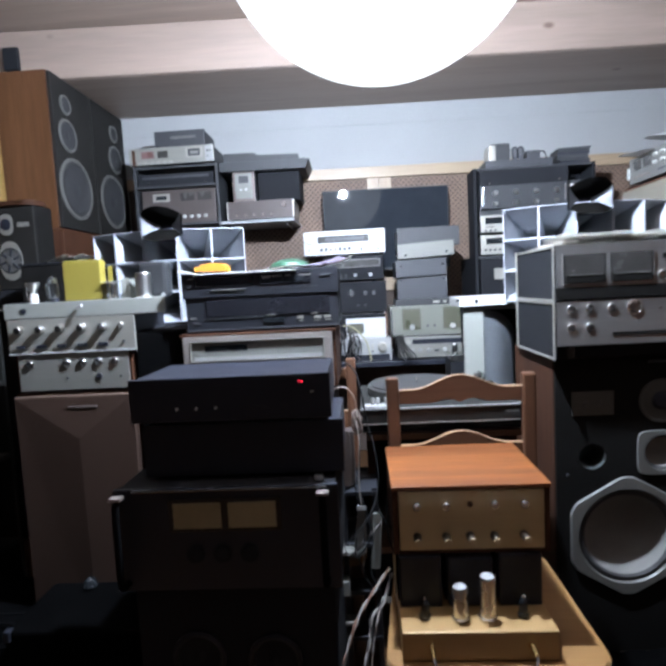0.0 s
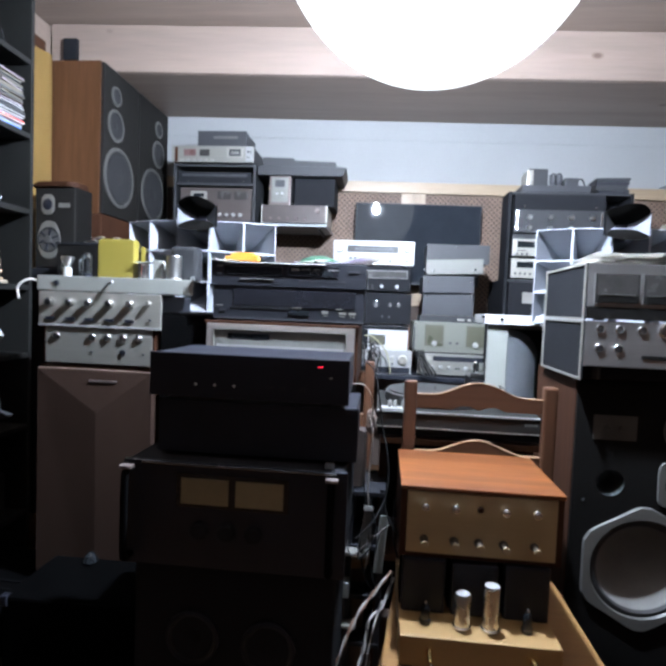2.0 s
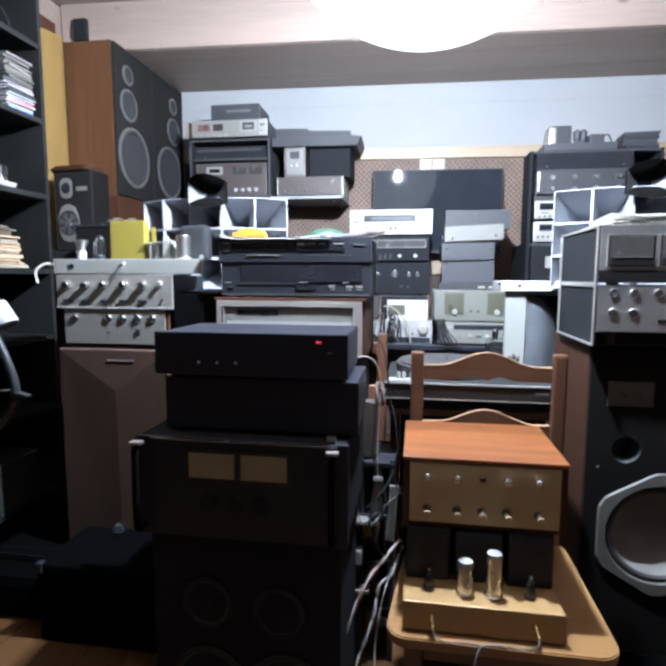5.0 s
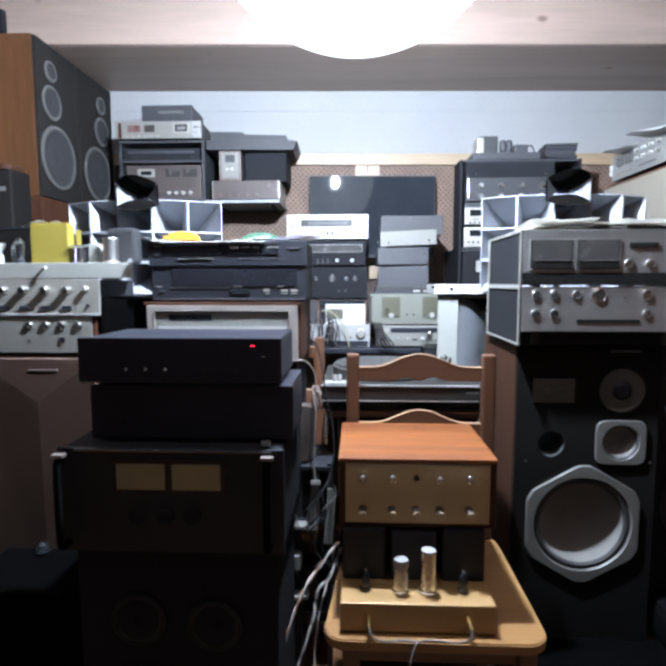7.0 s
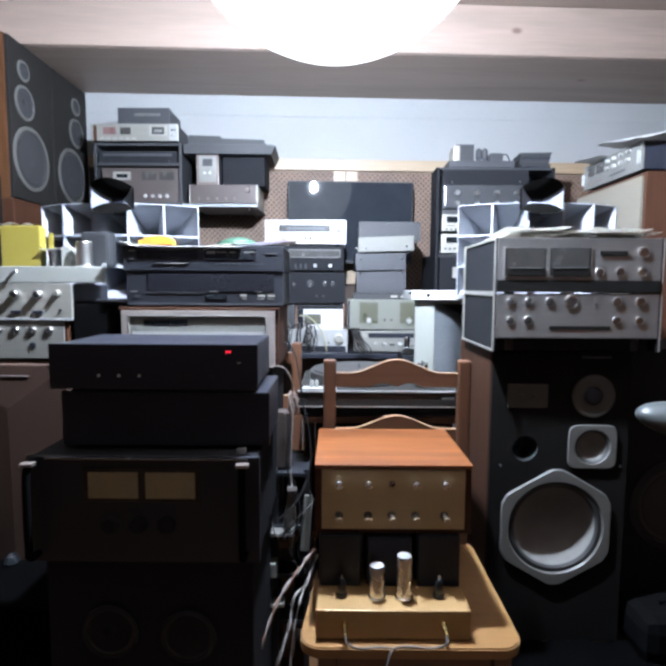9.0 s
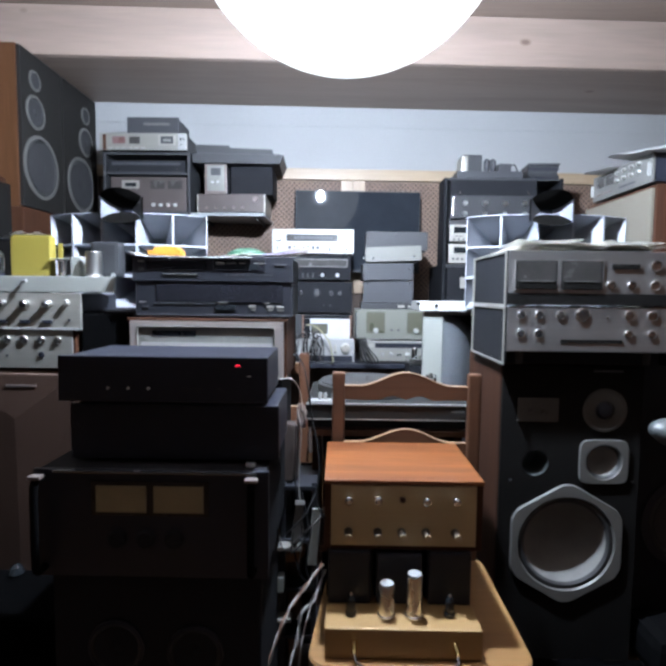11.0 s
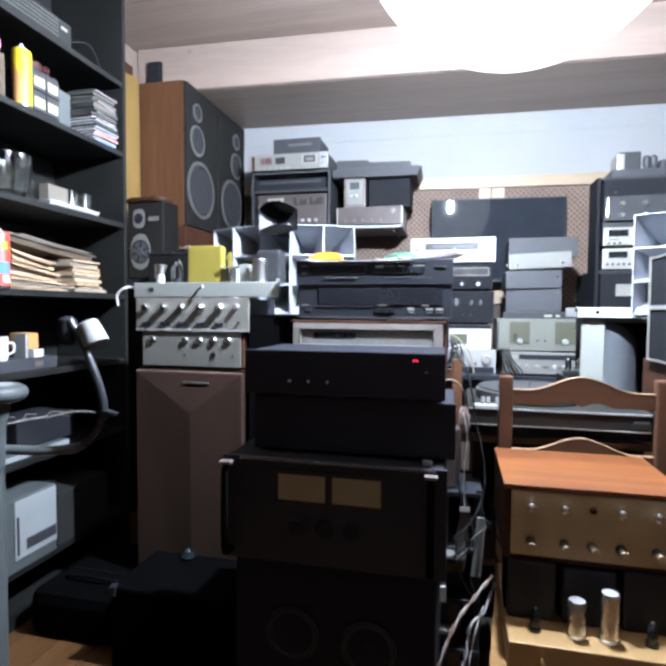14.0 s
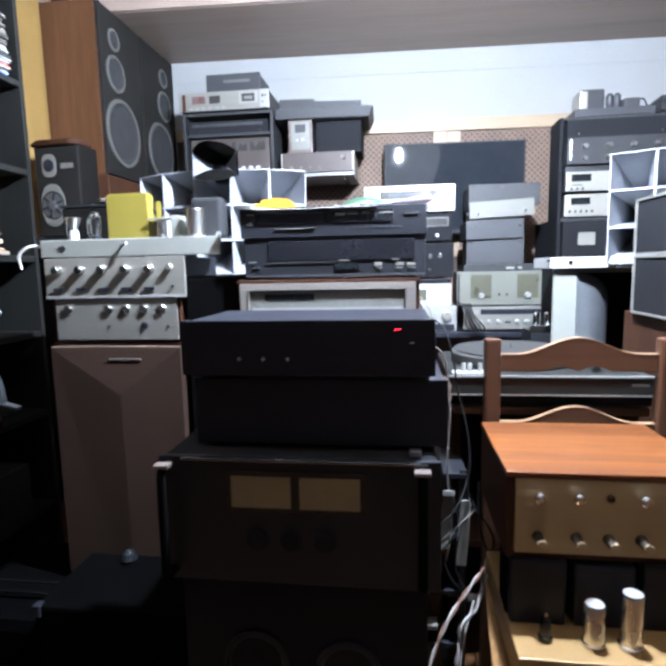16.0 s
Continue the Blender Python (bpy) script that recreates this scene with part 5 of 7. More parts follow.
gear("equipment_case", "plain dark grey metal box", 0.215, 0.51, 1.1065, 1.235, 3.14, 0.3, GREYBOX, GREYBOX, category="equipment case", screws=((0.24, 1.22), (0.49, 1.22)), turn=-1.5)
gb_ = gear("equipment_case", "plain dark grey metal box, set a little crooked", 0.21, 0.507, 1.2365, 1.335, 3.12, 0.3, GREYBOX, GREYBOX, category="equipment case", screws=((0.24, 1.30), (0.485, 1.30)))
gb_.matrix_basis = pose(0.3585, 3.12, 1.2385, 0, -1.0, 1)
cp = gear("preamplifier", "pale cream front unit with two corner screws, slightly crooked", 0.226, 0.551, 1.3345, 1.424, 3.1, 0.28, CREAM_PALE, HAZE_BLACK, feet=0.004, knobs=((0.215, 1.365, 0.006, CHROME), (0.268, 1.36, 0.0065, EDGE_METAL), (0.505, 1.362, 0.0065, EDGE_METAL)), reach=0.5)
cp.matrix_basis = pose(0.3875, 3.1, 1.3435, 0, -2.2, -2)
gear("equipment_case", "dark box with one bright stud before the screen", 0.23, 0.60, 1.4165, 1.53, 3.2, 0.3, HAZE_BLACK, HAZE_BLACK, category="equipment case", screws=((0.405, 1.515),))

tv = thing("television", "flat black television on the panelled wall reflecting the lamp", "television", (0.2, WY1 - 0.062, 1.30))
tv.matrix_basis = pose(0.2, WY1 - 0.08, 1.30, 1.0, 0, 2.96)
part("housing", box(-0.435, 0.41, -0.07, 0.0, 0, 0.545, 0.006), HAZE_BLACK, tv)
part("screen", box(-0.427, 0.402, -0.0725, -0.0705, 0.02, 0.537), SCREEN, tv, "glossy dark screen")

# ---- right rack ----
rk = thing("equipment_rack", "black shelving rack full of audio equipment", "rack", (1.05, 3.2, 0))
for z, d in ((0.05, 0.48), (0.5, 0.48), (0.95, 0.48), (1.085, 0.48), (1.325, 0.48), (1.84, 0.3)):
    part("shelf", box(-0.335, 0.335, 0.02, d, z, z + 0.014, 0.002), HAZE_BLACK, rk)
for sx in (-0.345, 0.345):
    part("side_panel", box(sx - 0.009, sx + 0.009, 0.02, 0.48, 0, 1.339, 0.002), BLACK_MATT, rk)
    part("upper_side_panel", box(sx - 0.009, sx + 0.009, 0.02, 0.2, 1.3395, 1.856, 0.002), BLACK_MATT, rk)
part("back_panel", box(-0.335, 0.335, 0.475, 0.48, 0.05, 1.325), BLACK_MATT, rk)
part("upper_back_panel", box(-0.335, 0.335, 0.194, 0.2, 1.3395, 1.839), BLACK_MATT, rk)
gear("amplifier", "dark rack amplifier with eight silver knobs and bright handles", 0.728, 1.24, 1.612, 1.745, 3.19, 0.19, HAZE_BLACK, HAZE_BLACK,
     knobs=tuple((0.815 + 0.117 * k, 1.70, 0.0135, SATIN) for k in range(4)) + tuple((0.815 + 0.117 * k, 1.64, 0.012, SATIN) for k in range(4)),
     buttons=((0.741, 0.748, 1.63, 1.735, CHROME), (1.215, 1.222, 1.63, 1.735, CHROME)))
gear("equipment_case", "black rack unit with two bright screws", 0.728, 1.24, 1.7465, 1.838, 3.2, 0.18, BLACK_MATT, HAZE_BLACK, category="equipment case", screws=((0.785, 1.765), (1.19, 1.765)))
gear("cassette_deck", "pale cassette deck with a dark window", 0.73, 1.1, 1.472, 1.575, 3.2, 0.18, SILVER_DULL, HAZE_BLACK, category="cassette deck", windows=((0.755, 0.855, 1.525, 1.563, GLASS_DARK), (0.755, 0.81, 1.505, 1.51, GREYBOX)),
     knobs=tuple((0.757 + 0.028 * k, 1.488, 0.006, BLACK) for k in range(3)), feet=0.005)
gear("cassette_deck", "pale cassette deck with a dark window", 0.727, 1.1, 1.341, 1.46, 3.2, 0.18, SILVER_DULL, HAZE_BLACK, category="cassette deck", windows=((0.75, 0.86, 1.40, 1.45, SILVER_DULL), (0.757, 0.853, 1.406, 1.443, GLASS_DARK)),
     knobs=tuple((0.752 + 0.028 * k, 1.372, 0.006, BLACK) for k in range(5)), feet=0.005)
gear("equipment_case", "plain black case between rack units", 0.73, 1.24, 1.577, 1.6105, 3.22, 0.16, HAZE_BLACK, HAZE_BLACK, category="equipment case")
for z0, z1 in ((1.10, 1.322), (0.965, 1.083)):
    lb = gear("loudspeaker", "black box speaker with a silver plate", 0.72, 1.2, z0, z1, 3.2, 0.3, BLACK_MATT, BLACK_MATT, category="loudspeaker", windows=((0.80, 0.885, z1 - 0.125 if z1 > 1.2 else z1 - 0.1, z1 - 0.06 if z1 > 1.2 else z1 - 0.03, SILVER_DULL),))

ta_ = thing("tube_amplifier", "small chrome valve amplifier on top of the rack", "amplifier", (0.97, 3.22, 1.8555))
part("chassis", box(-0.2, 0.19, 0, 0.25, 0, 0.04, 0.003), GREYBOX, ta_)
part("transformer", box(-0.16, -0.04, 0.05, 0.19, 0.0405, 0.15, 0.012), HAZE_BLACK, ta_)
part("transformer_cover", box(-0.165, -0.125, 0.045, 0.19, 0.0405, 0.14, 0.008), SILVER_DULL, ta_)
for x in (-0.005, 0.03):
    part("valve", lathe([(0.014, 0), (0.014, 0.02), (0.02, 0.035), (0.02, 0.075), (0.01, 0.088), (0, 0.09)], (x, 0.08, 0.0405), "Z", 18), GREYBOX, ta_)
part("transformer", box(0.06, 0.14, 0.06, 0.18, 0.0405, 0.1, 0.008), GREYBOX, ta_)
part("cable", tube([(0.14, 0.1, 0.09), (0.17, 0.1, 0.1), (0.2, 0.11, 0.05), (0.22, 0.12, 0.01)], 0.004), CABLE_BLACK, ta_)


def pile(name, label, category, x, y, z, n, w, d, h, mats, group, seed):
    rnd = random.Random(seed)
    for k in range(n):
        s = rnd.uniform(0.92, 1.05)
        hh = h * rnd.uniform(0.8, 1.2)
        bm = box(-w / 2 * s, w / 2 * s, -d / 2, d / 2, 0, hh - 0.0006, 0.0008)
        solid(name, bm, rnd.choice(mats), label, category, at=(x + rnd.uniform(-0.006, 0.006), y + rnd.uniform(-0.008, 0.008), z), turn=rnd.uniform(-5, 5), group=group)
        z += hh


pile("disc_case", "flat disc case in a pile on the rack", "disc case", 1.29, 3.32, 1.8555, 7, 0.18, 0.16, 0.012, (HAZE_BLACK, GREYBOX, BLACK, HAZE_BLACK, PLASTIC_LIGHT), "disc cases on the rack", 3)
pile("disc_case", "flat disc case in a pile inside the rack", "disc case", 1.3, 3.305, 1.6, 14, 0.14, 0.14, 0.012, (HAZE_BLACK, GREYBOX, PAPER, BLACK), "disc cases in the rack", 4)
solid("shelf_block", box(-0.07, 0.07, 0, 0.165, 0, 0.26, 0.003), HAZE_BLACK, "black box supporting disc cases in the rack", "box", at=(1.3, 3.22, 1.3395))

# ---- right wall: cabinet and amplifier ----
cb = thing("loudspeaker", "tall wooden loudspeaker with a beige cloth front", "loudspeaker", (1.3, 2.12, 0))
part("cabinet", box(0.012, 0.5, 0, 0.58, 0, 1.60, 0.004), BROWN, cb)
part("grille", box(0.0, 0.0115, 0.012, 0.568, 0.01, 1.585, 0.002), BEIGE, cb, "beige cloth grille")
ra = thing("amplifier", "silver amplifier with knobs and meters on the tall loudspeaker", "amplifier", (1.29, 2.36, 1.601), -90)
# local x runs along the front, local -y out of it
part("body", box(-0.235, 0.235, 0.012, 0.34, 0.008, 0.118, 0.003), BLACK, ra)
part("faceplate", box(-0.24, 0.24, 0, 0.0115, 0.005, 0.12, 0.002), RING, ra)
for a in (-0.2, -0.12):
    part("meter", box(a, a + 0.065, -0.003, 0.001, 0.06, 0.105, 0.001), METER_DIM, ra)
for k in range(4):
    for z in (0.095, 0.062):
        part("knob", knob_bm(-0.015 + 0.055 * k, z, 0.0085, 0.014), SATIN, ra)
for k in range(7):
    part("button", box(-0.2 + 0.02 * k, -0.19 + 0.02 * k, -0.004, 0.001, 0.025, 0.033, 0.001), BEZEL, ra)
part("slot", box(0.0, 0.12, -0.002, 0.001, 0.025, 0.032), BLACK, ra)
for x in (-0.236, 0.229):
    part("handle", box(x - 0.0035, x + 0.0035, -0.012, -0.0005, 0.03, 0.08, 0.002), SILVER, ra)
for a, b, low, lift in ((-0.25, -0.02, 0.121, 0.022), (-0.03, 0.275, 0.116, 0.05)):
    bm = bmesh.new()
    g = []
    for j in range(9):
        row = []
        for i in range(11):
            q = (1 - i / 10) + j / 8
            rise = lift * (1 - math.cos(math.pi * min(q, 1))) / 2 if q < 1 else lift * (1 - 0.75 * min(q - 1, 1))
            row.append(bm.verts.new((a + (b - a) * i / 10, -0.05 + 0.26 * j / 8, low + max(rise, 0.008 if q > 0.5 else 0))))
        g.append(row)
    for p, q in zip(g, g[1:]):
        for i in range(10):
            bm.faces.new((p[i], p[i + 1], q[i + 1], q[i]))
    bmesh.ops.solidify(bm, geom=bm.faces[:], thickness=0.0015)
    solid("paper_sheet", bm, SHEET_PALE, "curled pale sheet drooping over the amplifier", "paper", at=(1.29, 2.36, 1.601), turn=-90, group="sheets on the amplifier")

# ---- left back shelf ----
lr = thing("equipment_rack", "black rack of audio equipment beside the tower speakers", "rack", (-1.14, 3.34, 0))
for z in (0.1, 0.9, 1.45, 1.645, 1.885, 2.005):
    part("shelf", box(-0.255, 0.255, 0.0, 0.39, z, z + 0.016, 0.002), HAZE_BLACK, lr)
for sx in (-0.264, 0.264):
    part("side_panel", box(sx - 0.008, sx + 0.008, 0.0, 0.39, 0, 2.022, 0.002), HAZE_BLACK, lr)
part("back_panel", box(-0.255, 0.255, 0.385, 0.39, 0.1, 2.005), BLACK_MATT, lr)
gear("cassette_deck", "silver cassette deck on top of the rack", -1.425, -0.882, 2.0225, 2.135, 3.33, 0.3, SILVER_DIM, HAZE_BLACK, category="cassette deck",
     windows=((-1.345, -1.265, 2.07, 2.112, METER_RED), (-1.24, -1.175, 2.07, 2.112, METER_DIM), (-1.405, -1.385, 2.03, 2.125, BROWN), (-1.06, -0.952, 2.06, 2.125, SILVER_DULL), (-1.045, -0.967, 2.07, 2.115, GREYBOX), (-1.03, -0.98, 2.082, 2.1, SMOKED), (-0.935, -0.886, 2.034, 2.131, SILVER_LIGHT)),
     buttons=tuple((-1.37 + 0.04 * k, -1.345 + 0.04 * k, 2.035, 2.05, SILVER_DULL) for k in range(6)) + ((-0.925, -0.913, 2.09, 2.104, BLACK), (-0.905, -0.898, 2.09, 2.104, BLACK), (-0.925, -0.913, 2.06, 2.066, GREYBOX)), feet=0.008)
gear("equipment_case", "dark box with a dim label on the deck", -1.265, -0.94, 2.136, 2.24, 3.36, 0.25, GREYBOX, GREYBOX, category="equipment case", windows=((-1.16, -1.0, 2.19, 2.205, RING),))
gear("equalizer", "black rack unit with a glossy strip", -1.385, -0.9, 1.902, 1.975, 3.35, 0.3, BLACK_MATT, HAZE_BLACK, category="equalizer", windows=((-1.36, -0.93, 1.945, 1.962, GREYBOX),), screws=((-1.32, 1.915), (-0.95, 1.915)))
gear("cassette_deck", "dark cassette deck with chrome knobs", -1.37, -0.895, 1.662, 1.872, 3.35, 0.3, BROWN_METAL, HAZE_BLACK, category="cassette deck",
     windows=((-1.30, -1.19, 1.80, 1.85, SILVER_DULL), (-1.28, -1.21, 1.812, 1.836, GLASS_DARK), (-1.12, -1.03, 1.80, 1.85, METER_DIM), (-1.01, -0.92, 1.80, 1.85, METER_DIM)),
     knobs=tuple((-1.1 + 0.045 * k, 1.70, 0.011, KNOB_PALE) for k in range(4)), buttons=tuple((-1.33 + 0.03 * k, -1.31 + 0.03 * k, 1.69, 1.70, RUBBER) for k in range(5)))

ws = thing("wall_shelf", "white wall shelf on metal brackets", "shelf", (-0.635, 3.34, 1.635))
part("board", box(-0.235, 0.235, 0, 0.40, 0, 0.018, 0.002), PLASTIC_LIGHT, ws)
for sx in (-0.18, 0.18):
    part("bracket", box(sx - 0.006, sx + 0.006, 0.05, 0.395, -0.02, -0.001), GREYBOX, ws)
gear("amplifier", "slim grey amplifier with small knobs on the white shelf", -0.82, -0.408, 1.654, 1.772, 3.35, 0.3, BROWN_METAL, HAZE_BLACK, side=SILVER_DULL,
     knobs=tuple((-0.765 + 0.056 * k, 1.686, 0.0085, BEZEL) for k in range(5)) + ((-0.462, 1.74, 0.016, BEZEL),), feet=0.006, reach=0.8)
gear("meter_box", "small silver box with a dial and two chrome knobs", -0.778, -0.64, 1.773, 1.955, 3.35, 0.18, BEZEL, GREYBOX, category="meter",
     windows=((-0.762, -0.656, 1.79, 1.945, SMOKED), (-0.74, -0.678, 1.885, 1.93, GREYBOX)), knobs=((-0.728, 1.845, 0.008, KNOB_PALE), (-0.695, 1.845, 0.008, KNOB_PALE)))
ob = solid("box", box(-0.125, 0.14, 0, 0.25, 0, 0.18, 0.004), BLACK_MATT, "dark box on the slim amplifier", "box", at=(-0.50, 3.40, 1.7735))
tt2 = thing("turntable", "dark closed turntable stacked on boxes", "turntable", (-0.57, 3.33, 1.956), 2)
part("plinth", prism([(-0.28, 0.0), (0.26, -0.0), (0.285, 0.055), (-0.28, 0.055)], 0, 0.34, 0.004), HAZE_BLACK, tt2)
part("dust_cover", prism([(-0.25, 0.056), (0.215, 0.056), (0.215, 0.092), (-0.05, 0.098), (-0.055, 0.112), (-0.25, 0.115), (-0.26, 0.1)], 0.02, 0.33, 0.003), HAZE_BLACK, tt2)
part("rim", box(-0.262, 0.262, -0.004, -0.0005, 0.0555, 0.0585), GREYBOX, tt2)

# ---- tower speakers at the left wall ----
def tower(label, y0, y1, z0, z1, x, low, high):
    e = thing("loudspeaker", label, "loudspeaker", (x, (y0 + y1) / 2, z0), 90, "tower loudspeakers")
    w, h = (y1 - y0) / 2, z1 - z0
    part("cabinet", box(-w, w, 0.02, 0.325, 0, h, 0.004), BROWN_LIGHT, e, "walnut veneered cabinet")
    part("baffle", box(-w + 0.006, w - 0.006, 0.0, 0.0195, 0.006, h - 0.006, 0.003), BAFFLE, e)
    driver(e, low, h - 0.60, 0.172, -0.001, RING, CONE_DARK, 0.1, 0.08)
    driver(e, high, h - 0.313, 0.09, -0.001, RING, CONE_DARK, 0.14, 0.1)
    driver(e, high, h - 0.146, 0.054, -0.001, RING, CONE_DARK, 0.2, 0.1)
    return e


solid("cabinet", box(0, 0.40, 0, 0.88, 0, 1.597, 0.004), BROWN, "brown wooden cabinet under the tower speakers", "cabinet", at=(-2.0, 2.804, 0))
tower("three-way loudspeaker in walnut on the cabinet", 2.806, 3.22, 1.598, 2.435, -1.6, -0.028, -0.074)
tower("three-way loudspeaker in walnut on the cabinet", 3.226, 3.67, 1.598, 2.435, -1.6, -0.01, 0.06)

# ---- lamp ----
pl = thing("pendant_lamp", "hanging bulb inside an added glowing shell that stands for its glare", "lamp", (LAMP[0], LAMP[1], LAMP[2]))
part("cord", tube([(0, 0, 0.12), (0.002, 0, 0.2), (0, 0, CEILING - LAMP[2])], 0.004), CABLE_WHITE, pl)
part("socket", lathe([(0.018, 0.075), (0.022, 0.08), (0.02, 0.115), (0.008, 0.125), (0, 0.125)], (0, 0, 0), "Z", 20), WHITE, pl)
part("bulb", lathe([(0, -0.028), (0.014, -0.025), (0.023, -0.013), (0.0255, 0.0), (0.022, 0.02), (0.015, 0.045), (0.014, 0.075), (0, 0.075)], (0, 0, 0), "Z", 24), BULB, pl, "glowing bulb")
# shell and collar are added for the glare; only the bulb is a lamp
part("globe", lathe([(GLOBE_R * math.sin(math.pi * k / 48), -GLOBE_R * math.cos(math.pi * k / 48)) for k in range(44)], (0, 0, 0), "Z", 96, caps=False), GLARE_SHELL, pl, "glowing shell added for the bulb's glare")
part("collar", lathe([(GLOBE_R * 0.34, GLOBE_R * 0.955), (GLOBE_R * 0.3, GLOBE_R * 0.99), (0.03, GLOBE_R * 1.01), (0.008, GLOBE_R * 1.03)], (0, 0, 0), "Z", 32, caps=False), WHITE, pl)


# ---- bookcase along the left side ----
bx = thing("bookcase", "tall open black bookcase crammed with tins, discs and papers", "bookcase", (-1.5, 0.0, 0))
for z in (0.19, 0.56, 0.865, 1.15, 1.465, 1.775, 2.075, 2.56):
    part("shelf", box(-0.36, 0.0, 0.22, 2.07, z, z + 0.022, 0.002), BOOKCASE, bx)
for y in (0.2, 1.13, 2.071):
    part("upright", box(-0.36, 0.0015, y, y + 0.019, 0, 2.60, 0.002), BOOKCASE, bx)
part("back_panel", box(-0.372, -0.361, 0.2, 2.09, 0, 2.6), BOOKCASE, bx)
part("plinth", box(-0.34, -0.02, 0.22, 2.07, 0.0, 0.06), BOOKCASE, bx)


def tin(name, label, x, y, z, r, h, m, cap, category="can"):
    e = thing(name, label, category, (x, y, z))
    part("body", lathe([(r * 0.95, 0), (r, 0.004), (r, h * 0.86), (r * 0.93, h * 0.9), (r * 0.55, h * 0.93), (0, h * 0.93)], (0, 0, 0), "Z", 28), m, e)
    part("base_rim", lathe([(r * 1.01, 0.0005), (r * 1.02, 0.004), (r * 1.01, 0.008)], (0, 0, 0), "Z", 28), CHROME, e)
    part("cap", lathe([(r * 0.45, h * 0.93), (r * 0.45, h * 0.95), (r * 0.2, h * 0.96), (r * 0.2, h), (0, h)], (0, 0, 0), "Z", 18), cap, e)
    return e


c = tin("spray_can", "yellow and brown spray can with a white nozzle", -1.53, 1.55, 1.798, 0.031, 0.215, CAN_YELLOW, WHITE)
bm = bmesh.new()
cols = [[bm.verts.new((0.0313 * math.cos(radians(a)), 0.0313 * math.sin(radians(a)), z)) for z in (0.012, 0.07 + 0.0009 * (-20 - a))] for a in range(-150, -24, 6)]
for p, q in zip(cols, cols[1:]):
    bm.faces.new((p[0], q[0], q[1], p[1]))
part("print_patch", bm, ORANGE_CARD, c, "orange-brown printed patch")
c = tin("spray_can", "red lubricant can with a grey cap and small printed patches", -1.52, 1.43, 1.173, 0.033, 0.20, RED, PLASTIC_LIGHT)
for a0, a1, z0, z1, m, lab in ((-50, 26, 0.045, 0.085, BLUE, "blue printed patch"), (-22, 20, 0.018, 0.04, PAPER, "white printed block"), (-30, 10, 0.125, 0.15, CAN_YELLOW, "yellow printed spot")):
    bm = bmesh.new()
    cols = [[bm.verts.new((0.0333 * math.cos(radians(a)), 0.0333 * math.sin(radians(a)), z)) for z in (z0, z1)] for a in range(a0, a1, 6)]
    for p, q in zip(cols, cols[1:]):
        bm.faces.new((p[0], q[0], q[1], p[1]))
    part("print_patch", bm, m, c, lab)
solid("box", box(-0.12, 0.02, -0.2, 0.0, 0, 0.15, 0.003), CARDBOARD, "worn brown cardboard box on the shelf", "box", at=(-1.55, 1.48, 1.798))
solid("bag", box(-0.1, 0.02, -0.1, 0.0, 0, 0.05, 0.012), PINK, "pink plastic packet on the cardboard box", "packet", at=(-1.55, 1.47, 1.9495))

cr = thing("drawer_rack", "small black drawer rack with pale yellow labels", "drawer rack", (-1.51, 1.655, 1.798))
part("body", box(-0.18, 0.0, -0.085, 0.04, 0, 0.15, 0.002), BLACK, cr)
for j in range(2):
    for k in range(2):
        dr = part("drawer", box(0.0005, 0.005, -0.083 + 0.062 * k, -0.024 + 0.062 * k, 0.006 + 0.072 * j, 0.072 + 0.072 * j, 0.001), HAZE_BLACK, cr)
        part("label", box(0.0055, 0.0065, -0.078 + 0.062 * k, -0.03 + 0.062 * k, 0.018 + 0.072 * j, 0.052 + 0.072 * j), LABEL, dr, "pale yellow paper label")
gb_ = solid("box", box(-0.16, 0.0, -0.03, 0.03, 0, 0.125, 0.003), PLASTIC_GREY, "grey metal box beside the drawers", "box", at=(-1.51, 1.73, 1.798))
for k in range(8):
    b_ = bmesh.new()
    rnd = random.Random(40 + k)
    bmesh.ops.create_icosphere(b_, subdivisions=2, radius=0.022)
    for w in b_.verts:
        w.co *= rnd.uniform(0.75, 1.2)
    solid("ornament", b_, ORNAMENT, "small dark reddish ornament on the drawer rack", "ornament", at=(-1.55 - 0.03 * (k % 2), 1.585 + 0.022 * k, 1.798 + (0.175 if k < 5 else 0.15)), group="ornaments on the rack")


def disc_pile(x, y, z, n, seed):
    rnd = random.Random(seed)
    for k in range(n):
        tone = HAZE_BLACK if k < 11 else rnd.choice((GREYBOX, OLIVE_GREY, HAZE_BLACK))
        lean = -0.012 * max(0, k - 10) / 8
        e = thing("disc_case", "plastic disc case in a leaning pile on the bookcase", "disc case", (x + rnd.uniform(-0.008, 0.008), y + lean + rnd.uniform(-0.007, 0.007), z), rnd.uniform(-7, 7), "disc cases in the bookcase")
        h = 0.0105 if k not in (5, 12) else 0.018
        part("case", box(-0.066, 0.066, -0.07, 0.07, 0.0037, h - 0.0008, 0.0008), tone, e)
        part("tray", box(-0.0665, 0.0668, -0.0705, 0.0705, 0.0002, 0.0035, 0.0003), WHITE if k < 9 else BEIGE if k % 2 else PLASTIC_GREY, e, "clear plastic tray edge")
        part("inlay", box(0.0663, 0.0668, -0.066, 0.066, 0.003, h - 0.0016), RED if k == 2 else BLUE if k == 0 else rnd.choice((LILAC_DIM, HAZE_BLACK, GREYBOX, BEIGE, HAZE_BLACK)), e)
        z += h


disc_pile(-1.572, 1.965, 1.7975, 18, 7)

# shelf at 2.1: old grey chassis
oc = thing("equipment_case", "old grey metal chassis with a small silver tag", "equipment case", (-1.51, 1.5, 2.0985))
part("body", box(-0.25, 0.0, -0.3, 0.27, 0, 0.085, 0.004), OLIVE_DIM, oc)
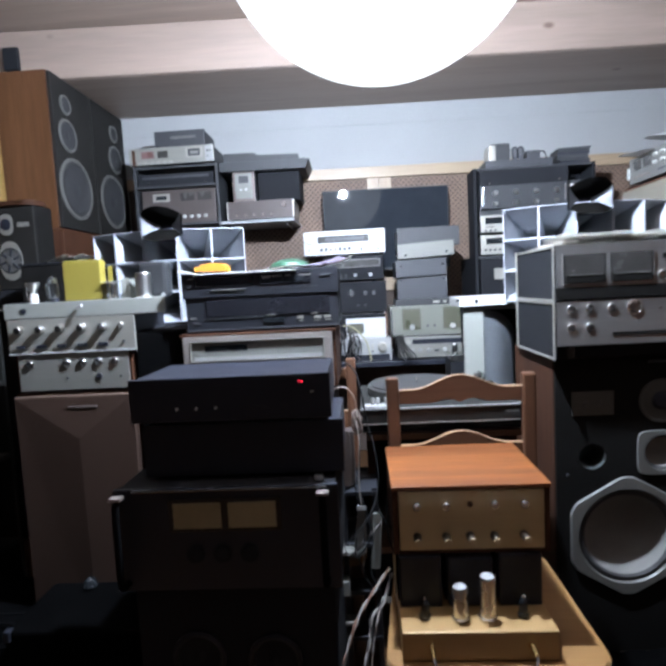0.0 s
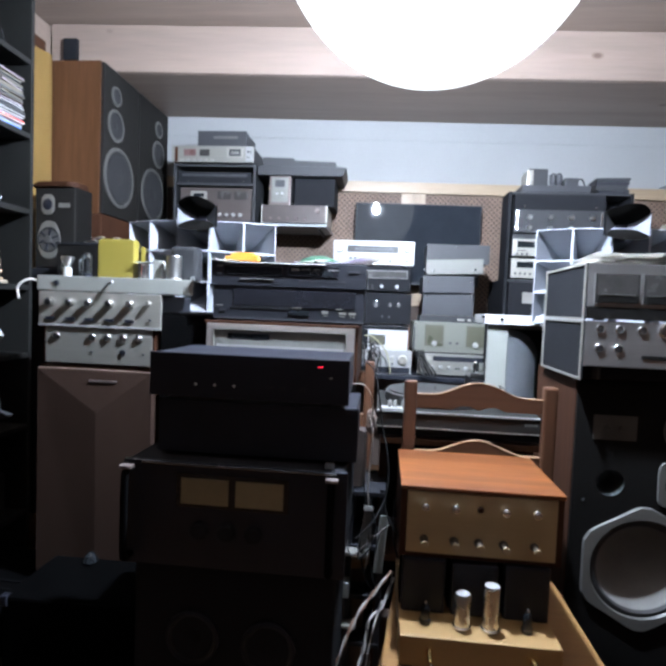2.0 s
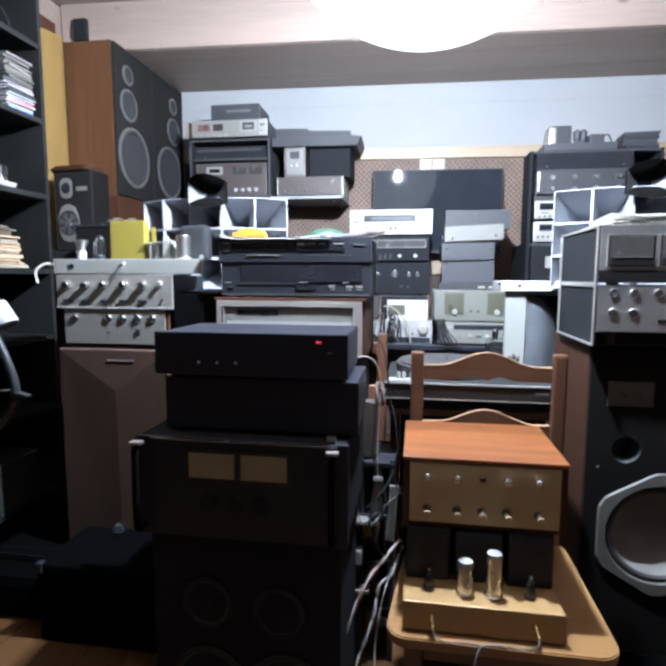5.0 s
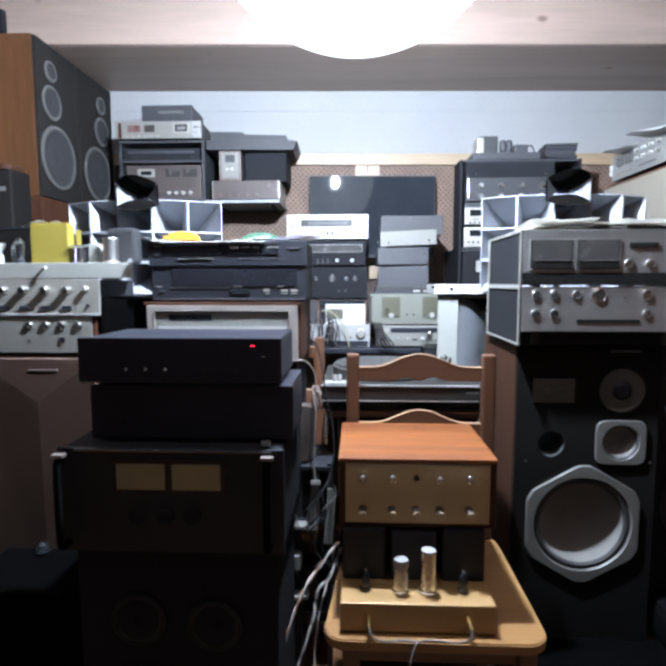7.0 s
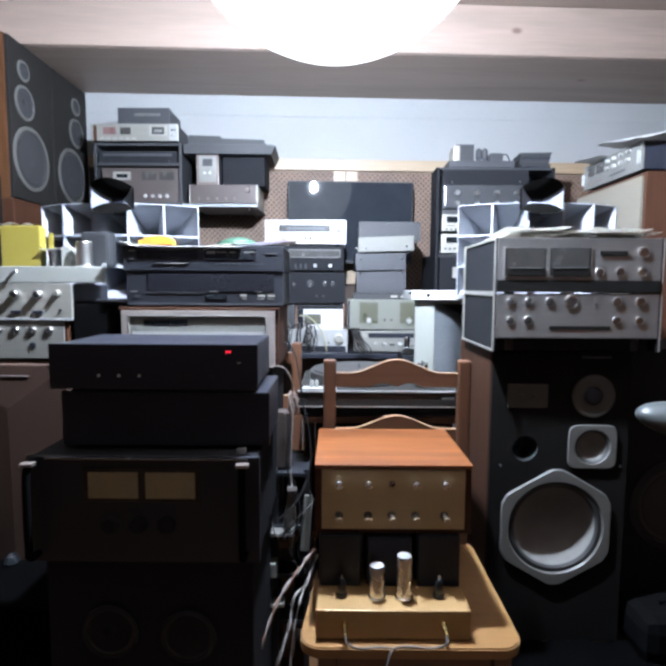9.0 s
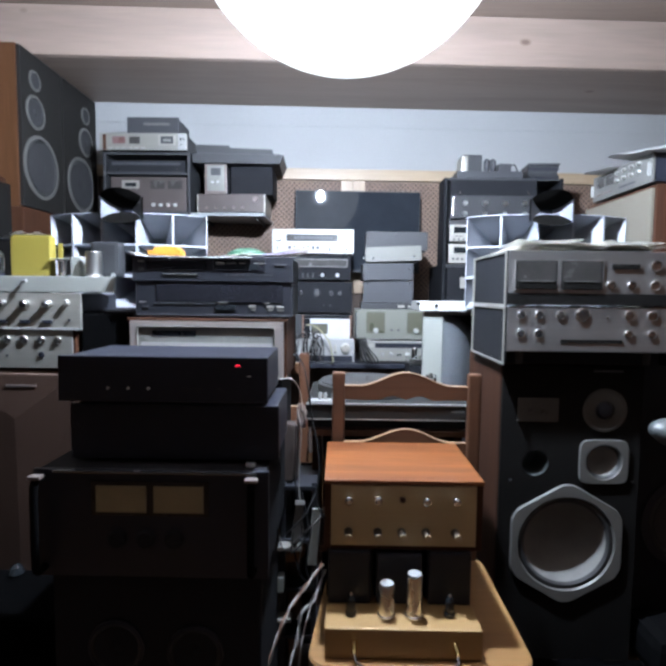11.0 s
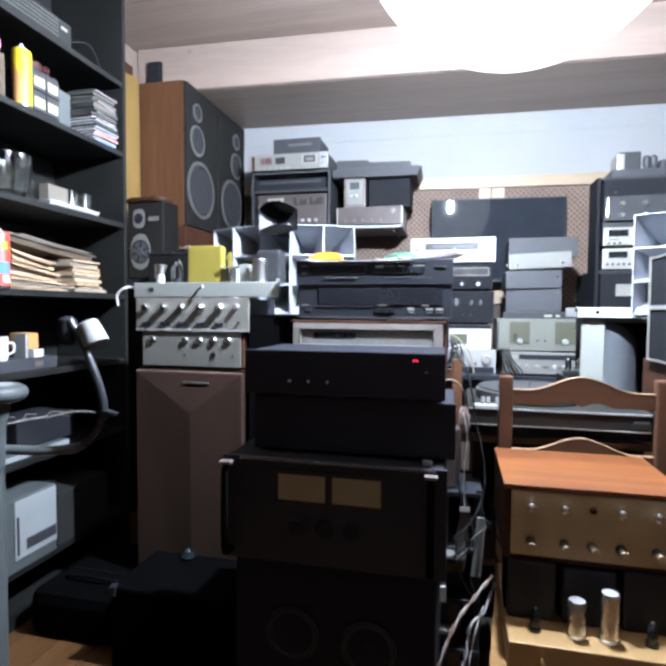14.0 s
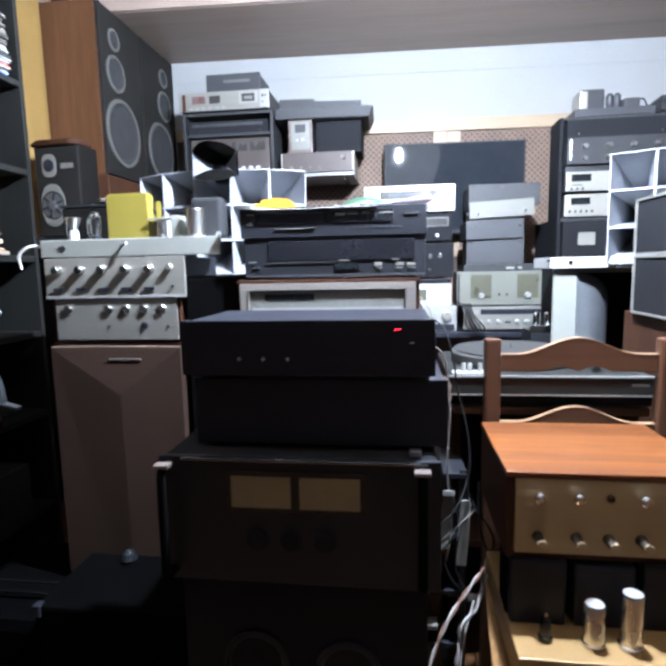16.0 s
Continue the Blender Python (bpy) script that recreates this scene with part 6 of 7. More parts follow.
for k in range(5):
    part("rail", box(0.0005, 0.004, -0.28, 0.2, 0.012 + 0.014 * k, 0.018 + 0.014 * k, 0.001), OLIVE_GREY, oc)
part("tag", box(0.0005, 0.003, 0.215, 0.245, 0.05, 0.06), SILVER_DULL, oc)
part("cable", tube([(-0.05, 0.27, 0.03), (0.0, 0.34, 0.06), (0.0, 0.4, 0.05), (-0.01, 0.45, 0.0)], 0.003), CABLE_BLACK, oc)
tp = thing("equipment_case", "old chassis on top of the bookcase", "equipment case", (-1.55, 1.7, 2.5835))
part("body", box(-0.25, 0.03, -0.3, 0.34, 0, 0.05, 0.004), OLIVE_GREY, tp)

# shelf at 1.49: glass and tins
def cut_glass(x, y, r, h, name, label, category, flutes=14, group="glass on the shelf"):
    bm = lathe([(r * 0.5, 0), (r * 0.8, h * 0.12), (r * 0.93, h * 0.4), (r, h * 0.75), (r * 0.99, h), (r * 0.95, h), (r * 0.95, h * 0.75), (r * 0.87, h * 0.4), (r * 0.7, h * 0.16), (r * 0.4, 0.008), (0, 0.008)], (0, 0, 0), "Z", flutes * 4)
    for w in bm.verts:
        a = math.atan2(w.co.y, w.co.x)
        k = 1 + 0.035 * math.cos(flutes * a) if w.co.x ** 2 + w.co.y ** 2 > (0.9 * r) ** 2 else 1
        w.co.x, w.co.y = w.co.x * k, w.co.y * k
    return solid(name, bm, JAR, label, category, at=(x, y, 1.4885), group=group)


cut_glass(-1.585, 1.54, 0.072, 0.15, "glass_vase", "tall cut-glass vase on the bookcase shelf", "vase")
cut_glass(-1.662, 1.70, 0.038, 0.1, "glass_tumbler", "ribbed glass tumbler on the bookcase shelf", "glass")
solid("card_box", box(-0.04, 0.0, -0.05, 0.05, 0, 0.06, 0.002), BEIGE, "small beige card box", "box", at=(-1.515, 1.695, 1.5035))
sb = thing("tin_lid", "flat silver lid under the jars", "lid", (-1.56, 1.77, 1.4885))
part("plate", box(-0.06, 0.06, -0.133, 0.133, 0, 0.012, 0.003), SILVER_LIGHT, sb)
part("rim", box(-0.062, 0.064, -0.136, 0.136, 0.0122, 0.0145, 0.0005), WHITE, sb)
for y in (1.795, 1.873):
    solid("glass_cup", lathe([(0.033, 0), (0.035, 0.003), (0.0315, 0.036), (0.031, 0.066), (0.0295, 0.066), (0.0298, 0.036), (0.032, 0.006), (0, 0.006)], (0, 0, 0), "Z", 36), JAR, "clear glass cup standing on a pale lid", "cup", at=(-1.55, y, 1.5035), group="glass cups")

# shelf at 1.17: a heap of old papers
def leaf(y0, y1, low, high, h, m, label, x=-1.5, depth=0.21, n=9):
    """One bundle of paper whose underside runs from height low at y0 to high at y1, with uneven edges."""
    bm = bmesh.new()
    sheets = []
    for top in (0, 1):
        grid = []
        for i in range(4):
            row = []
            for j in range(n):
                s = j / (n - 1)
                e = rnd.uniform(-0.004, 0.003) if i == 3 else 0
                row.append(bm.verts.new((-depth + depth * i / 3 + e, (y1 - y0) * s + (rnd.uniform(-0.005, 0.005) if j in (0, n - 1) else 0), (high - low) * (s ** 0.8) + h * top)))
            grid.append(row)
        for p, q in zip(grid, grid[1:]):
            for j in range(n - 1):
                bm.faces.new((p[j], p[j + 1], q[j + 1], q[j]))
        rim = grid[0] + [r[-1] for r in grid[1:]] + grid[-1][-2::-1] + [r[0] for r in grid[-2:0:-1]]
        sheets.append(rim)
    for k in range(len(sheets[0])):
        j = (k + 1) % len(sheets[0])
        bm.faces.new((sheets[0][k], sheets[0][j], sheets[1][j], sheets[1][k]))
    bmesh.ops.recalc_face_normals(bm, faces=bm.faces)
    return solid("document", bm, m, label, "papers", at=(x + rnd.uniform(-0.014, 0.008), y0, low), turn=rnd.uniform(-2.5, 2.5), group="old papers")


rnd = random.Random(11)
for k in range(17):
    a, b = 1.1735 + 0.0084 * k, 1.1735 + (0.0052 if k < 12 else 0.006) * k
    leaf(1.455 + rnd.uniform(-0.01, 0.01), 1.725 + rnd.uniform(-0.05, 0.02) - 0.004 * k, a, b, rnd.choice((0.0025, 0.004, 0.005)), rnd.choice((PAPER_OLD, PAPER_OLD, SHEET, PAPER_OLD)), "yellowed papers sagging in a heap on the shelf", depth=0.2)
z = 1.1735
for k in range(10):
    h = rnd.choice((0.008, 0.010, 0.014, 0.017))
    leaf(1.757 - 0.001 * k + rnd.uniform(-0.008, 0.004), 1.925 + rnd.uniform(-0.02, 0.008) - 0.003 * k, z, z, h * 0.86, PAPER_OLD if k % 4 else SHEET, "yellowed booklet in a stack on the shelf", depth=0.19)
    z += h
leaf(1.47, 1.90, 1.335, z, 0.022, CARDBOARD, "dark brown folder lying over the papers", -1.51)
leaf(1.46, 1.915, 1.359, z + 0.024, 0.0025, SHEET, "pale sheet drooping over the folder", -1.495)
leaf(1.53, 1.86, 1.362, z + 0.034, 0.002, SHEET, "pale sheet drooping over the folder", -1.5)

# shelf at 0.89 and below
mg = thing("mug", "white mug on the bookcase shelf", "mug", (-1.53, 1.435, 0.932))
part("body", lathe([(0.022, 0), (0.025, 0.01), (0.027, 0.08), (0.025, 0.08), (0.022, 0.01), (0, 0.01)], (0, 0, 0), "Z", 24), WHITE, mg)
part("handle", tube([(0.02, 0.012, 0.06), (0.025, 0.032, 0.056), (0.025, 0.032, 0.03), (0.02, 0.012, 0.02)], 0.004), WHITE, mg)
solid("box", box(-0.08, 0, -0.02, 0.034, 0, 0.03, 0.002), GREYBOX, "small dark box under the orange one", "box", at=(-1.532, 1.575, 0.9325))
solid("box", box(-0.08, 0, -0.016, 0.03, 0, 0.056, 0.002), ORANGE_CARD, "orange-brown card box on a small dark box", "box", at=(-1.532, 1.575, 0.963))
solid("box", box(-0.05, 0, -0.006, 0.004, 0, 0.086, 0.001), PLASTIC_LIGHT, "pale upright card on the radio", "card", at=(-1.525, 1.545, 0.9325))
solid("box", box(-0.03, 0, -0.022, 0.022, 0, 0.028, 0.002), WHITE, "small white block on the radio", "block", at=(-1.512, 1.585, 0.9325))
sv = thing("radio", "dark radio with a dull metal badge lying on the shelf", "radio", (-1.51, 1.55, 0.8885))
part("body", box(-0.15, 0, -0.15, 0.12, 0, 0.043, 0.003), GREYBOX, sv)
part("dial", box(0.0005, 0.002, 0.01, 0.05, 0.012, 0.032), BEZEL, sv)
kb = thing("keyboard", "old grey keyboard lying tilted in the bookcase", "keyboard", (-1.51, 1.6, 0.5835))
part("body", box(-0.2, 0.0, -0.2, 0.12, 0, 0.025, 0.004), PLASTIC_GREY, kb)
part("front_edge", box(0.0005, 0.006, -0.2, 0.12, 0.004, 0.022, 0.002), PLASTIC_LIGHT, kb)
solid("parcel", box(-0.18, 0, -0.12, 0.16, 0, 0.10, 0.006), BLACK_MATT, "dark box on the keyboard", "box", at=(-1.53, 1.62, 0.61))
wb = thing("printer", "white printer with a dark tray slot in the bookcase", "printer", (-1.49, 1.54, 0.2135))
part("body", box(-0.3, 0, -0.14, 0.09, 0, 0.25, 0.006), PLASTIC_GREY, wb)
part("front", box(0.0005, 0.006, -0.1, 0.085, 0.042, 0.243, 0.002), PLASTIC_LIGHT, wb)
part("slot", box(0.0065, 0.009, -0.055, 0.078, 0.066, 0.103), GREYBOX, wb)
part("handle", box(0.0065, 0.012, -0.095, -0.088, 0.06, 0.19, 0.002), GREYBOX, wb)
solid("box", box(-0.3, 0, -0.14, 0.15, 0, 0.2, 0.004), OLIVE_DIM, "dark grey box beside the printer", "box", at=(-1.5, 1.79, 0.2135))

rnd = random.Random(31)
for k in range(7):
    y = 1.43 + 0.03 * k
    solid("wire", tube([(0, 0, 0.003), (0.012, 0.05, 0.006 + 0.012 * rnd.random()), (-0.01, 0.11, 0.01), (0.006, 0.15, 0.003)], 0.0009, 6, 5), rnd.choice((CABLE_PALE, CABLE_GREY, CABLE_GREY)), "thin loose wire on the dark box", "wire", at=(-1.56 + 0.012 * k, y, 0.7105), turn=rnd.uniform(-40, 40), group="loose wires")
# pile of thin cases behind the bookcase's end
z = 0.0
solid("box", box(-0.06, 0.06, -0.05, 0.12, 0, 0.93, 0.003), BLACK_MATT, "tall black box behind the bookcase", "box", at=(-1.40, 2.2, 0))
z = 0.931
while z < 1.2:
    h = rnd.choice((0.012, 0.014, 0.02))
    solid("flat_case", box(-0.065, 0.06, -0.06, 0.06, 0, h - 0.001, 0.001), rnd.choice((BLACK, HAZE_BLACK, GREYBOX, BLACK, PLASTIC_LIGHT)), "thin flat case in a dark pile", "case", at=(-1.40 + rnd.uniform(-0.006, 0.006), 2.21, z), turn=rnd.uniform(-4, 4), group="flat cases in a pile")
    z += h

# ---- grey exercise machine before the bookcase ----
hg = thing("exercise_machine", "grey exercise machine with a ring grip and a bent arm", "exercise machine", (-1.20, 1.10, 0))
prof = [(0.048 + 0.026 * math.cos(2 * math.pi * k / 16), 0.89 + 0.022 * math.sin(2 * math.pi * k / 16)) for k in range(17)]
part("ring_grip", lathe(prof, (0, 0, 0), "Z", 36), PLASTIC_GREY, hg)
part("cap", lathe([(0.05, 0.9), (0.047, 0.911), (0.04, 0.9125), (0, 0.9125)], (0, 0, 0), "Z", 28), PLASTIC_LIGHT, hg, "pale flat cap")
part("neck", lathe([(0.02, 0.70), (0.022, 0.8), (0.034, 0.86), (0, 0.86)], (0, 0, 0), "Z", 24), PLASTIC_GREY, hg)
part("column", prism(rounded(-0.09, 0.0, -0.04, 0.04, 0.025), 0.02, 0.70, 0.008, plane="XY"), PLASTIC_GREY, hg)
part("side_cover", prism([(-0.06 + 0.03 * math.cos(2 * math.pi * k / 24), 0.53 + 0.09 * math.sin(2 * math.pi * k / 24)) for k in range(24)], -0.044, -0.0405, 0.001), PLASTIC_GREY, hg)
part("base", prism(rounded(-0.14, 0.1, -0.12, 0.12, 0.04), 0.0, 0.02, 0.004, plane="XY"), PLASTIC_GREY, hg)
part("cross_bar", tube([(-0.01, 0.02, 0.74), (0.06, 0.05, 0.733), (0.13, 0.08, 0.732), (0.165, 0.09, 0.735)], 0.0125, 14), PLASTIC_GREY, hg)
arm = part("arm", tube([(0.155, 0.09, 0.733), (0.197, 0.09, 0.752), (0.232, 0.09, 0.79), (0.249, 0.09, 0.842), (0.237, 0.09, 0.905), (0.195, 0.09, 1.0), (0.15, 0.09, 1.075)], 0.0105, 14), ARM, hg, "bent grey metal arm")
part("arm_end", lathe([(0.012, -0.045), (0.024, -0.03), (0.027, 0.0), (0.022, 0.022), (0.012, 0.03), (0, 0.032)], (0.135, 0.1, 1.055), "Z", 20), BLACK_MATT, arm, "soft black end pad")
sh = part("white_grip", lathe([(0.024, 0.0), (0.028, 0.004), (0.033, 0.06), (0.0315, 0.064), (0.028, 0.058), (0, 0.054)], (0, 0, 0), "Z", 28), PLASTIC_LIGHT, arm, "white cup-shaped end")
sh.matrix_basis = pose(0.19, 0.105, 1.07, 180, -28, 0)
part("wing", prism([(0.235, 0.815), (0.285, 0.83), (0.29, 0.836), (0.245, 0.848)], 0.08, 0.1, 0.002), ARM, arm)

# ---- grey handgrip ----
hg = thing("handgrip", "smooth grey rounded handgrip on a bent post", "handgrip", (1.12, 1.42, 0))
bm = bmesh.new()
bmesh.ops.create_uvsphere(bm, u_segments=28, v_segments=16, radius=1)
for w in bm.verts:
    w.co = Vector((0.2 * math.copysign(abs(w.co.x) ** 0.75, w.co.x), w.co.y * 0.06, w.co.z * 0.052 - 0.12 * (w.co.x * 0.2)))
part("grip", bm, PLASTIC_GREY, hg).location = (-0.005, 0, 0.775)
part("post", tube([(0.12, 0, 0.75), (0.14, 0, 0.6), (0.12, 0, 0.3), (0.1, 0, 0.0)], 0.02, 12), PLASTIC_GREY, hg)
part("foot", prism(rounded(0.02, 0.18, -0.1, 0.1, 0.03), 0.0, 0.02, 0.004, plane="XY"), PLASTIC_GREY, hg)

# ---- small loudspeaker, curtain and rail at the left wall ----
solid("cabinet", box(-0.3, 0.3, 0, 0.3, 0, 1.27, 0.004), BLACK_MATT, "black cabinet under the small loudspeaker", "cabinet", at=(-1.73, 2.50, 0))
ms = thing("loudspeaker", "small black loudspeaker with pale rings and a badge", "loudspeaker", (-1.667, 2.49, 1.271), -6)
part("cabinet", box(-0.115, 0.115, 0.012, 0.13, 0, 0.40, 0.005), BLACK_VINYL, ms)
part("baffle", box(-0.112, 0.112, 0, 0.0115, 0.003, 0.397, 0.003), BAFFLE, ms)
part("tweeter_frame", prism(rounded(-0.075, 0.0, 0.265, 0.365, 0.03), -0.005, -0.0005, 0.002), SILVER_DIM, ms)
part("tweeter_dome", lathe([(0.028, 0.0052), (0.028, 0.0065), (0.01, 0.01), (0, 0.011)], (-0.0375, 0, 0.315), "Y", 24), BLACK, ms)
wf = part("woofer", prism([(0.075 * math.cos(2 * math.pi * k / 32) * (0.88 if abs(math.cos(2 * math.pi * k / 32)) > 0.7 else 1) - 0.03, 0.095 * math.sin(2 * math.pi * k / 32) + 0.14) for k in range(32)], -0.005, -0.0005, 0.002), SILVER_DIM, ms)
part("surround", lathe([(0.064, 0.0052), (0.06, 0.008), (0.055, 0.0055)], (-0.03, 0, 0.14), "Y", 32), RUBBER, wf)
part("cone", lathe([(0.054, 0.0058), (0.03, 0.0062), (0.022, 0.0062), (0.02, 0.012), (0, 0.016)], (-0.03, 0, 0.14), "Y", 28), RING_DIM, wf)
for k in range(6):
    a = math.pi * k / 3 + 0.3
    part("basket_arm", prism([(-0.03 + 0.02 * math.cos(a - 0.2), 0.14 + 0.02 * math.sin(a - 0.2)), (-0.03 + 0.054 * math.cos(a - 0.1), 0.14 + 0.054 * math.sin(a - 0.1)), (-0.03 + 0.054 * math.cos(a + 0.1), 0.14 + 0.054 * math.sin(a + 0.1)), (-0.03 + 0.02 * math.cos(a + 0.2), 0.14 + 0.02 * math.sin(a + 0.2))], -0.0105, -0.0065, 0.0005), BLACK, wf)
for k in range(7):
    part("badge", box(0.022 + 0.0095 * k, 0.0295 + 0.0095 * k, -0.002, 0, 0.30, 0.322, 0.0005), SILVER_DIM, ms)
hat = thing("tray", "dark wooden tray with papers on the small loudspeaker", "tray", (-1.667, 2.47, 1.6725), -6)
part("tray", prism(rounded(-0.14, 0.115, 0.0, 0.15, 0.05), 0.0, 0.016, 0.005, plane="XY"), BROWN, hat)
part("rim", prism(rounded(-0.13, 0.11, 0.01, 0.15, 0.05), 0.0165, 0.026, 0.004, plane="XY"), BROWN, hat)
solid("paper_sheet", box(-0.05, 0.05, -0.04, 0.04, 0, 0.012, 0.001), PAPER, "folded paper on the cabinet", "paper", at=(-1.9, 2.54, 1.2715))

cu = bmesh.new()
cols = []
for k in range(61):
    y = 2.12 + 0.675 * k / 60
    x = 0.125 * (k / 60) ** 1.5 + 0.0025 * math.sin(k * 0.9) + 0.005 * math.sin(k * 0.37)
    cols.append([cu.verts.new((x * (1 + 0.06 * (5 - j) / 5), y - 2.5, 1.275 + 1.18 * j / 5)) for j in range(6)])
for p, q in zip(cols, cols[1:]):
    for j in range(5):
        cu.faces.new((p[j], p[j + 1], q[j + 1], q[j]))
bmesh.ops.solidify(cu, geom=cu.faces[:], thickness=0.003)
solid("curtain", cu, CURTAIN, "ochre yellow curtain hanging at the side wall", "curtain", at=(-2.02, 2.5, 0))
solid("curtain_rail", box(-0.012, 0.1, -0.6, 0.295, 2.46, 2.53, 0.003), BROWN, "dark curtain rail on the side wall", "curtain rail", at=(-2.035, 2.5, 0))
solid("trim_panel", box(0, 0.018, 2.1, 3.028, 2.535, 2.71, 0.002), CEIL, "pale pine board above the curtain", "trim", "structure", at=(WX0 + 0.001, 0, 0))
solid("bracket", box(-0.04, 0.04, 0, 0.03, 0, 0.12, 0.002), BLACK_MATT, "dark block on the pine beam", "bracket", at=(-1.885, 2.935, 2.50))

# ---- low black case on the floor ----
lc = thing("equipment_case", "low black case on the floor before the brown loudspeaker", "equipment case", (-0.86, 1.36, 0))
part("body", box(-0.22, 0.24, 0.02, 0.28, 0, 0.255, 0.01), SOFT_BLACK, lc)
part("corner_cap", box(-0.222, -0.2, 0.016, 0.04, 0.225, 0.257, 0.004), BLACK, lc)
solid("small_cup", lathe([(0.02, 0), (0.024, 0.01), (0.016, 0.03), (0.006, 0.038), (0, 0.038)], (0, 0, 0), "Z", 20), GLASS_DARK, "small dark shiny dome lying on the case", "cap", at=(-0.935, 1.60, 0.2555))

bc = thing("loudspeaker", "plain black loudspeaker beside the large one", "loudspeaker", (1.26, 1.75, 0))
part("cabinet", box(-0.23, 0.25, 0, 0.32, 0, 0.94, 0.004), BLACK_MATT, bc)
driver(bc, 0, 0.4, 0.16, -0.001, BLACK, CONE_DARK)

# rounded black blocks with straps and zips, added where the floor should look dark
solid("bag", box(-0.17, 0.2, 0, 0.42, 0, 0.16, 0.04), SOFT_BLACK, "black block added to darken the floor by the bookcase", "bag", at=(-1.28, 1.45, 0))
solid("bag", box(-0.3, 0.3, 0, 0.2, 0, 0.14, 0.04), VELVET, "black block added to darken the floor by the loudspeaker", "bag", at=(1.33, 1.5, 0))
for bag_, a, b, c in zip([o for o in bpy.data.objects if o.name.startswith("bag") and o.data.name.startswith("bag") and o.location.z == 0], (-0.1, -0.2), (0.12, 0.2), (0.162, 0.142)):
    part("strap", tube([(a, 0.1, c - 0.004), (a + 0.03, 0.09, c + 0.015), (b - 0.03, 0.09, c + 0.015), (b, 0.1, c - 0.004)], 0.006, 8), VELVET, bag_)
    part("zip", box(a - 0.03, b + 0.03, 0.16, 0.172, c - 0.004, c + 0.001), VELVET, bag_)

# added black sheet that takes the place of shade on the floor
cloth = bmesh.new()
rnd = random.Random(5)
g = [[cloth.verts.new((0.5 + 0.62 * i / 16 + rnd.uniform(-0.006, 0.006), 1.02 + 0.585 * j / 12 + rnd.uniform(-0.006, 0.006), 0.004 + 0.014 * rnd.random())) for i in range(17)] for j in range(13)]
for p, q in zip(g, g[1:]):
    for i in range(16):
        cloth.faces.new((p[i], p[i + 1], q[i + 1], q[i]))
bmesh.ops.solidify(cloth, geom=cloth.faces[:], thickness=0.003)
solid("floor_shade_sheet", cloth, VELVET, "rumpled black sheet standing for shade on the floor before the loudspeaker", "mat")

# ---- papers and tape on the disc players ----
tape = thing("tape_measure", "bright orange tape measure on the disc player", "tape measure", (-0.475, 1.69, 1.269))
part("case", prism([(-0.05, 0), (0.045, 0), (0.045, 0.016), (0.03, 0.028), (-0.01, 0.032), (-0.045, 0.026)], 0, 0.05, 0.004), ORANGE, tape)
part("hook", box(-0.07, -0.0505, 0.02, 0.04, 0.002, 0.02, 0.001), ORANGE, tape)
for k, (x, y, w, d, tn, m) in enumerate(((-0.40, 1.76, 0.30, 0.21, 3, PAPER), (-0.18, 1.78, 0.26, 0.2, -8, LILAC), (-0.14, 1.79, 0.22, 0.2, 5, PAPER))):
    bm = bmesh.new()
    g = [[bm.verts.new((-w / 2 + w * i / 10, -d / 2 + d * j / 6, 0.001 + 0.022 * max(0, abs(i / 5 - 1) - 0.35) ** 2 + (0.02 * (i / 10) ** 2 if k else 0))) for i in range(11)] for j in range(7)]
    for p, q in zip(g, g[1:]):
        for i in range(10):
            bm.faces.new((p[i], p[i + 1], q[i + 1], q[i]))
    bmesh.ops.solidify(bm, geom=bm.faces[:], thickness=0.0012)
    solid("paper_sheet", bm, m, "loose curled sheet lying on the disc player", "paper", at=(x, y, 1.2655 + 0.0025 * k), turn=tn, group="sheets on the player")
solid("green_pouch", lathe([(0.0, 0.026), (0.03, 0.024), (0.06, 0.012), (0.07, 0)], (0, 0, 0), "Z", 24), GREEN_PLASTIC, "green plastic disc pouch on the papers", "pouch", at=(-0.24, 1.80, 1.279))

# a pale tray-like sheet whose front edge hangs over the player, and a crumpled film
bm = bmesh.new()
g = [[bm.verts.new((-0.19 + 0.38 * i / 12, -0.012 + 0.12 * j / 4, 0.001 + (0.012 * (1 - i / 1.6) ** 2 if i < 1.6 else 0) - (0.006 if j == 0 and i > 1 else 0))) for i in range(13)] for j in range(5)]
for p, q in zip(g, g[1:]):
    for i in range(12):
        bm.faces.new((p[i], p[i + 1], q[i + 1], q[i]))
bmesh.ops.solidify(bm, geom=bm.faces[:], thickness=-0.0025)
solid("plastic_tray", bm, PAPER_DULL, "thin white plastic tray with an upturned end", "tray", at=(-0.385, 1.628, 1.2652))
rnd = random.Random(8)
bm = bmesh.new()
bmesh.ops.create_icosphere(bm, subdivisions=3, radius=1)
for w in bm.verts:
    k = rnd.uniform(0.75, 1.15)
    w.co = Vector((w.co.x * 0.017 * k, w.co.y * 0.012 * k, w.co.z * 0.04 * k + 0.045))
solid("plastic_bag", bm, FILM, "crumpled brownish film stuffed behind the amplifiers", "plastic film", at=(-0.032, 1.51, 0.757))

# ---- between the chairs: boxes, brackets and cables ----
gp = thing("equipment_case", "upright grey panel leaning behind the black amplifiers", "equipment case", (-0.068, 1.49, 0.62))
part("panel", prism([(-0.016, 0.0), (0.012, 0.0), (0.019, 0.08), (0.018, 0.152), (0.012, 0.163), (-0.004, 0.165), (-0.014, 0.16)], -0.012, 0.0, 0.0025), BEZEL, gp)
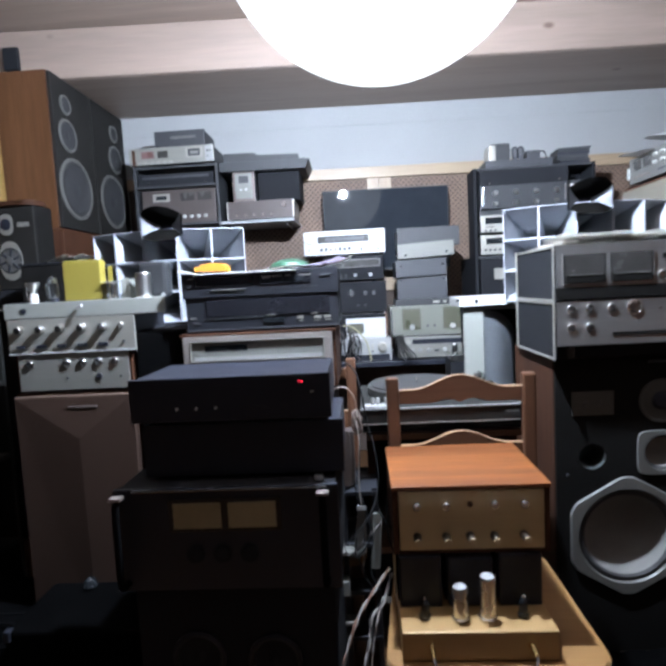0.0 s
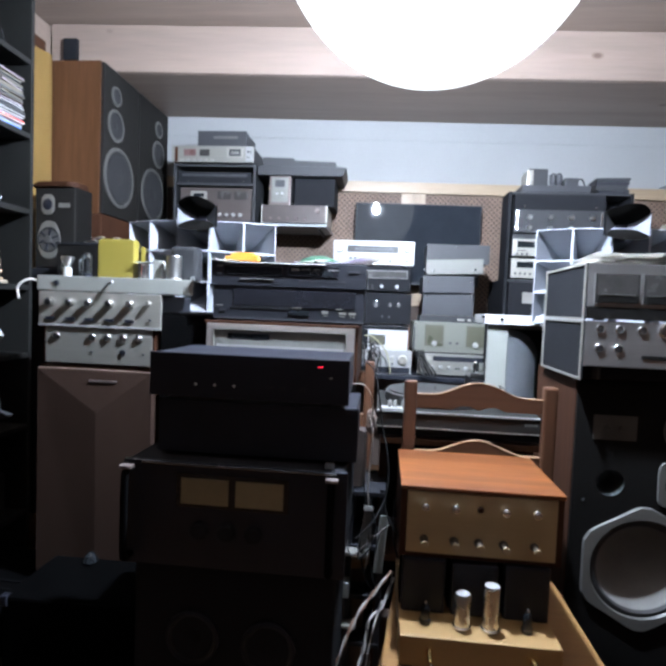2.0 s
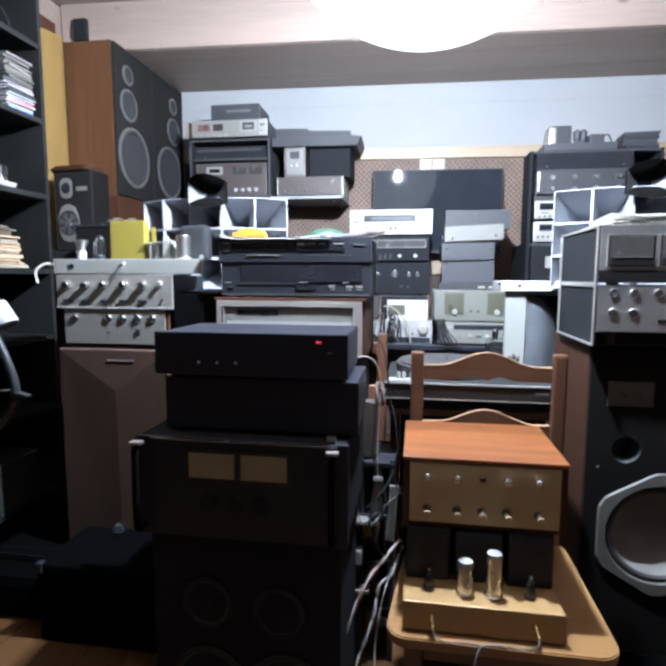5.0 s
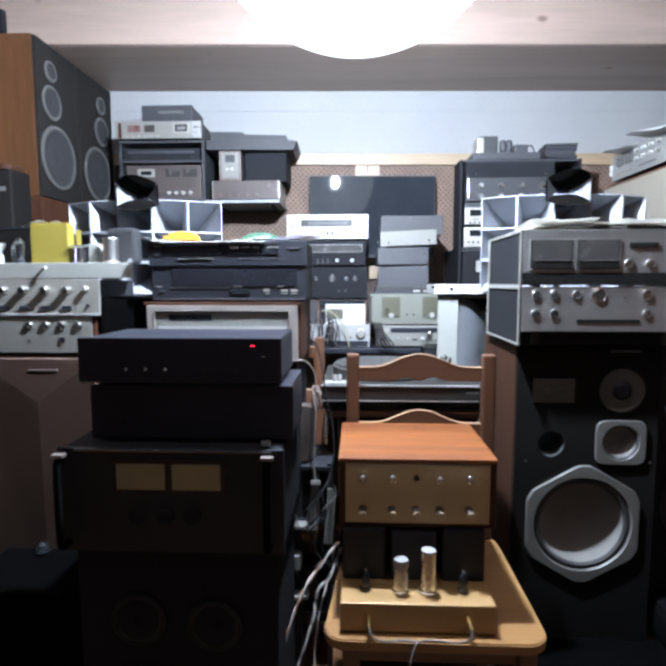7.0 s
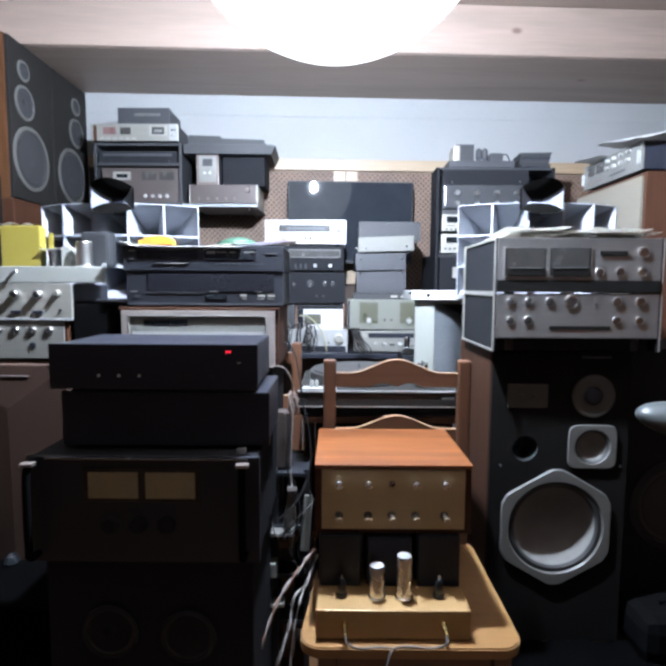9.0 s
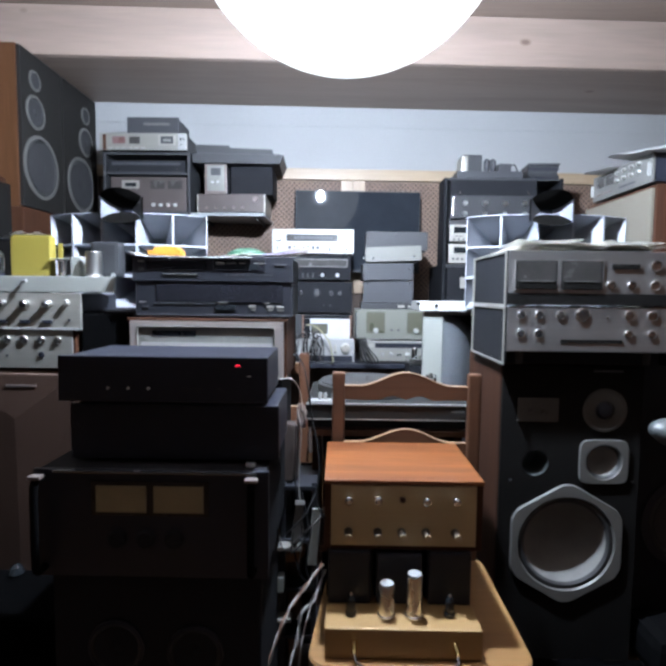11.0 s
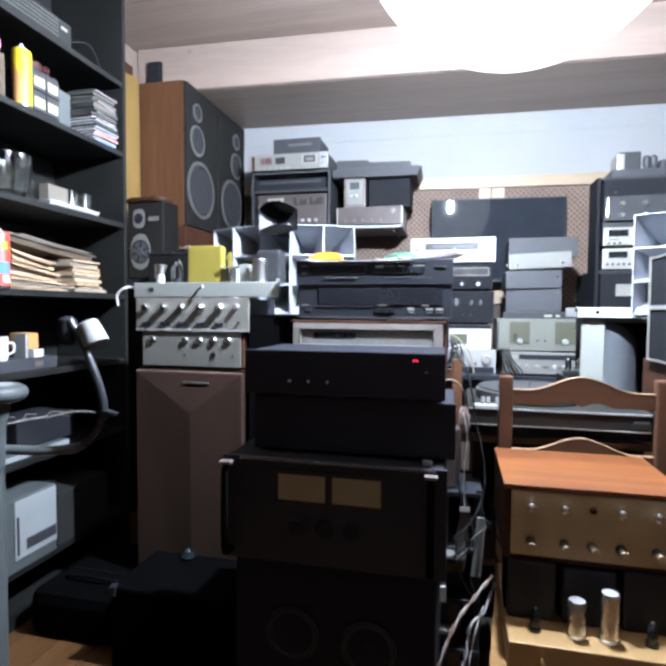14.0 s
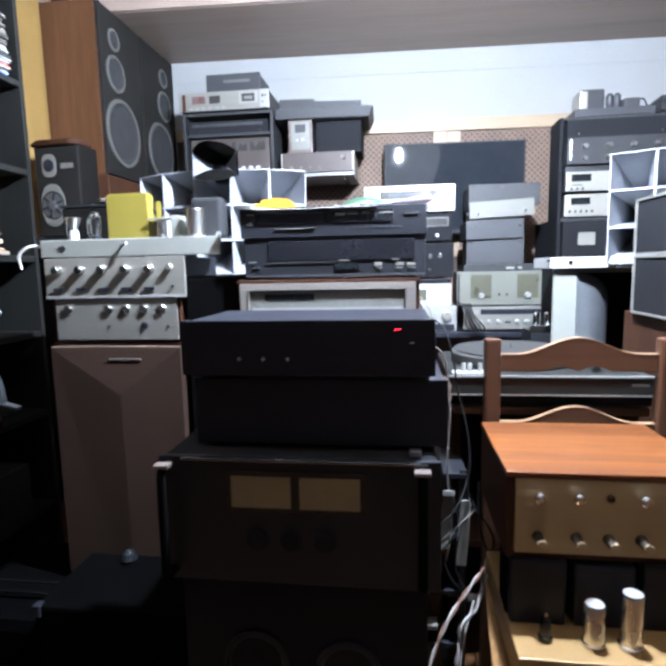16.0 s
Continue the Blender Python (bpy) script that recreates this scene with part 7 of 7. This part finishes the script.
part("back_shell", box(-0.01, 0.026, 0.001, 0.06, 0, 0.158, 0.004), BROWN_METAL, gp)
cr_ = thing("metal_rack", "slim metal rack holding cables behind the chair", "rack", (-0.035, 1.47, 0))
for x, y in ((-0.045, 0.0), (0.045, 0.0), (-0.045, 0.16), (0.045, 0.16)):
    part("post", box(x - 0.008, x + 0.008, y - 0.008, y + 0.008, 0, 0.62, 0.001), BLACK_HAZED, cr_)
for z in (0.16, 0.30, 0.445, 0.6):
    part("shelf", box(-0.053, 0.053, -0.012, 0.168, z, z + 0.012, 0.001), BLACK_HAZED, cr_)
part("back_panel", box(-0.053, 0.053, 0.169, 0.174, 0.02, 0.62), BLACK_MATT, cr_)
part("bracket", prism([(-0.020, 0.464), (0.006, 0.464), (0.019, 0.584), (-0.002, 0.584)], -0.05, -0.044, 0.001), RING, cr_, "slanted grey metal bracket")
part("bracket_arm", box(-0.012, 0.0, -0.0435, -0.013, 0.456, 0.4635, 0.001), RING_DIM, cr_)
part("tag", box(-0.006, 0.02, -0.053, -0.0505, 0.575, 0.588, 0.0008), WHITE, cr_, "white label tag")
part("cross_bar", box(-0.063, 0.01, -0.05, -0.012, 0.441, 0.4515, 0.0015), SILVER_DIM, cr_, "pale metal cross bar")
part("terminal_block", box(-0.061, -0.038, -0.05, -0.0125, 0.321, 0.364, 0.002), CHASSIS, cr_, "small pale terminal box")
part("cross_bar", box(-0.07, -0.016, -0.05, -0.0125, 0.2325, 0.2425, 0.0015), SILVER_DIM, cr_, "pale metal cross bar")
part("upright_strip", prism([(0.027, 0.385), (0.052, 0.385), (0.064, 0.55), (0.04, 0.55)], -0.0205, -0.0125, 0.001), CHASSIS, cr_, "light grey upright strip")


def cable(label, pts, r, m, group="loose cables"):
    return solid("cable", tube(pts, r, 8, 10), m, label, "cable", group=group)


def twisted(label, pts, r, m1, m2):
    path = smooth_path(pts, 10)
    e = thing("twisted_cable", label, "cable", (0, 0, 0), 0, "twisted cables")
    for k, m in ((0, m1), (1, m2)):
        q = []
        for i, p in enumerate(path):
            d = (path[min(i + 1, len(path) - 1)] - path[max(i - 1, 0)]).normalized()
            s = d.cross(Vector((0.2, 0.9, 0.3))).normalized()
            u = s.cross(d)
            a = i * 0.55 + k * math.pi
            q.append(p + r * (math.cos(a) * s + math.sin(a) * u))
        part("strand", tube(q, r * 0.95, 7, 2), m, e)


twisted("twisted pale loudspeaker cable beside the chair", [(0.04, 1.32, 0.46), (0.0, 1.30, 0.415), (-0.045, 1.27, 0.36), (-0.075, 1.25, 0.29), (-0.1, 1.24, 0.2), (-0.11, 1.25, 0.05), (-0.1, 1.3, 0.01)], 0.0027, CABLE_PALE, CABLE_RUST)
twisted("twisted pale loudspeaker cable beside the chair", [(0.045, 1.33, 0.44), (0.02, 1.30, 0.38), (-0.012, 1.28, 0.35), (-0.018, 1.27, 0.31), (-0.03, 1.25, 0.26), (-0.055, 1.23, 0.19), (-0.075, 1.22, 0.1), (-0.06, 1.26, 0.01)], 0.0025, CABLE_PALE, CABLE_GREY)
cable("thin pale cable on the floor", [(-0.13, 1.2, 0.12), (-0.06, 1.19, 0.15), (-0.01, 1.19, 0.17), (0.02, 1.2, 0.14), (0.0, 1.24, 0.02)], 0.0025, CABLE_PALE)
cable("thin pale cable hanging down to the floor", [(0.02, 1.34, 0.37), (-0.005, 1.3, 0.3), (-0.02, 1.27, 0.2), (-0.02, 1.25, 0.1), (-0.03, 1.26, 0.006)], 0.002, CABLE_PALE)
cable("thin dull wire slung under the ceiling", [(-2.04, 2.47, 2.7), (-1.741, 2.474, 2.694), (-1.402, 2.457, 2.69), (-1.121, 2.41, 2.696), (-0.9, 2.36, 2.716)], 0.0011, CABLE_GREY)
rnd = random.Random(21)
# dark leads that hang in loose loops behind the amplifiers
for k in range(3):
    x, top = rnd.uniform(-0.06, 0.03), rnd.uniform(0.5, 0.72)
    cable("thin dark cable hanging in a loose loop behind the chair", [(x, 1.44, top), (x + rnd.uniform(-0.03, 0.03), 1.43, top - 0.08), (x + rnd.uniform(-0.05, 0.05), 1.42, top - 0.17), (x + rnd.uniform(-0.02, 0.06), 1.41, top - 0.21), (x + rnd.uniform(0.0, 0.05), 1.42, top - 0.15), (x + 0.02, 1.44, top - 0.05)], rnd.choice((0.0022, 0.0028)), CABLE_BLACK)
cable("thin grey lead hanging in a long bow", [(-0.06, 1.56, 0.975), (-0.03, 1.53, 0.95), (-0.012, 1.5, 0.88), (0.0, 1.49, 0.8), (0.018, 1.47, 0.72), (0.022, 1.45, 0.63), (-0.01, 1.4, 0.56), (-0.06, 1.38, 0.51)], 0.0022, CABLE_BLACK)
cable("thin grey lead behind the black amplifiers", [(-0.09, 1.42, 0.52), (-0.07, 1.41, 0.45), (-0.02, 1.4, 0.5), (0.03, 1.42, 0.54)], 0.002, CABLE_GREY)
cable("pale cable from the amplifier to the turntable", [(-0.085, 1.4, 0.926), (-0.066, 1.43, 0.924), (-0.048, 1.45, 0.912), (-0.034, 1.46, 0.886), (-0.03, 1.475, 0.855), (-0.03, 1.49, 0.82)], 0.0017, CABLE_PALE)
cable("pale cable hanging beside the black amplifiers", [(-0.036, 1.42, 0.84), (-0.026, 1.42, 0.78), (-0.03, 1.42, 0.7), (-0.031, 1.42, 0.62), (-0.02, 1.43, 0.5), (-0.03, 1.44, 0.4)], 0.0019, CABLE_PALE)
for k in range(11):
    x = rnd.uniform(-0.19, -0.04)
    x2 = x + rnd.uniform(-0.06, 0.07)
    m = CABLE_GREY if k % 4 == 0 else CABLE_BLACK
    cable("cable looping over the mixer", [(x, 3.11, 0.75 + rnd.uniform(0, 0.02)), (x + rnd.uniform(-0.03, 0.03), 3.09, 0.84), ((x + x2) / 2 - 0.01, 3.08, rnd.uniform(0.9, 0.94)), ((x + x2) / 2 + 0.02, 3.08, rnd.uniform(0.88, 0.93)), (x2, 3.08, 0.83), (x2 + rnd.uniform(-0.04, 0.04), 3.1, 0.752)], rnd.choice((0.0026, 0.003, 0.0034)), m, "cables over the mixer")
cable("yellowish cable drooping from the stack over the mixer", [(-0.116, 3.06, 0.971), (-0.08, 3.055, 0.972), (-0.039, 3.06, 0.944), (0.0, 3.06, 0.9), (0.023, 3.06, 0.857), (0.041, 3.06, 0.769), (0.036, 3.07, 0.752)], 0.0045, LABEL, "cables over the mixer")
for k in range(5):
    x = 0.18 + 0.012 * k
    cable("dark cable between the stacks", [(x, 3.08, 0.9), (x + 0.02, 3.06, 0.84), (x + 0.03 + 0.01 * k, 3.05, 0.78), (x + 0.07, 3.06, 0.752)], 0.004, CABLE_BLACK, "cables over the mixer")
tb = thing("valve_unit", "small chrome valve unit on a stand", "amplifier", (0.478, 2.56, 0.02))
part("stand", box(-0.06, 0.08, 0, 0.16, -0.02, 0.79, 0.003), BLACK_MATT, tb)
part("chassis", box(-0.06, 0.08, 0, 0.16, 0.7905, 0.82, 0.003), CHROME, tb)
for x in (-0.03, 0.02):
    part("valve", lathe([(0.013, 0), (0.015, 0.01), (0.015, 0.045), (0.008, 0.055), (0, 0.056)], (x, 0.04, 0.8205), "Z", 18), CHROME, tb)
